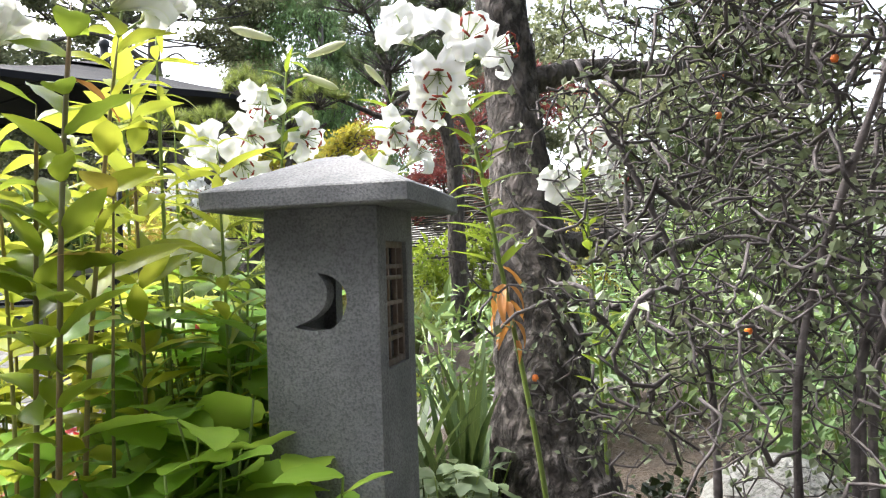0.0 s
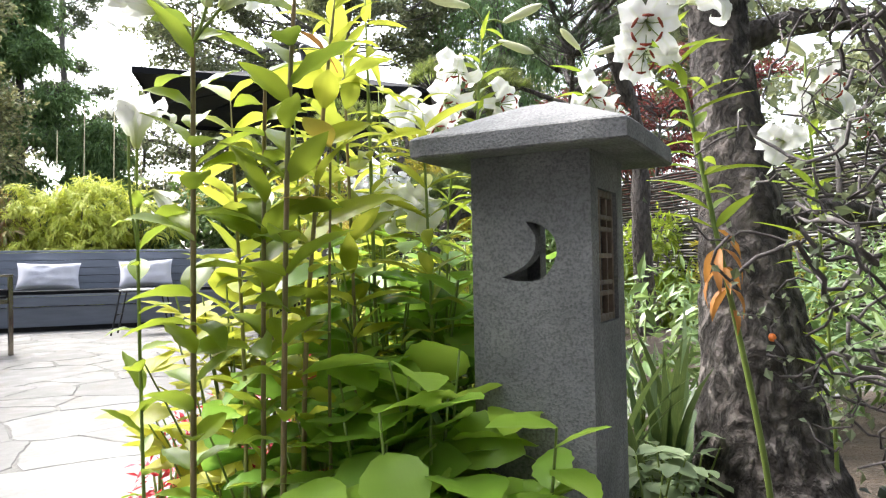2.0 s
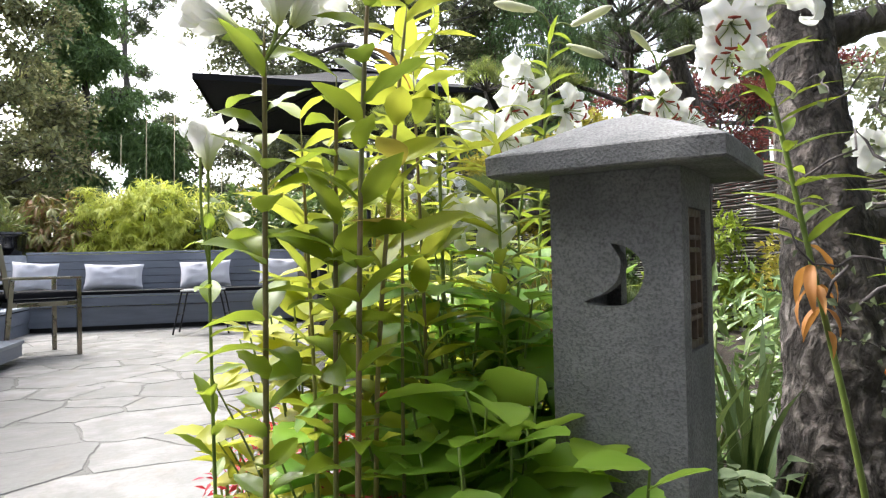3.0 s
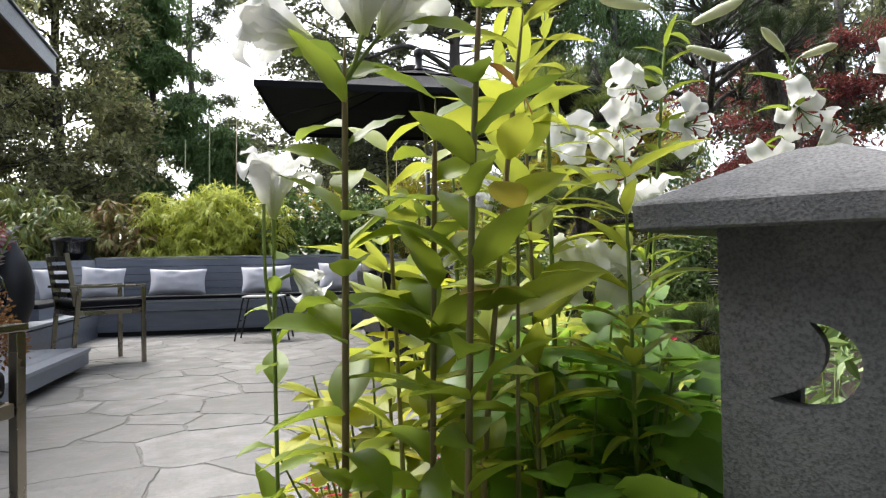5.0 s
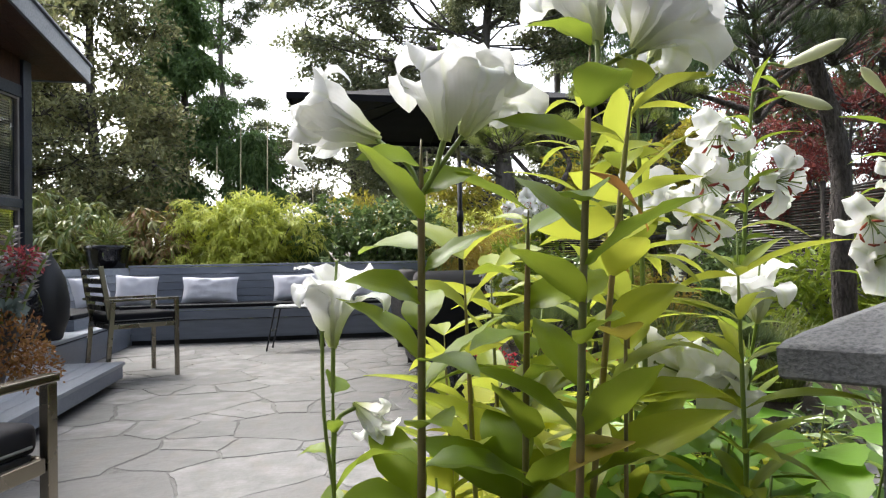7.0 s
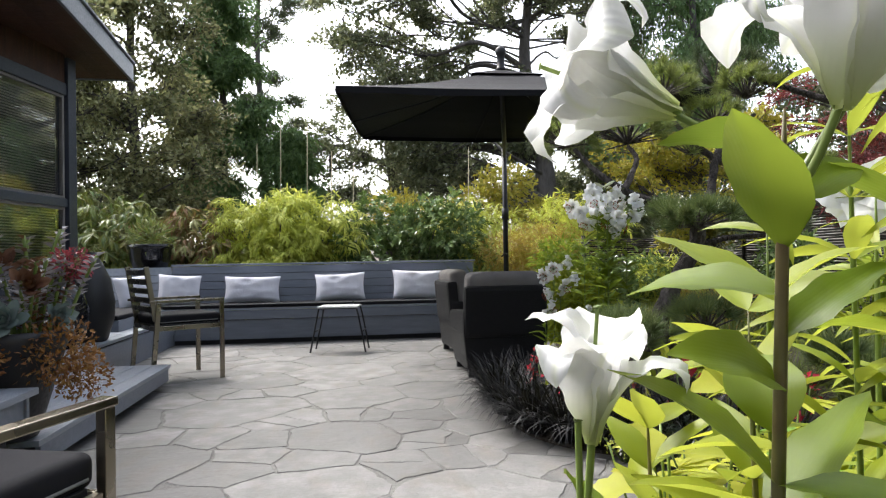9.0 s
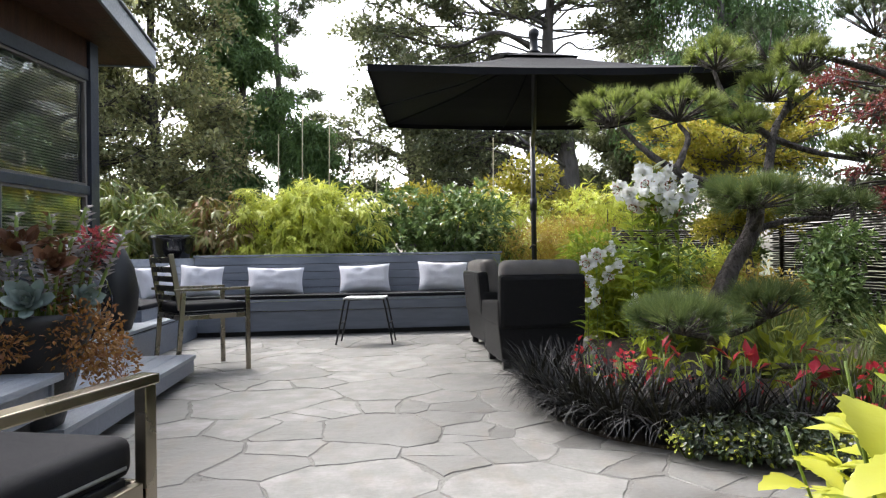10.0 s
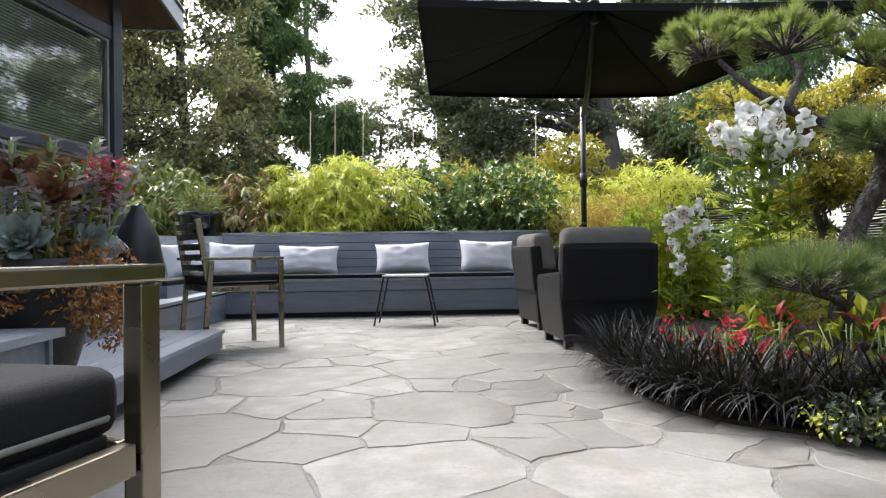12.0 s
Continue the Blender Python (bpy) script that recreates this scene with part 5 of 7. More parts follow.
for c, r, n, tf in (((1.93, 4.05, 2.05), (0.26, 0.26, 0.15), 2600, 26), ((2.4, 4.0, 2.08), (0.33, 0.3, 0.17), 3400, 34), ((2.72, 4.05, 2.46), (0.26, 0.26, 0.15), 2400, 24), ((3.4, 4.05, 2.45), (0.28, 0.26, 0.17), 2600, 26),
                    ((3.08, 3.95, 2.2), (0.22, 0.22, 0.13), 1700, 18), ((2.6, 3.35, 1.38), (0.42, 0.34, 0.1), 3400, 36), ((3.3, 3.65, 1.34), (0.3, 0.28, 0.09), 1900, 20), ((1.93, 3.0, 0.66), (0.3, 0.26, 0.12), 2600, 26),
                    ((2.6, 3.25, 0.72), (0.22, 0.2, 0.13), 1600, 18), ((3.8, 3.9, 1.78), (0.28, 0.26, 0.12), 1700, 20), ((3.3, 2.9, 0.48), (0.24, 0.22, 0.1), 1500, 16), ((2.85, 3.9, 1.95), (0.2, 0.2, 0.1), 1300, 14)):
    # Pads below 1.5 m take the needle colour with shade painted in.
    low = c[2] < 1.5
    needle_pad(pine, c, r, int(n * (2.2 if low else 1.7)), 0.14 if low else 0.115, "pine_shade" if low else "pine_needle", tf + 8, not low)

black_pine = thing("black_pine", pose(0, 0, 0), "tall dark pine with long needles over the garden", "pine tree")
raw("trunk", gnarled([(5.0, 4.0, 0.0), (4.9, 3.95, 1.0), (4.85, 3.9, 2.0), (4.5, 3.85, 3.0), (4.2, 3.9, 4.2)], 0.11, 0.06, 12, 5), M["bark"], black_pine)
g = np.random.default_rng(5)
for k in range(15):
    c = np.array((g.uniform(2.7, 4.9), g.uniform(3.0, 4.5), g.uniform(2.55, 3.9)))
    raw("branch", gnarled([(4.05, 3.85, c[2] - 0.35), (c + (4.05, 3.85, c[2] - 0.3)) / 2, c], 0.03, 0.012, 8, k), M["bark"], black_pine)
    needle_pad(black_pine, c, (0.36, 0.36, 0.22), 2100, 0.15, "pine_dark", 26, False)


# black mondo grass along the edge
def arching(length, width, lean, seg=6):
    """A strap blade that rises, bends over and hangs back towards the ground."""
    s = np.linspace(0, 1, seg + 1)
    th = radians(84) - lean * radians(105) * s ** 1.15
    x = np.cumsum(np.r_[0, np.cos(th[1:]) * length / seg])
    z = np.cumsum(np.r_[0, np.sin(th[1:]) * length / seg])
    v, f = [], []
    for i in range(seg + 1):
        w = width / 2 * (1 - s[i] ** 3) + 0.0006
        v += [(x[i], -w, z[i] + 0.25 * w), (x[i], 0, z[i]), (x[i], w, z[i] + 0.25 * w)]
    for i in range(seg):
        for k in range(2):
            a = i * 3 + k
            f.append((a, a + 1, a + 4, a + 3))
    return np.array(v), f


def grass_clump(name, centre, r, n, length, width, material, label, lean=0.9, z=0.04, group=""):
    t = thing(name, pose(centre[0], centre[1], z), label, "grass", group)
    ang = rng.uniform(0, 2 * math.pi, n)
    rad = r * np.sqrt(rng.random(n))
    pos = np.stack([np.cos(ang) * rad, np.sin(ang) * rad, np.zeros(n)], 1)
    a2 = ang + rng.normal(size=n) * 0.5
    ax = np.stack([np.cos(a2), np.sin(a2), np.zeros(n)], 1)
    sets = []
    for k, f in enumerate((0.45, 0.9, 1.25)):
        w = np.arange(n) % 3 == k
        sets.append(spread(arching(length, width, lean * f), pos[w], ax[w], np.tile((0, 0, 1.0), (int(w.sum()), 1)) + rng.normal(size=(int(w.sum()), 3)) * 0.12, rng.uniform(0.65, 1.15, int(w.sum()))))
    tagged(raw("blades", merged(sets), M[material], t, None, "", False), kind="stuff")
    return t


MONDO = [(1.5, 4.55), (1.42, 4.25), (1.4, 3.95), (1.42, 3.65), (1.48, 3.38), (1.6, 3.14), (1.78, 2.96), (2.0, 2.84)]
MONDO += [(1.66, 4.4), (1.6, 4.05), (1.62, 3.75), (1.68, 3.45), (1.84, 3.22), (2.06, 3.06), (1.8, 4.2), (1.82, 3.85), (1.92, 3.5), (2.2, 2.8), (2.3, 3.0), (2.5, 2.78), (2.75, 2.65), (2.15, 3.35), (1.75, 4.6)]
for x, y in MONDO:
    grass_clump("mondo_grass", (x, y), 0.08, 210, 0.41, 0.0105, "mondo", "tuft of black mondo grass edging the bed", 1.0, 0.02, "mondo grass edging")
for x, y, l, m, lab in ((3.3, 4.3, 0.65, "grass_green", "clump of yellow-green garden grass"), (3.0, 3.1, 0.5, "grass_green", "low yellow-green grass beside the pine"), (3.7, 3.2, 0.6, "grass_green", "arching yellow-green grass"), (3.9, 5.2, 0.7, "grass_green", "tall yellow-green grass by the fence"), (4.4, 4.4, 0.6, "grass_green", "yellow-green grass under the maple"), (3.3, 5.8, 0.6, "grass_green", "green grass clump behind the lilies")):
    grass_clump("garden_grass", (x, y), 0.16, 320, l, 0.011, m, lab, 0.8, 0.08)


def low_plant(name, centre, r, h, n, shape, material, label, cat="plant", z=0.05, **k):
    t = thing(name, pose(centre[0], centre[1], z), label, cat)
    k.setdefault("up", 1.0)
    k.setdefault("inner", 0.1)
    leafy("foliage", [(0, 0, h * 0.5, r, r, h * 0.5)], n, shape, M[material], t, **k)
    st = [tube([(rng.normal() * 0.02, rng.normal() * 0.02, -0.04), (rng.normal() * r * 0.4, rng.normal() * r * 0.4, h * 0.75)], [0.006, 0.003], 5) for _ in range(7)]
    tagged(raw("stemwork", merged(st), M["greenstem"], t), kind="stuff")
    return t


IVY = small_leaf(0.032, 0.028, 0.3)
for x, y in ((1.95, 2.62), (2.15, 2.45), (2.4, 2.3), (2.7, 2.15), (3.1, 2.1), (2.3, 2.7), (2.6, 2.5)):
    low_plant("ivy", (x, y), 0.22, 0.18, 620, IVY, "ivy", "dark ivy spilling over the bed edge", "ivy")
for x, y, n in ((1.8, 2.68, 90), (2.0, 2.52, 110), (2.3, 2.28, 150), (2.7, 2.05, 220), (3.0, 1.98, 220)):
    low_plant("golden_creeper", (x, y), 0.17, 0.14, n, small_leaf(0.026, 0.022, 0.3), "gold_creeper", "golden creeping plant at the bed edge", "ground cover")
for x, y, h, lab in ((2.02, 3.45, 0.5, "crimson-leaved poinsettia-like plant in the bed"), (2.36, 3.12, 0.5, "crimson star-shaped leaves under the pine"), (2.65, 3.0, 0.48, "crimson star-shaped leaves beside the pine trunk"), (1.86, 3.82, 0.42, "red leaves beside the lilies")):
    low_plant("crimson_plant", (x, y), 0.1, h, 15, small_leaf(0.12, 0.055, 0.5), "red_leaf", lab, inner=0.6)
for x, y in ((1.68, 3.95), (1.78, 3.5), (2.9, 2.75)):
    low_plant("red_begonia", (x, y), 0.1, 0.42, 60, small_leaf(0.045, 0.036, 0.3), "red_flower", "small bright red flowers among black grass", "flower", inner=0.7)
for x, y, h in ((1.86, 3.66, 0.42), (2.3, 3.3, 0.5), (2.75, 3.25, 0.5), (2.15, 3.75, 0.55), (3.0, 3.5, 0.6), (2.9, 4.2, 0.7), (3.5, 3.5, 0.5)):
    low_plant("lime_plant", (x, y), 0.2, h, 42, small_leaf(0.12, 0.05, 0.4), "lily_leaf_sunlit", "lime-green broad-leaved plant in the bed", inner=0.4)


# ---- lilies ----
def petal_mesh(name, length, width, flare, roll, material, lean=10, phase=0.0):
    """A petal that leaves the flower's axis (+Z), widens into a funnel, flares outwards along +X and rolls back at its tip."""
    seg, across = 22, 10
    ang = np.linspace(0, 1, seg + 1)
    th = radians(86) - radians(lean) * np.minimum(1, ang / 0.4) - radians(flare) * np.clip((ang - 0.3) / 0.4, 0, 1) ** 1.4 - radians(roll) * np.clip((ang - 0.62) / 0.38, 0, 1) ** 1.25
    x = np.cumsum(np.r_[0.004, np.cos(th[1:]) * length / seg])
    z = np.cumsum(np.r_[0, np.sin(th[1:]) * length / seg])
    v, f = [], []
    for i in range(seg + 1):
        s = ang[i]
        w = width / 2 * (0.2 + 0.8 * math.sin(s / 0.58 * math.pi / 2) ** 1.3 if s < 0.58 else max(0.03, max(0.0, math.cos((s - 0.58) / 0.42 * math.pi / 2)) ** 0.75))
        nx, nz = -math.sin(th[i]), math.cos(th[i])
        for j in range(across + 1):
            b = 2 * j / across - 1
            cup = (0.34 * w * b * b - 0.1 * w * math.exp(-(b / 0.14) ** 2)) * (1 - 0.55 * s)
            ruffle = 0.17 * w * (math.sin(s * 21 + 3 * b + phase) + 0.6 * math.sin(s * 37 + 2 + phase)) * abs(b) ** 2 * min(1, 1.8 * s)
            v.append((x[i] + nx * (cup + ruffle), b * w * (1 + 0.05 * math.sin(s * 29 + phase + b)), z[i] + nz * (cup + ruffle)))
    for i in range(seg):
        for j in range(across):
            a = i * (across + 1) + j
            f.append((a, a + 1, a + across + 2, a + across + 1))
    return mesh_of(name, v, f, material)


PETALS = [petal_mesh("petal", 0.135, 0.068, 50, 110, M["petal"]), petal_mesh("petal", 0.135, 0.044, 52, 190, M["petal"], 12, 1.3),
          petal_mesh("petal", 0.125, 0.066, 30, 80, M["petal"], 12, 2.2), petal_mesh("petal", 0.125, 0.046, 40, 150, M["petal"], 14, 0.6),
          petal_mesh("petal", 0.15, 0.054, 62, 150, M["petal"], 20, 0.4), petal_mesh("petal", 0.15, 0.036, 72, 200, M["petal"], 22, 2.9)]
STAMEN = mesh_of("stamen", *merged([tube(curve_points([(0, 0, 0.01), (0.008, 0, 0.06), (0.028, 0, 0.1)], 4), 0.0011, 5)]), M["greenstem"])
ANTHER = mesh_of("anther", *tube([(0.028, -0.011, 0.1), (0.029, 0, 0.104), (0.028, 0.011, 0.1)], [0.0018, 0.0034, 0.0018], 6), M["stamen"])
PISTIL = mesh_of("pistil", *tube(curve_points([(0, 0, 0), (0.002, 0, 0.07), (0.006, 0, 0.125), (0.006, 0, 0.132)], 4), [0.0022] * 9 + [0.0022, 0.003, 0.0042, 0.0042], 6), M["greenstem"])
BUD = mesh_of("bud", *lathe([(0.002, 0), (0.007, 0.008), (0.0095, 0.03), (0.012, 0.06), (0.0105, 0.085), (0.006, 0.1), (0.001, 0.108)], 10), M["bud"])


def zpose(p, way, spin, s=1.0):
    """A pose at p whose Z points along way."""
    q = Vector(way).normalized().to_track_quat("Z", "Y").to_matrix().to_4x4()
    return Matrix.Translation(p) @ q @ Matrix.Rotation(radians(spin), 4, "Z") @ Matrix.Scale(s, 4)


def lily_flower(parent, p, way, spin=0, s=1.0, kind=0, stamens=True, detail=True):
    fl = new("flower")
    fl.parent = parent
    fl.matrix_basis = zpose(p, way, spin, s)
    for k in range(6):
        inner = k % 2 == 0
        ob = put("petal", PETALS[kind * 2 + (0 if inner else 1)], fl, Matrix.Rotation(radians(60 * k + rng.normal() * 4), 4, "Z") @ pose(0, 0, -0.003 * (not inner), rng.normal() * 6, rng.normal() * 9, 0))
        ob.scale = (1, 1 + rng.normal() * 0.06, 1 + rng.normal() * 0.05)
    if stamens:
        for k in range(6):
            r = Matrix.Rotation(radians(60 * k + 25), 4, "Z")
            put("stamen", STAMEN, fl, r)
            put("anther", ANTHER, fl, r)
    put("pistil", PISTIL, fl, Matrix.Scale(0.78, 4))
    return fl


def stem_line(ctrl):
    return curve_points(ctrl, 10)


WIDE = [mesh_of("leaf", *leaf(0.118 * a, 0.052 * b, 10, d, 0.28, 0.42, w, 0.85, 0.08), M["lily_leaf"]) for a, b, d, w in ((1, 1, 0.55, 0.02), (1.12, 1.0, 0.25, 0.03), (0.88, 1.12, 0.8, 0.03), (1.05, 0.85, 0.4, 0.06), (0.95, 1.05, 1.2, 0.04))]
# Leaves of the next two sets carry backlight in their colour.
SUNLITW = [mesh_of("leaf", *leaf(0.125 * a, 0.048 * b, 8, d, 0.3, 0.4, w), M["lily_leaf_sunlit"]) for a, b, d, w in ((1, 1, 0.5, 0.02), (1.12, 0.9, 0.3, 0.03), (0.9, 1.1, 0.8, 0.03))]
NARROW = [mesh_of("leaf", *leaf(0.14 * a, 0.024 * b, 6, d, 0.3, 0.35, w), M["lily_leaf_sunlit"]) for a, b, d, w in ((1, 1, 0.9, 0.0), (1.1, 1.1, 0.6, 0.03), (0.9, 1.0, 1.2, 0.0))]
GREENN = [mesh_of("leaf", *leaf(0.13 * a, 0.025 * b, 6, d, 0.3, 0.35, w), M["lily_leaf"]) for a, b, d, w in ((1, 1, 0.7, 0.0), (1.1, 1.1, 0.4, 0.03), (0.9, 1.0, 1.0, 0.0))]
DRY = [mesh_of("leaf", *leaf(0.14, 0.028, 6, 1.4, 0.5, 0.4, 0.08), M["dead_leaf"]), mesh_of("leaf", *leaf(0.12, 0.024, 6, 0.7, 0.5, 0.4, 0.1), M["dead_leaf"])]


def lily(ctrl, r, meshes, n, z0, z1, label, flowers=(), buds=(), dry=(0, 0), green=False, scale=(0.85, 1.2), rise=0.7, taper=0.6, group=""):
    """A lily: its stem along ctrl, leaves in a spiral between two heights, flowers and buds on short stalks."""
    base = np.array(ctrl[0], float)
    t = thing("lily_plant", pose(*base), label, "lily", group)
    line = stem_line(np.array(ctrl, float) - base)
    raw("stem", tube(line, np.r_[np.linspace(r * 0.85, r * 0.55, len(line) - 3), r * 0.45, r * 0.3, r * 0.12], 8), M["greenstem" if green else "stem"], t)
    zs = np.linspace(z0, z1, n) - base[2]
    turn = rng.uniform(0, 360)
    for i, z in enumerate(zs):
        k = int(np.argmin(np.abs(line[:, 2] - z)))
        turn += 137.5 + rng.normal() * 14
        a = radians(turn)
        way = (math.cos(a), math.sin(a), rise + rng.normal() * (0.35 if meshes is WIDE or meshes is SUNLITW else 0.2))
        isdry = dry[0] < z + base[2] < dry[1]
        me = (DRY if isdry else meshes)[int(rng.integers(0, 2 if isdry else len(meshes)))]
        if isdry:
            way = (way[0], way[1], -0.3)
        ob = put("leaf", me, t, aim(line[k], way) @ pose(0, 0, 0, rng.normal() * (26 if meshes is WIDE or meshes is SUNLITW else 14)))
        s = rng.uniform(*scale) * (0.5 + 0.5 * min(1, i / (0.45 * n))) * (1 - taper * max(0, i / max(1, n - 1) - 0.6))
        ob.scale = (s, s, s)
    for p, way, spin, s, kind in flowers:
        q = np.array(p, float) - base
        k = int(np.argmin(np.linalg.norm(line - q, axis=1) + 2 * np.maximum(0, line[:, 2] - q[2] + 0.05)))
        w = unit(np.array(way, float))
        raw("flower_stalk", tube(curve_points([line[k], (line[k] + q) / 2 - w * 0.01 + (0, 0, 0.004), q + w * 0.004], 5), 0.0028, 6), M["greenstem"], t)
        if kind == 2:
            way = unit(np.array(way, float)) + rng.normal(size=3) * 0.3 + (0, 0, -0.35)
        lily_flower(t, q, way, spin, s, kind, kind == 2)
    for p, way, s in buds:
        q = np.array(p, float) - base
        k = int(np.argmin(np.linalg.norm(line - q, axis=1)))
        raw("flower_stalk", tube(curve_points([line[k], (line[k] + q) / 2 + (0, 0, 0.01), q], 5), 0.003, 6), M["greenstem"], t)
        put("bud", BUD, t, zpose(q, way, 0, s))
    return t


# ---- stone lantern ----
lan = thing("stone_lantern", pose(1.139, -0.684, 0, 0, 0, -49.5), "rough grey granite pagoda lantern with a crescent moon opening", "stone lantern")


def crescent():
    """The outline of a crescent moon whose horns point up and to the lower left."""
    outer = curve_points([(-0.05, -0.043), (-0.018, -0.05), (0.022, -0.044), (0.044, -0.012), (0.042, 0.02), (0.02, 0.041), (-0.006, 0.048)], 4)
    inner = curve_points([(-0.006, 0.048), (0.01, 0.022), (0.006, -0.006), (-0.014, -0.027), (-0.05, -0.043)], 4)
    return [tuple(q) for q in outer] + [tuple(q) for q in inner[1:-1]]


def holed_wall(name, width, z0, z1, holes, parent, m, thick=0.032):
    """A stone wall with holes right through it, filled from its outlines and given thickness."""
    bm = bmesh.new()
    loops = [[(-width / 2, z0), (width / 2, z0), (width / 2, z1), (-width / 2, z1)]] + holes
    edges = []
    for lp in loops:
        vs = [bm.verts.new((x, 0, z)) for x, z in lp]
        edges += [bm.edges.new((vs[i], vs[(i + 1) % len(vs)])) for i in range(len(vs))]
    bmesh.ops.triangle_fill(bm, edges=edges, use_beauty=True)
    faces = [f for f in bm.faces]
    ext = bmesh.ops.extrude_face_region(bm, geom=faces)
    bmesh.ops.translate(bm, vec=(0, thick, 0), verts=[v for v in ext["geom"] if isinstance(v, bmesh.types.BMVert)])
    bmesh.ops.recalc_face_normals(bm, faces=bm.faces)
    return part(name, bm, M["granite"], parent, "", m)


LW, Z0, Z1 = 0.205, 0.3, 1.003
MOON = [(x, z + 0.845) for x, z in crescent()]
holed_wall("wall_panel", LW, Z0, Z1, [MOON], lan, pose(0, -LW / 2, 0))
holed_wall("wall_panel", LW - 0.066, Z0, Z1, [[(x, z) for x, z in ((-0.06, 0.725), (0.06, 0.725), (0.06, 0.945), (-0.06, 0.945))]], lan, pose(LW / 2, 0, 0, 0, 0, 90))
holed_wall("wall_panel", LW, Z0, Z1, [[(x, z) for x, z in ((-0.045, 0.76), (0.045, 0.76), (0.045, 0.91), (-0.045, 0.91))]], lan, pose(0, LW / 2 - 0.032, 0))
holed_wall("wall_panel", LW - 0.066, Z0, Z1, [], lan, pose(-LW / 2, 0, 0, 0, 0, -90))
fr = part("lattice_frame", joined(box((0.012, 0.12, 0.012), (0, 0, 0.731), 0.002), box((0.012, 0.12, 0.012), (0, 0, 0.939), 0.002), box((0.012, 0.012, 0.22), (0, -0.054, 0.835), 0.002), box((0.012, 0.012, 0.22), (0, 0.054, 0.835), 0.002)), M["lattice"], lan, "rusty lattice window", pose(0.09, 0, 0))
for y in (-0.022, 0.022):
    part("bar", box((0.009, 0.008, 0.2), (0, y, 0.835), 0.002), M["lattice"], fr)
for z in (0.772, 0.79, 0.835, 0.88, 0.9):
    part("bar", box((0.009, 0.1, 0.008), (0.001, 0, z), 0.002), M["lattice"], fr)
part("floor_slab", box((LW - 0.07, LW - 0.07, 0.04), (0, 0, 0.68), 0.002), M["granite"], lan)
part("pedestal", box((LW + 0.04, LW + 0.04, 0.3), (0, 0, 0.15), 0.012), M["granite"], lan)


def lantern_cap():
    s, n = 0.182, 10
    v, f = [], []
    def ring(h, z, jit):
        for c in range(4):
            a = radians(45 + 90 * c)
            b = radians(135 + 90 * c)
            p, q = np.array((math.cos(a), math.sin(a))) * h * 1.414, np.array((math.cos(b), math.sin(b))) * h * 1.414
            for i in range(n):
                w = p + (q - p) * i / n
                j = jit * noise.noise(Vector((w[0] * 30, w[1] * 30, z * 40)))
                rnd = 1 - 0.02 * (abs(i / n - 0.5) * 2) ** 8
                v.append((w[0] * rnd * (1 + j), w[1] * rnd * (1 + j), z + j * 0.05))
    for h, z, jit in ((0.1, 1.004, 0), (s - 0.004, 1.0, 0.008), (s, 1.003, 0.01), (s, 1.03, 0.01), (s - 0.004, 1.034, 0.012), (s * 0.75, 1.052, 0.015), (s * 0.45, 1.077, 0.02), (s * 0.2, 1.096, 0.03), (0.02, 1.102, 0.05)):
        ring(h, z, jit)
    m = 4 * n
    for k in range(len(v) // m - 1):
        for i in range(m):
            j = (i + 1) % m
            f.append((k * m + i, k * m + j, (k + 1) * m + j, (k + 1) * m + i))
    f.append(tuple(len(v) - m + i for i in range(m)))
    f.append(tuple(range(m))[::-1])
    return v, f


raw("roof_cap", lantern_cap(), M["granite"], lan, None, "sloping granite roof slab", False)

# ---- lilies close to the path ----
FL, OP, REC = 0, 1, 2
lily([(0.545, -0.52, 0.06), (0.55, -0.545, 0.5), (0.554, -0.574, 0.95), (0.556, -0.59, 1.24)], 0.0068, WIDE, 34, 0.36, 1.21, "tall white lily with broad leaves beside the path",
     [((0.519, -0.53, 1.25), (-0.92, 0.1, 0.3), 10, 0.92, 0), ((0.577, -0.61, 1.237), (-0.02, 0.08, 1.0), 40, 0.95, 0), ((0.6, -0.585, 1.245), (0.5, 0.2, 0.85), 0, 0.9, 0)])
short = lily([(0.478, -0.42, 0.06), (0.472, -0.43, 0.4), (0.468, -0.46, 0.75), (0.468, -0.49, 1.0)], 0.0045, WIDE, 20, 0.3, 0.97, "short lily with one open white trumpet at the path's edge",
     [((0.469, -0.498, 1.029), (0.02, -0.05, 1.0), 20, 0.9, 1), ((0.492, -0.48, 0.96), (0.7, 0.1, -0.7), 0, 0.5, 1)], green=True, scale=(0.5, 0.8))
for x, y, z0, z1 in ((-0.02, -0.085, 0.86, 0.985),):
    raw("spent_pistil", tube(curve_points([(-0.01, -0.065, z0 - 0.06), (x, y, (z0 + z1) / 2 - 0.03), (x * 1.05, y, z1 - 0.008), (x * 1.05, y, z1)], 4), [0.0024] * 10 + [0.003, 0.0036, 0.003], 6), M["greenstem"], short, None, "bare green pistil left by a fallen flower")
lily([(0.66, -0.53, 0.06), (0.66, -0.55, 0.5), (0.664, -0.566, 0.9), (0.668, -0.58, 1.17)], 0.006, WIDE, 32, 0.4, 1.18, "leafy lily stem without open flowers", (), (), scale=(0.9, 1.2))
lily([(0.675, -0.62, 0.06), (0.678, -0.65, 0.5), (0.69, -0.66, 1.0), (0.71, -0.65, 1.32)], 0.0065, WIDE, 30, 0.48, 1.32, "tall lily with flowers high above the lantern",
     [((0.74, -0.6, 1.34), (-0.3, 0.1, 0.95), 0, 0.95, 1), ((0.775, -0.61, 1.33), (0.75, 0.1, 0.55), 15, 0.95, 0)], dry=(1.2, 1.215))
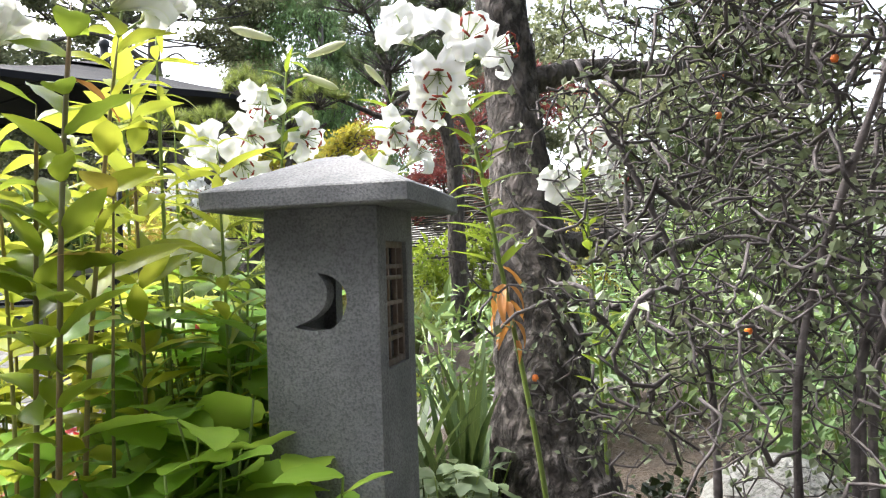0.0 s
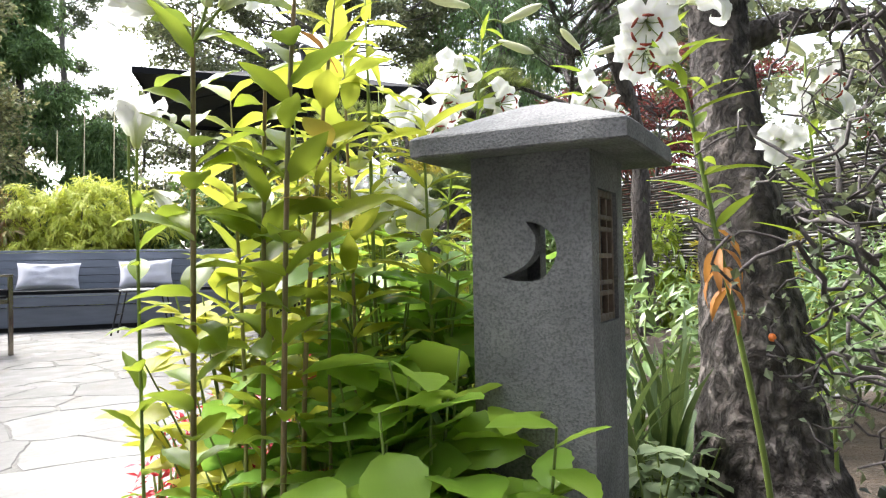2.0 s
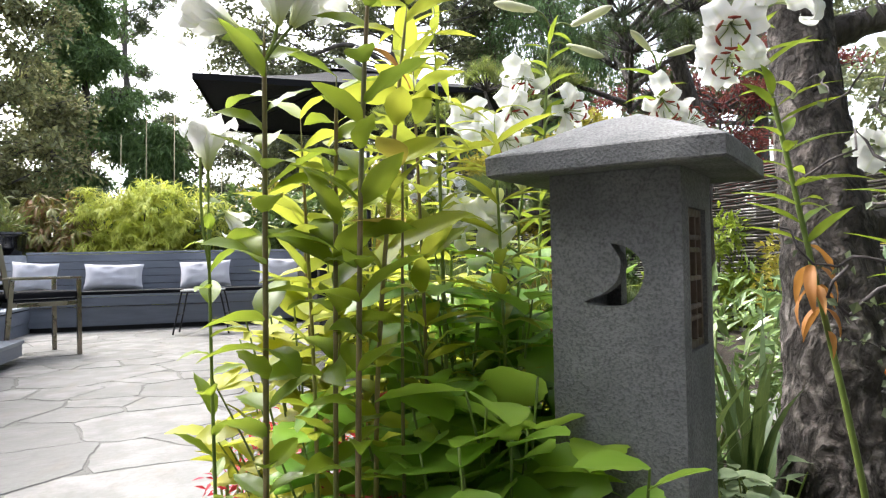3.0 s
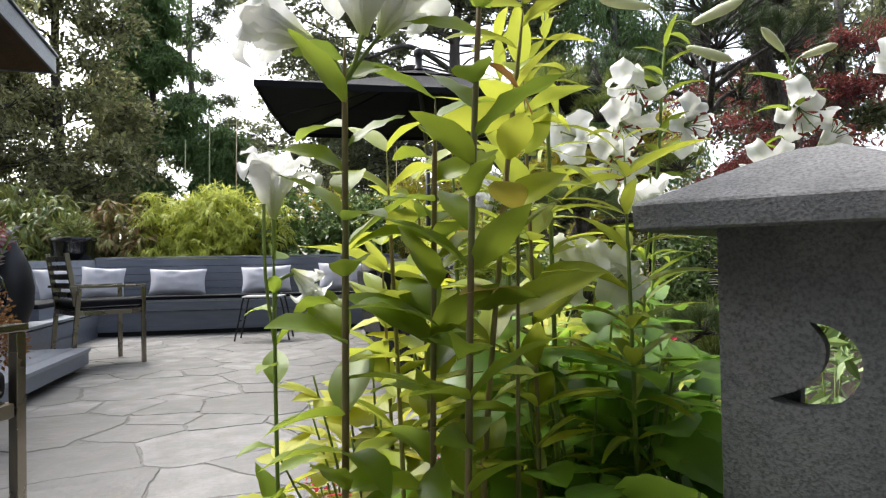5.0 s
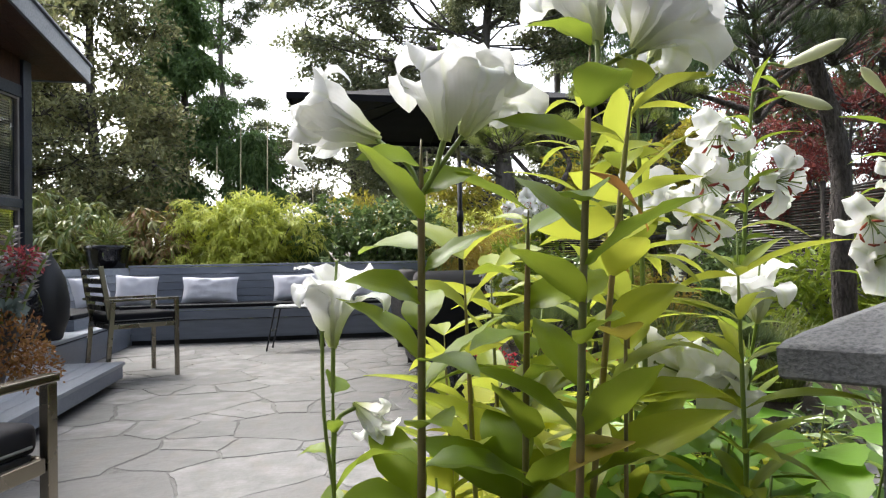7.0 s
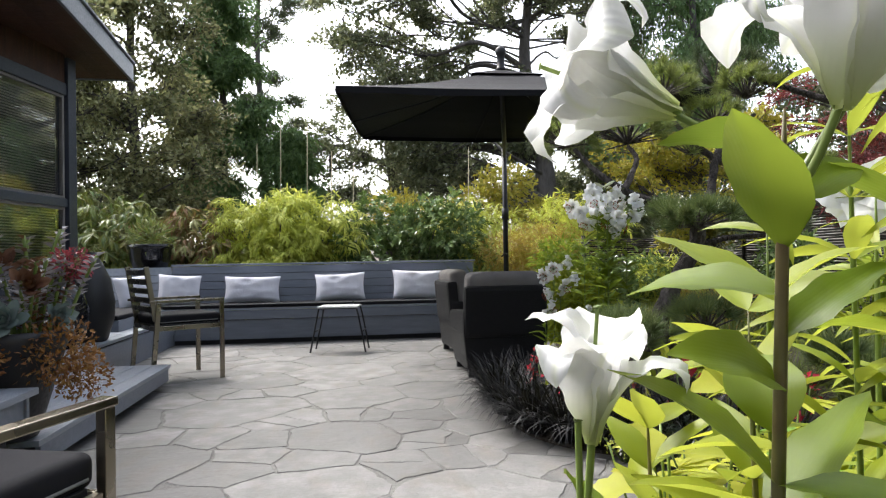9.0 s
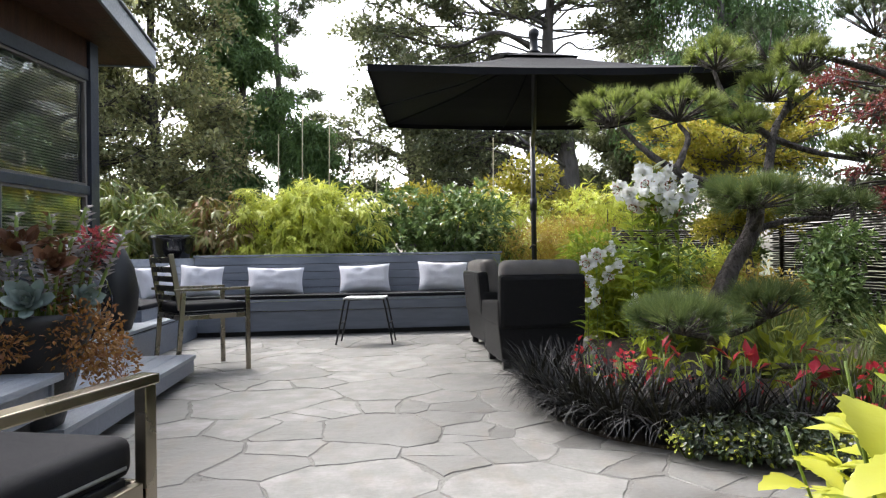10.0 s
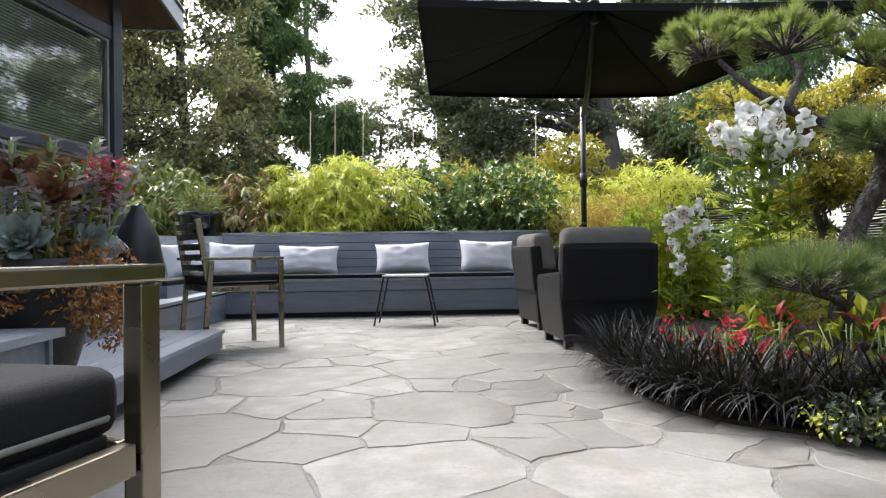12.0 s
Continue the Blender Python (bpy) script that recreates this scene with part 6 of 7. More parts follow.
lily([(0.735, -0.5, 0.06), (0.735, -0.52, 0.6), (0.76, -0.55, 1.0), (0.79, -0.57, 1.3)], 0.006, SUNLITW, 32, 0.45, 1.32, "sunlit lily with yellow-green leaves",
     [((0.8, -0.56, 1.36), (0.1, 0.2, 0.95), 0, 0.95, 1), ((0.84, -0.52, 1.35), (0.6, 0.1, 0.75), 30, 0.95, 0)])
for x, y, z, n, lab in ((0.93, -0.32, 1.4, 52, "tall lily densely set with narrow yellow-green leaves"), (1.02, -0.1, 1.25, 46, "narrow-leaved lily behind the tall ones"), (0.8, -0.2, 1.18, 42, "narrow-leaved yellow-green lily stem")):
    lily([(x, y, 0.06), (x - 0.01, y - 0.01, z * 0.5), (x - 0.03, y - 0.04, z)], 0.0065, NARROW, n, 0.45, z - 0.01, lab, green=True, rise=0.35, taper=0.8,
         flowers=[((x - 0.04, y - 0.05, z + 0.04), (-0.35, -0.3, 0.9), 0, 0.9, 0)] if z > 1.3 else [])
for x, y, z, me, n in ((0.63, -0.45, 1.12, SUNLITW, 26), (0.84, -0.42, 1.25, SUNLITW, 34), (0.7, -0.3, 1.1, SUNLITW, 30), (0.86, -0.24, 1.35, NARROW, 54), (1.0, -0.42, 1.15, NARROW, 46), (0.66, -0.15, 1.0, SUNLITW, 28)):
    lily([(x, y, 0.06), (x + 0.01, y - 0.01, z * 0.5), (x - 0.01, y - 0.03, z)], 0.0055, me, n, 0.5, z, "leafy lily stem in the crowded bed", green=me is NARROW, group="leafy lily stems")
# the white cluster behind the lantern
lily([(1.3, 0.05, 0.06), (1.3, 0.04, 0.7), (1.33, 0.02, 1.3), (1.345, 0.01, 1.5)], 0.0065, GREENN, 46, 0.45, 1.48, "tall lily with white recurved flowers and long buds",
     [((1.29, 0.05, 1.42), (-0.55, -0.75, -0.15), 0, 1.0, 2), ((1.24, 0.06, 1.3), (-0.6, -0.7, -0.2), 20, 1.0, 2), ((1.17, 0.08, 1.25), (-0.8, -0.5, 0.0), 40, 1.0, 0), ((1.36, 0.03, 1.28), (0.2, -0.9, -0.1), 10, 0.95, 2), ((1.2, 0.02, 1.2), (-0.5, -0.8, 0.1), 10, 0.9, 2)],
     [((1.3, 0.0, 1.54), (-0.95, 0.3, 0.2), 1.1), ((1.39, -0.02, 1.5), (0.8, -0.5, 0.35), 1.1), ((1.38, -0.01, 1.45), (0.75, -0.4, -0.35), 1.0)], green=True)
lily([(1.66, 0.02, 0.06), (1.67, 0.03, 0.7), (1.7, 0.05, 1.3), (1.71, 0.05, 1.42)], 0.0065, GREENN, 44, 0.4, 1.4, "tall lily with white flowers facing the lantern",
     [((1.7, 0.04, 1.35), (-0.3, -0.9, -0.1), 0, 1.05, 2), ((1.64, 0.05, 1.2), (-0.7, -0.6, 0.0), 0, 0.95, 2), ((1.76, 0.04, 1.22), (0.5, -0.8, 0.0), 25, 0.95, 2), ((1.66, 0.06, 1.1), (-0.5, -0.8, 0.1), 25, 0.9, 0)],
     [((1.68, 0.04, 1.47), (-0.8, -0.3, 0.4), 0.95), ((1.73, 0.04, 1.46), (0.9, -0.1, 0.3), 0.95)], green=True)
lily([(1.08, -0.3, 0.06), (1.09, -0.3, 0.6), (1.1, -0.31, 1.0)], 0.005, GREENN, 34, 0.35, 0.98, "shorter lily with white trumpets beside the lantern",
     [((1.1, -0.33, 1.02), (-0.2, -0.3, 0.9), 0, 0.95, 1), ((1.06, -0.36, 0.96), (-0.8, -0.5, -0.3), 0, 0.9, 0), ((1.0, -0.3, 0.94), (-0.8, -0.4, 0.3), 0, 0.85, 1)], green=True)
lily([(1.66, -0.68, 0.06), (1.645, -0.66, 0.4), (1.62, -0.575, 0.85), (1.585, -0.52, 1.2), (1.56, -0.49, 1.36)], 0.0085, GREENN, 44, 0.72, 1.34, "leaning lily with dry brown lower leaves and white flowers",
     [((1.5, -0.5, 1.36), (-0.75, -0.6, -0.1), 0, 1.05, 2), ((1.54, -0.54, 1.4), (-0.2, -0.95, 0.05), 20, 1.05, 2), ((1.46, -0.45, 1.43), (-0.7, -0.5, 0.3), 0, 1.05, 0), ((1.6, -0.52, 1.4), (0.55, -0.75, -0.05), 35, 1.0, 2), ((1.52, -0.47, 1.3), (-0.5, -0.8, -0.3), 0, 0.9, 2)],
     dry=(0.7, 0.88), green=True)
lily([(2.05, -0.5, 0.06), (2.03, -0.5, 0.6), (2.0, -0.48, 1.26)], 0.007, GREENN, 40, 0.45, 1.24, "lily with white flowers beside the old trunk",
     [((1.97, -0.5, 1.26), (-0.6, -0.75, 0.0), 0, 1.0, 2), ((2.03, -0.5, 1.15), (0.2, -0.95, -0.1), 0, 0.95, 2), ((1.95, -0.46, 1.12), (-0.8, -0.4, -0.1), 0, 0.9, 0)], [((2.0, -0.48, 1.33), (-0.9, -0.2, 0.2), 1.0)], green=True)
lily([(1.12, -0.02, 0.06), (1.12, -0.02, 0.5), (1.13, -0.04, 0.95)], 0.005, NARROW, 40, 0.3, 0.95, "narrow-leaved lily among the golden shrubs", green=True, rise=0.35)
# the white lilies across the patio
for i in range(7):
    x, y = 2.04 + 0.09 * math.cos(i * 2.4) + 0.03 * i, 3.82 + 0.12 * math.sin(i * 2.4)
    z = 1.62 - 0.05 * (i % 3)
    fl = []
    for k in range(4):
        a = 1.57 * k + i
        fl.append(((x + 0.05 * math.cos(a), y + 0.05 * math.sin(a), z - 0.05 * k), (math.cos(a) * 0.8, math.sin(a) * 0.5 - 0.45, 0.12 - 0.15 * k), 20 * k, 1.0, 2 if k % 2 else 0))
    lily([(x, y + 0.03, 0.1), (x, y, z * 0.5), (x, y, z)], 0.006, GREENN, 64, 0.3, z - 0.12, "white lilies in full flower behind the black grass", fl, [((x, y, z + 0.03), (math.cos(i), math.sin(i), 0.5), 0.9)] if i % 3 == 0 else (), green=True, scale=(1.15, 1.55), group="white lilies across the patio")
for i, (x, y, z) in enumerate(((1.95, 4.5, 1.06), (2.02, 4.55, 0.92), (1.86, 4.45, 0.72), (2.12, 4.3, 0.7))):
    fl = [((x, y, z), (-0.5 + 0.5 * i, -0.8, 0.1), 0, 1.0, 2), ((x + 0.06, y, z + 0.03), (0.7, -0.6, 0.2), 0, 1.0, 0), ((x - 0.05, y, z - 0.06), (-0.8, -0.5, 0.0), 0, 1.0, 2)][:3 if i < 2 else 1]
    lily([(x, y, 0.1), (x, y, z * 0.5), (x, y, z)], 0.005, GREENN, 26, 0.25, z - 0.06, "slender lily with a few white flowers near the armchair", fl, green=True, group="white lilies across the patio")


# ---- leafy plants round the lantern ----
def leaf_plant(name, base, height, stems, per, meshes, material_stem, label, r=0.14, scale=(0.8, 1.2), rise=0.2, droop=0.0, zlow=0.35, cat="plant"):
    """Several stems, each with single leaves in pairs."""
    t = thing(name, pose(*base), label, cat)
    for s in range(stems):
        a = rng.uniform(0, 2 * math.pi)
        top = np.array((math.cos(a) * r * rng.uniform(0.3, 1.2), math.sin(a) * r * rng.uniform(0.3, 1.2), height * rng.uniform(0.75, 1.05)))
        line = curve_points([(0.02 * math.cos(a), 0.02 * math.sin(a), -0.03), top * (0.45, 0.45, 0.55), top], 8)
        raw("stem", tube(line, np.linspace(0.0042, 0.002, len(line)), 6), M[material_stem], t)
        for k in range(per):
            q = line[int((zlow + (1 - zlow) * k / max(1, per - 1)) * (len(line) - 1))]
            b = rng.uniform(0, 2 * math.pi)
            ob = put("leaf", meshes[int(rng.integers(0, len(meshes)))], t, aim(q, (math.cos(b), math.sin(b), rise + rng.normal() * 0.25)) @ pose(0, 0, 0, rng.normal() * 15, droop, 0))
            sc = rng.uniform(*scale)
            ob.scale = (sc, sc, sc)
    return t


def toothed(length, width, seg=10, droop=0.4, teeth=0.06):
    """A broad pointed leaf with a toothed edge."""
    v, f = leaf(length, width, seg, droop, 0.2, 0.42, 0.015, 0.72, 0.12)
    v = v.copy()
    for i in range(seg + 1):
        s = 1 + (teeth if i % 2 else -teeth)
        v[i * 5, 1] *= s
        v[i * 5 + 4, 1] *= s
    return v, f


def lobed(size, lobes=5, droop=0.3):
    """A palmate leaf: pointed lobes round one centre, the stalk behind at -X."""
    pieces = []
    for k in range(lobes):
        a = radians(-68 + 136 * k / (lobes - 1))
        L = size * (1 - 0.3 * abs(k - (lobes - 1) / 2) / ((lobes - 1) / 2))
        v, f = leaf(L, L * 0.32, 6, droop, 0.25, 0.45, 0.02, 1.0, 0.35)
        c, s = math.cos(a), math.sin(a)
        pieces.append((np.stack([v[:, 0] * c - v[:, 1] * s, v[:, 0] * s + v[:, 1] * c, v[:, 2] + 0.0004 * k], 1), f))
    return merged(pieces)


BROAD = [mesh_of("leaf", *toothed(0.13, 0.085, 10, d), M["broad_leaf"]) for d in (0.3, 0.6, 0.9)]
BROADB = [mesh_of("leaf", *toothed(0.15, 0.11, 12, d, 0.03), M["hydrangea_leaf"]) for d in (0.25, 0.55)]
BROADL = [mesh_of("leaf", *toothed(0.1, 0.065, 10, d), M["hydrangea_leaf"]) for d in (0.3, 0.6)]
GOLD = [mesh_of("leaf", *toothed(0.11, 0.06, 10, d, 0.12), M["gold_leaf"]) for d in (0.3, 0.7)] + [mesh_of("leaf", *lobed(0.11, 5), M["gold_leaf"])]
GOLDBIG = [mesh_of("leaf", *lobed(0.16, 7), M["gold_leaf"]), mesh_of("leaf", *lobed(0.14, 5), M["gold_leaf"])]
for x, y, h, lab in ((0.82, -0.46, 0.66, "dark green broad-leaved plant beside the lantern base"), (0.92, -0.36, 0.78, "dark green toothed-leaf plant among the lilies"), (0.78, -0.6, 0.46, "low broad-leaved plant below the lilies"), (1.02, -0.25, 0.78, "broad-leaved plant behind the lantern"), (0.9, -0.62, 0.5, "broad leaves crowding the lantern foot"), (0.7, -0.4, 0.5, "broad green leaves under tall lilies"), (1.15, -0.1, 0.7, "dark broad leaves behind the lantern"), (1.05, -0.15, 0.82, "dense dark green leaves behind the lantern"), (1.22, -0.28, 0.8, "dense broad leaves against the lantern"), (1.0, -0.38, 0.74, "dark leafy plant crowding the lantern"), (1.3, -0.1, 0.8, "tall broad-leaved plant behind the lantern"), (1.12, 0.08, 0.8, "dark green plant among white lilies")):
    leaf_plant("broad_leaf_plant", (x, y, 0.05), h, 7, 7, BROAD, "greenstem", lab, 0.14)
leaf_plant("broad_leaf_plant", (1.0, -0.86, 0.05), 0.56, 3, 5, BROADL, "greenstem", "bright green leaves in front of the lantern", 0.05, (0.85, 1.2), 0.3, 0, 0.8)
for x, y, h in ((0.84, -0.74, 0.54), (0.92, -0.8, 0.46), (0.86, -0.6, 0.64), (0.96, -0.66, 0.6), (0.78, -0.8, 0.44), (0.9, -0.7, 0.6)):
    leaf_plant("hydrangea", (x, y, 0.05), h, 5, 4, BROADB, "greenstem", "light green hydrangea leaves spreading before the lantern", 0.11, (0.75, 1.1), 0.15, 0, 0.7)
for x, y, h, lab in ((0.78, 0.0, 0.95, "golden-leaved shrub glowing behind the lilies"), (0.92, 0.15, 0.9, "golden-leaved shrub in the lily bed"), (0.66, -0.1, 0.75, "golden leaves between lily stems"), (1.12, 0.25, 0.8, "yellow-green shrub behind the lantern"), (0.62, 0.12, 0.5, "low golden shrub near the patio edge")):
    leaf_plant("golden_shrub", (x, y, 0.05), h, 9, 7, GOLD, "greenstem", lab, 0.2, zlow=0.3)
for x, y, h in ((1.42, 0.9, 0.5), (1.66, 0.8, 0.55), (1.32, 0.6, 0.44), (1.82, 0.9, 0.46), (1.12, 0.5, 0.4), (1.56, 0.5, 0.5)):
    leaf_plant("golden_maple", (x, y, 0.05), h, 5, 3, GOLDBIG, "greenstem", "golden full-moon maple with bright lobed leaves", 0.24, (0.85, 1.25), 0.1, 0, 0.6)
for x, y, h in ((0.57, 0.45, 0.36), (0.72, 0.28, 0.46), (0.5, 0.25, 0.34), (0.62, 0.2, 0.4), (0.85, 0.35, 0.4), (1.0, 0.0, 0.4)):
    low_plant("red_flowers", (x, y), 0.08, h, 150, small_leaf(0.036, 0.013, 0.3), "red_flower", "sprays of small red flowers near the patio", "flower", inner=0.6, out=1.0)
for x, y, h in ((0.67, 0.0, 0.46), (0.75, 0.1, 0.4), (0.84, -0.08, 0.58), (0.8, 0.3, 0.42), (0.72, -0.14, 0.44)):
    leaf_plant("crimson_plant", (x, y, 0.05), h, 5, 5, [mesh_of("leaf", *leaf(0.09, 0.04, 8, 0.6), M["red_leaf"])], "stem", "pink and crimson drooping leaves", 0.08)
for x, y in ((0.64, -0.02), (0.68, 0.14), (0.6, 0.28), (0.62, 0.42), (0.8, 0.55)):
    low_plant("orange_sedum", (x, y), 0.12, 0.26, 320, small_leaf(0.024, 0.012, 0.2), "sedum_orange", "low orange-leaved ground cover", "ground cover")
yel = leaf_plant("yellowing_leaf_stem", (0.76, -0.58, 0.05), 1.28, 1, 2, [mesh_of("leaf", *leaf(0.13, 0.045, 8, 0.3), M["orange_leaf"])], "stem", "thin stem with one yellowing leaf", 0.03, zlow=0.9)

# iris, ground cover, trunk
for x, y in ((1.72, -0.2), (1.84, -0.12), (1.95, -0.06), (1.66, -0.06)):
    t = thing("variegated_iris", pose(x, y, 0.05), "upright iris blades with cream edges", "iris", "iris clump")
    for k in range(11):
        a = rng.uniform(0, 2 * math.pi)
        v, f = blade(0.66 * rng.uniform(0.7, 1.15), 0.034, 0.28 + 0.3 * rng.random(), 6)
        raw("blade", (v, f), M["iris_leaf"], t, pose(0.03 * math.cos(a), 0.03 * math.sin(a), 0, 0, 0, math.degrees(a)))
VAR = [mesh_of("leaf", *toothed(0.07, 0.045, 8, d), M["variegated"]) for d in (0.3, 0.7)]
for x, y in ((1.55, -0.42), (1.66, -0.34), (1.76, -0.3), (1.5, -0.3), (1.62, -0.22)):
    leaf_plant("variegated_ground_cover", (x, y, 0.05), 0.3, 7, 5, VAR, "greenstem", "pale cream-edged ground cover leaves by the lantern", 0.09)
old = thing("old_pine", pose(0, 0, 0), "old leaning pine trunk with thick flaking bark", "pine tree")


def bark_trunk(ctrl, radii, sides=44, n=26):
    p = curve_points(ctrl, n)
    r = np.interp(np.linspace(0, 1, len(p)), np.linspace(0, 1, len(radii)), radii)
    v, f = tube(p, r, sides)
    out = []
    for i, q in enumerate(v):
        c = p[min(i // sides, len(p) - 1)]
        q = np.array(q)
        cell = noise.voronoi(Vector((q[0] * 15, q[1] * 15, q[2] * 8)))[0]
        plate = min(0.5, cell[1] - cell[0])
        out.append(c + (q - c) * (0.94 + 0.08 * plate + 0.09 * noise.noise(Vector(q * 7)) + 0.07 * noise.noise(Vector(q * 24))))
    return out, f


raw("trunk", bark_trunk([(1.98, -0.42, -0.05), (2.0, -0.32, 0.25), (2.05, -0.22, 0.8), (2.12, -0.08, 1.4), (2.12, 0.0, 2.2), (2.3, 0.1, 3.2), (2.5, 0.0, 4.4)], [0.32, 0.19, 0.13, 0.095, 0.09, 0.08, 0.06]), M["plate_bark"], old)
raw("branch", gnarled([(2.08, -0.2, 0.92), (2.4, -0.25, 0.96), (2.8, -0.2, 0.93), (3.4, -0.3, 1.05)], 0.05, 0.02, 12, 3), M["bark"], old)
raw("branch", gnarled([(2.12, -0.05, 1.48), (2.35, -0.15, 1.56), (2.8, -0.2, 1.62), (3.3, 0.0, 1.8)], 0.05, 0.02, 12, 4), M["bark"], old)
for c in ((2.9, -0.2, 1.2), (3.3, -0.2, 1.25), (3.4, 0.0, 1.9), (3.0, -0.4, 1.85), (2.6, 0.2, 3.3), (3.1, 0.3, 3.2)):
    needle_pad(old, c, (0.35, 0.35, 0.2), 1300, 0.14, "pine_dark", 18, False)
# The old pine's crown, out of view: spread thick overhead to shade the lantern.
g = np.random.default_rng(55)
for k in range(24):
    c = np.array((g.uniform(1.0, 3.4), g.uniform(-2.2, 0.3), g.uniform(2.5, 4.0)))
    raw("branch", gnarled([(2.3 + 0.05 * (k % 4), 0.1, 3.0 + 0.08 * k), (c + (2.3, 0.1, 3.5)) / 2 + (0, 0, 0.15), c], 0.03, 0.012, 7, k), M["bark"], old)
    needle_pad(old, c, (0.55, 0.55, 0.24), 2000, 0.17, "pine_dark", 26, False)


# ---- tangled shrub ----
def wire_shrub(name, centre, r, n, nleaf, label):
    g = np.random.default_rng(9)
    t = thing(name, pose(centre[0], centre[1], 0.03), label, "shrub")
    pieces, ends = [], []
    for k in range(7):
        a = g.uniform(0, 2 * math.pi)
        p = [np.zeros(3), np.array((0.1 * math.cos(a), 0.1 * math.sin(a), 0.3)), np.array((r[0] * 0.5 * math.cos(a) * 0.6, r[1] * 0.3 * math.sin(a), 0.75)), np.array((r[0] * 0.7 * math.cos(a + 0.4), r[1] * 0.7 * math.sin(a + 0.4), 1.2))]
        raw("branch", gnarled(p, 0.009, 0.004, 8, k), M["twig"], t)
    for k in range(n):
        d = unit(g.normal(size=3))
        p = d * np.array(r) * g.uniform(0.25, 0.95) + (0, 0, centre[2])
        w = unit(g.normal(size=3))
        pts = [p]
        for _ in range(int(g.integers(8, 15))):
            w = unit(w + g.normal(size=3) * 0.8)
            p = p + w * g.uniform(0.014, 0.034)
            pts.append(p)
        rad = g.choice((0.0018, 0.0027, 0.004), p=(0.45, 0.4, 0.15))
        pieces.append(tube(pts, np.linspace(rad, rad * 0.5, len(pts)), 5))
        ends += pts[1:]
    tagged(raw("twigwork", merged(pieces), M["twig"], t), kind="stuff")
    ends = np.array(ends)
    pick = ends[g.integers(0, len(ends), nleaf)]
    tagged(raw("leafage", spread(small_leaf(0.014, 0.01, 0.2), pick + g.normal(size=pick.shape) * 0.004, g.normal(size=pick.shape), g.normal(size=pick.shape), g.uniform(0.6, 1.4, nleaf)), M["corokia_leaf"], t, None, "", False), kind="stuff")
    for k in range(9):
        q = ends[int(g.integers(0, len(ends)))]
        raw("berry", lathe([(0.0005, -0.006), (0.004, -0.005), (0.0058, 0), (0.004, 0.005), (0.0005, 0.006)], 10), M["berry"], t, pose(*q))
    return t


wire_shrub("wire_netting_bush", (1.57, -1.27, 0.95), (0.42, 0.42, 0.68), 560, 6000, "tangled grey wire-netting bush with tiny leaves and orange berries")
boulder = thing("boulder", pose(2.15, -0.95, 0.03), "rounded grey boulder behind the tangled bush", "rock")
bm = bmesh.new()
bmesh.ops.create_icosphere(bm, subdivisions=4, radius=0.2)
for v in bm.verts:
    v.co *= 1 + 0.16 * noise.noise(v.co * 6) + 0.05 * noise.noise(v.co * 20)
    v.co.z = v.co.z * 1.1 + 0.17
part("stone", bm, M["rock"], boulder, "", None, True)
for x, y, s in ((1.75, -0.75, 0.5), (1.9, -0.85, 0.42)):
    bm = bmesh.new()
    bmesh.ops.create_icosphere(bm, subdivisions=3, radius=0.25)
    for v in bm.verts:
        v.co *= 1 + 0.2 * noise.noise(v.co * 5 + Vector((x, y, 0)))
        v.co.z = v.co.z * 0.4 + 0.05
        v.co *= s
    tagged(part("edging_stone", bm, M["rock"], None, "", pose(x, y, 0.05), True), "flat grey edging stone in the bed", "rock")
for x, y in ((2.7, -0.9), (3.2, -0.6), (3.6, 0.3), (2.9, 0.5), (3.4, -1.5), (2.6, -1.5), (4.3, -0.3), (4.4, 0.6), (2.4, 0.7), (3.2, 0.9), (3.9, 0.9), (5.2, 0.3), (5.2, -0.8), (4.6, -1.2), (3.8, -0.9), (5.3, -2.0), (4.3, -2.2), (3.5, -2.4)):
    low_plant("garden_shrub", (x, y), 0.36, 0.75 + 0.12 * (x - 2.4), 460, small_leaf(0.1, 0.03, 0.4), "choisya" if (x * 10) % 2 < 1 else "tree_conifer", "green leafy shrub behind the tangled bush", "shrub", inner=0.3)

for x, y in ((1.9, -0.68), (2.12, -0.82), (1.72, -0.95), (2.3, -0.62), (2.0, -1.15), (1.7, -1.3), (2.4, -1.1), (1.5, -0.9), (2.6, -0.7), (1.4, -0.62), (1.85, -1.5)):
    low_plant("ivy", (x, y), 0.2, 0.2, 460, IVY, "ivy", "dark ivy covering the soil below the bush", "ivy")

# ---- succulents by the deck ----
suc = vessel("tapered_planter", [(0.13, 0), (0.15, 0.01), (0.27, 0.42), (0.3, 0.46), (0.3, 0.5), (0.27, 0.5), (0.26, 0.46), (0.01, 0.45)], pose(-1.58, 3.05, 0.216), M["matt_pot"], "tapered black planter overflowing with succulents", "planter")


def rosette(name, parent, p, way, r, n, material, width=0.45, label=""):
    ob = new(name)
    ob.parent = parent
    ob.matrix_basis = zpose(p, way, 0)
    v, f = leaf(r, r * width, 5, -0.7, 0.35, 0.62, 0, 0.8, 0.3)
    v2 = np.vstack([v, v - (0, 0, 0.006)])
    k = len(v)
    f2 = list(f) + [tuple(i + k for i in q)[::-1] for q in f]
    me = mesh_of("fleshy_leaf", v2, f2, M[material])
    for k in range(n):
        s = k / n
        m = Matrix.Rotation(radians(137.5 * k), 4, "Z") @ Matrix.Rotation(-radians(8 + 70 * s), 4, "Y") @ Matrix.Scale(1 - 0.62 * s, 4)
        put("fleshy_leaf", me, ob, m)
    return ob


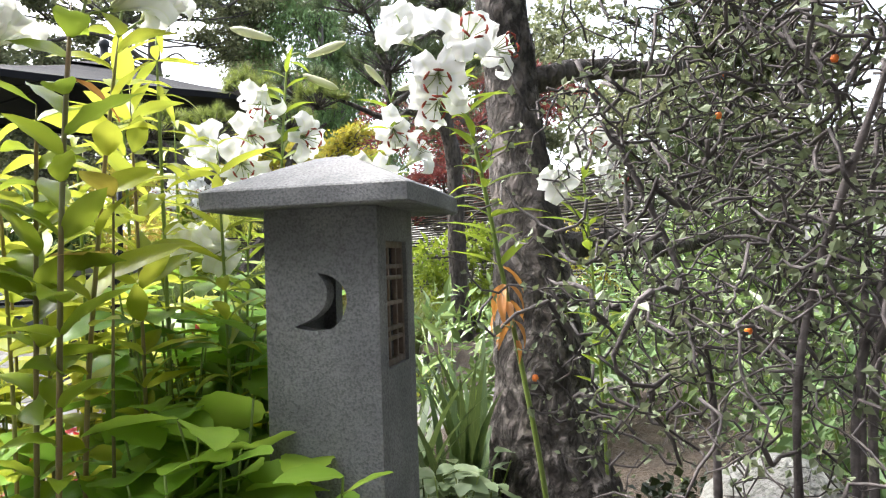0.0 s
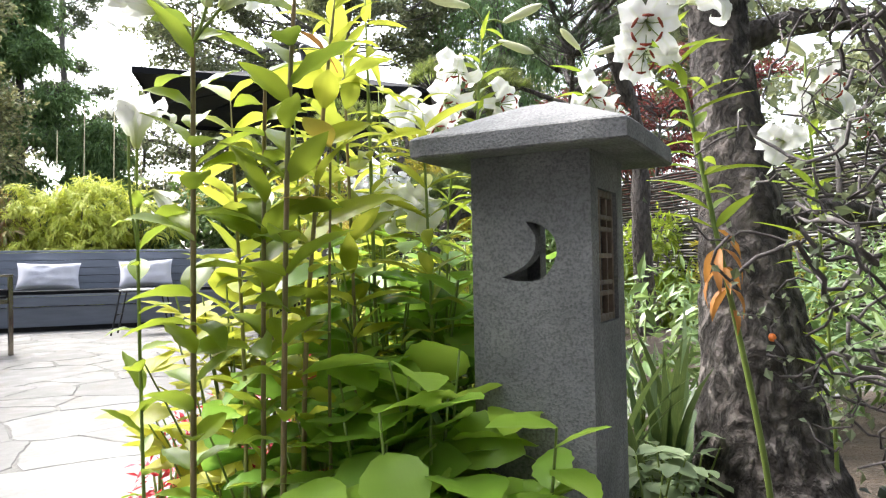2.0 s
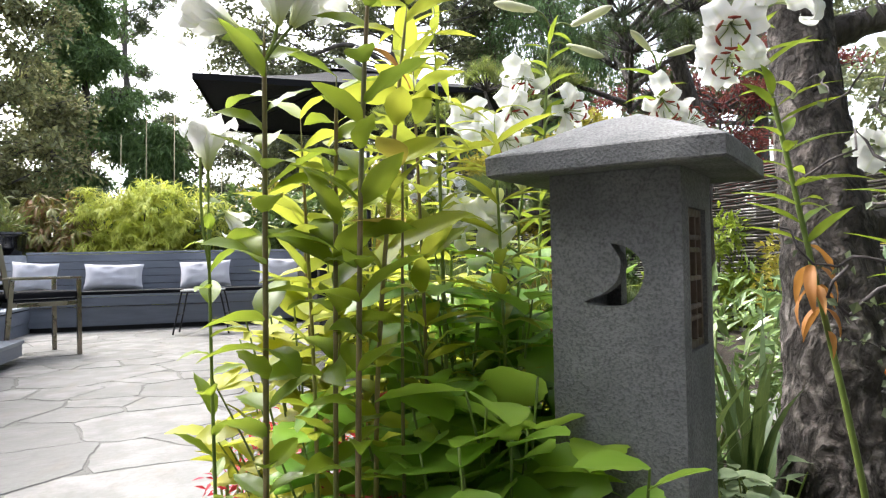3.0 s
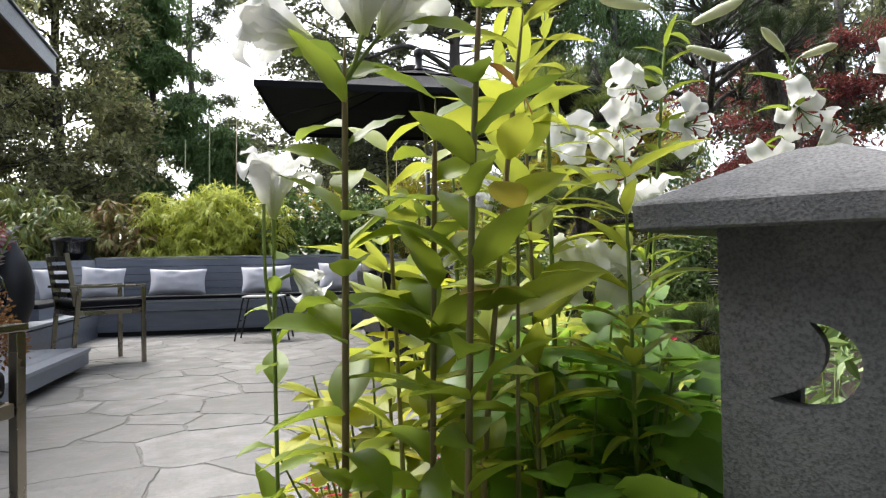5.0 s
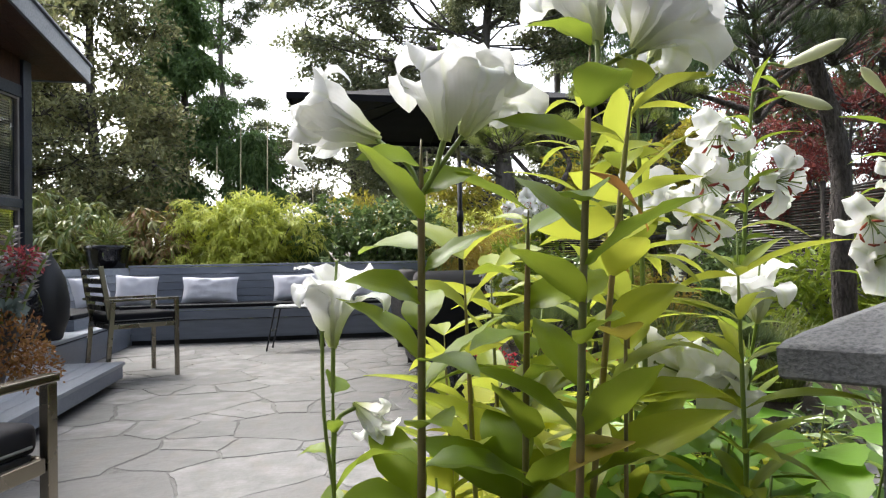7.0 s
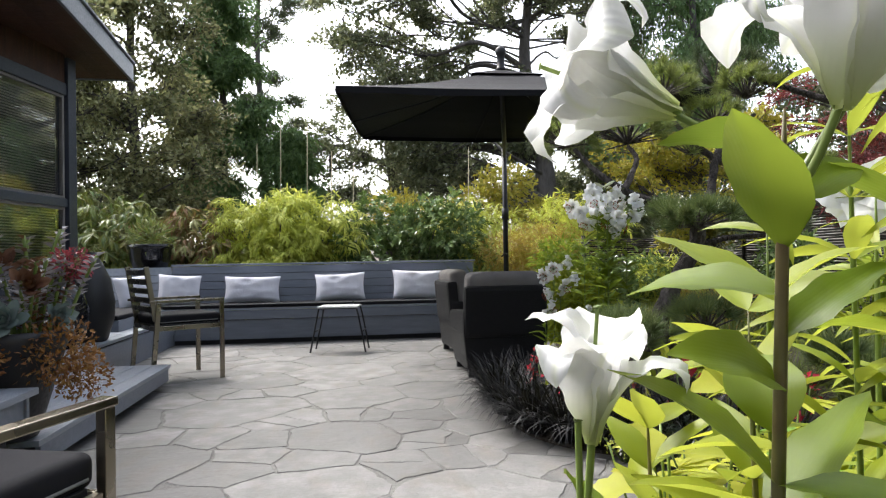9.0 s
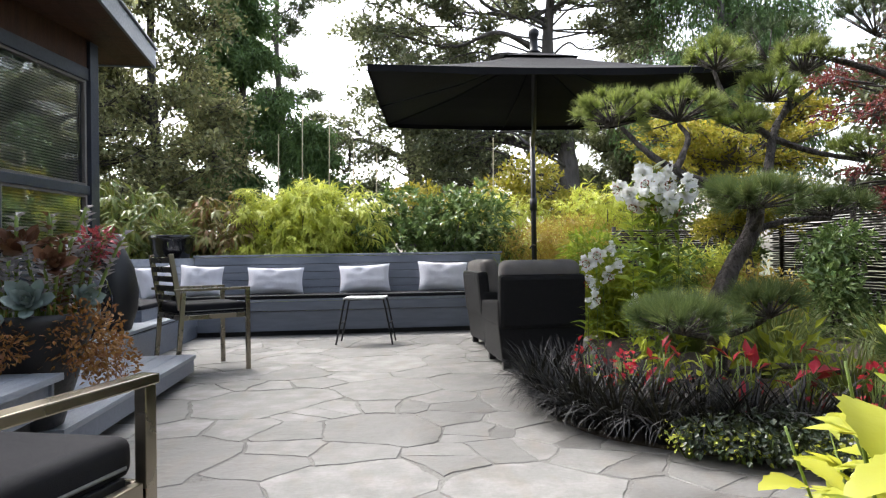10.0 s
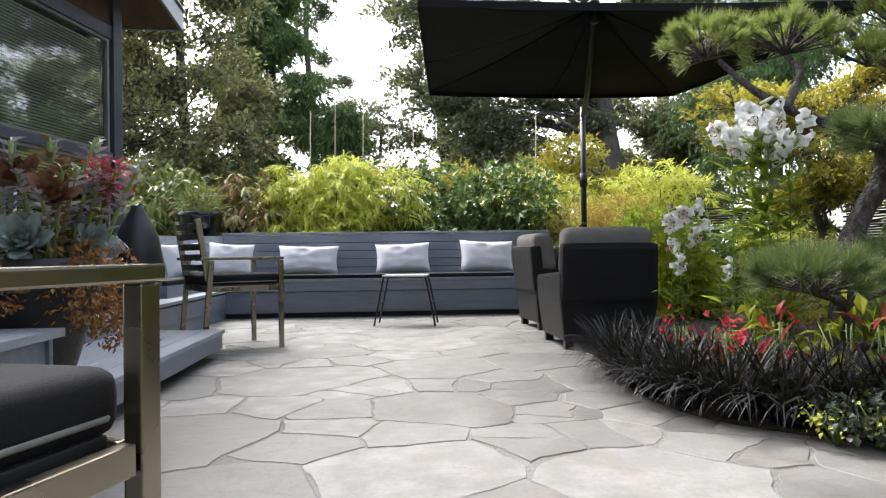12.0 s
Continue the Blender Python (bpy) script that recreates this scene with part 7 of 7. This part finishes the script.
g = np.random.default_rng(4)
for p, w, r, mat in (((0.12, -0.22, 0.55), (0.2, -0.9, 0.5), 0.13, "succulent"), ((-0.12, -0.24, 0.6), (-0.2, -0.8, 0.6), 0.14, "succulent"), ((0.26, -0.05, 0.55), (0.8, -0.5, 0.4), 0.1, "succulent"), ((-0.3, -0.1, 0.58), (-0.7, -0.6, 0.5), 0.12, "succulent"), ((0.0, -0.05, 0.75), (0.1, -0.5, 0.85), 0.17, "succulent_rust"), ((-0.2, 0.05, 0.76), (-0.3, -0.5, 0.8), 0.15, "succulent_rust"), ((0.16, 0.08, 0.72), (0.5, -0.4, 0.8), 0.12, "succulent_rust"), ((-0.02, -0.27, 0.48), (0.0, -0.95, 0.3), 0.12, "succulent"), ((0.2, -0.2, 0.7), (0.4, -0.7, 0.6), 0.11, "succulent_rust"), ((-0.28, -0.2, 0.75), (-0.4, -0.7, 0.6), 0.13, "succulent_rust"), ((-0.2, -0.26, 0.45), (-0.3, -0.9, 0.3), 0.12, "succulent")):
    rosette("rosette", suc, p, w, r, 26, mat)
for k in range(26):
    a = g.uniform(0, 2 * math.pi)
    p = np.array((0.25 * math.cos(a) * g.uniform(0.2, 1.1), 0.25 * math.sin(a) * g.uniform(0.2, 1.1), 0.0))
    top = p + (g.normal() * 0.05 + p[0] * 0.4, g.normal() * 0.05 + p[1] * 0.4, g.uniform(0.72, 0.98))
    raw("stalk", tube(curve_points([p + (0, 0, 0.44), (p + top) / 2 + (0, 0, 0.25), top], 4), 0.008, 6), M["greenstem"], suc)
    n = 46
    zz = g.random(n)
    pts = (p + (0, 0, 0.5)) + (top - p - (0, 0, 0.5)) * zz[:, None]
    ax = np.stack([np.cos(zz * 90), np.sin(zz * 90), 0.5 + 0 * zz], 1)
    raw("fleshy_leaves", spread(small_leaf(0.055, 0.026, 0.1, 0.4), pts, ax, np.tile((0, 0, 1.0), (n, 1)), g.uniform(0.7, 1.2, n)), M["succulent_grey" if k % 3 else "succulent_rust"], suc, None, "", False)
for c, r, n, mat in (((0.3, 0.05, 0.8), 0.085, 260, "sedum_red"), ((0.3, -0.12, 0.4), 0.16, 900, "sedum_orange"), ((0.05, -0.3, 0.4), 0.1, 320, "sedum_orange"), ((0.34, 0.05, 0.28), 0.12, 500, "sedum_orange"), ((-0.35, 0.1, 1.05), 0.09, 300, "sedum_red")):
    tagged(leafy("trailing_sedum", [(*c, r, r, r)], n, small_leaf(0.026, 0.013, 0.2), M[mat], suc, 0.2, 0.5, 1.0, 0.6), kind="stuff")
suc.scale = (1.18, 1.18, 1.18)


# ---- flagstones ----
def clip(poly, p, nrm):
    out = []
    for i in range(len(poly)):
        a, b = poly[i], poly[(i + 1) % len(poly)]
        da, db = float(np.dot(a - p, nrm)), float(np.dot(b - p, nrm))
        if da <= 0:
            out.append(a)
        if da * db < 0:
            out.append(a + (b - a) * da / (da - db))
    return out


def cracked(poly, size, g):
    """Slabs left when a polygon is broken across its longer way, again and again."""
    p = np.array(poly)
    x, y = p[:, 0], p[:, 1]
    area = 0.5 * abs(np.dot(x, np.roll(y, 1)) - np.dot(y, np.roll(x, 1)))
    if area < size:
        return [poly]
    c = p.mean(axis=0)
    val, vec = np.linalg.eigh(np.cov((p - c).T))
    a = math.atan2(vec[1, 1], vec[0, 1]) + g.normal() * 0.5
    nrm = np.array((math.cos(a), math.sin(a)))
    q = c + vec[:, 1] * g.uniform(-0.4, 0.4) * math.sqrt(val[1])
    out = []
    for sgn in (1, -1):
        piece = clip(poly, q, nrm * sgn)
        if len(piece) >= 3:
            out += cracked(piece, g.choice((0.11, 0.26, 0.55, 0.8), p=(0.24, 0.32, 0.28, 0.16)), g)
    return out


g = np.random.default_rng(31)
seeds = []
for attempt in range(6000):
    q, reach = g.uniform((-3.0, -2.8), (4.9, 9.6)), g.choice((0.3, 0.6, 0.85), p=(0.3, 0.4, 0.3))
    if all(np.linalg.norm(q - o) > max(0.28, 0.5 * (reach + r)) for o, r in seeds):
        seeds.append((q, reach))
wide = np.array([r for q, r in seeds])
seeds = np.array([q for q, r in seeds])
slabs = []
for i0, s0 in enumerate(seeds):
    poly = [np.array(q) for q in ((-2.25, -2.2), (4.4, -2.2), (4.4, 8.98), (-2.25, 8.98))]
    for i1 in np.argsort(np.linalg.norm(seeds - s0, axis=1))[1:24]:
        d = seeds[i1] - s0
        L2 = float(d @ d)
        w = 0.5 + 0.25 * (wide[i0] ** 2 - wide[i1] ** 2) / L2
        poly = clip(poly, s0 + d * min(0.66, max(0.34, w)), d / math.sqrt(L2))
        if len(poly) < 3:
            break
    if len(poly) >= 3:
        slabs += cracked(poly, 0.16 if g.random() < 0.25 else 2.0, g)
for poly in slabs:
    pts = []
    for i in range(len(poly)):
        a, b = poly[i], poly[(i + 1) % len(poly)]
        m = max(1, int(np.linalg.norm(b - a) / 0.06))
        pts += [a + (b - a) * k / m for k in range(m)]
    pts = np.array(pts)
    area = 0.5 * abs(np.dot(pts[:, 0], np.roll(pts[:, 1], 1)) - np.dot(pts[:, 1], np.roll(pts[:, 0], 1)))
    if area < 0.012:
        continue
    for i, q in enumerate(pts):
        pts[i] = q + 0.05 * np.array((noise.noise(Vector((q[0] * 2.6, q[1] * 2.6, 0))), noise.noise(Vector((q[0] * 2.6, q[1] * 2.6, 7)))))
        pts[i] = pts[i] + 0.016 * np.array((noise.noise(Vector((q[0] * 13, q[1] * 13, 2))), noise.noise(Vector((q[0] * 13, q[1] * 13, 9)))))
    c = pts.mean(axis=0)
    away = unit(pts - c)
    gap = np.array([0.0042 + 0.036 * max(0, noise.noise(Vector((q[0] * 1.7, q[1] * 1.7, 3))) + 0.08) + 0.006 * noise.noise(Vector((q[0] * 16, q[1] * 16, 3))) for q in pts])
    outer = pts - away * gap[:, None]
    inner = pts - away * (gap[:, None] + 0.004)
    top = g.uniform(-0.0015, 0.0015)
    n = len(pts)
    verts = [(x - c[0], y - c[1], -0.03) for x, y in outer] + [(x - c[0], y - c[1], top - 0.004) for x, y in outer] + [(x - c[0], y - c[1], top) for x, y in inner]
    faces = [tuple(range(2 * n, 3 * n))]
    for k in range(2):
        faces += [(k * n + i, k * n + (i + 1) % n, (k + 1) * n + (i + 1) % n, (k + 1) * n + i) for i in range(n)]
    raw("flagstone", (verts, faces), M["stone"], patio, pose(c[0], c[1], 0), "", False)
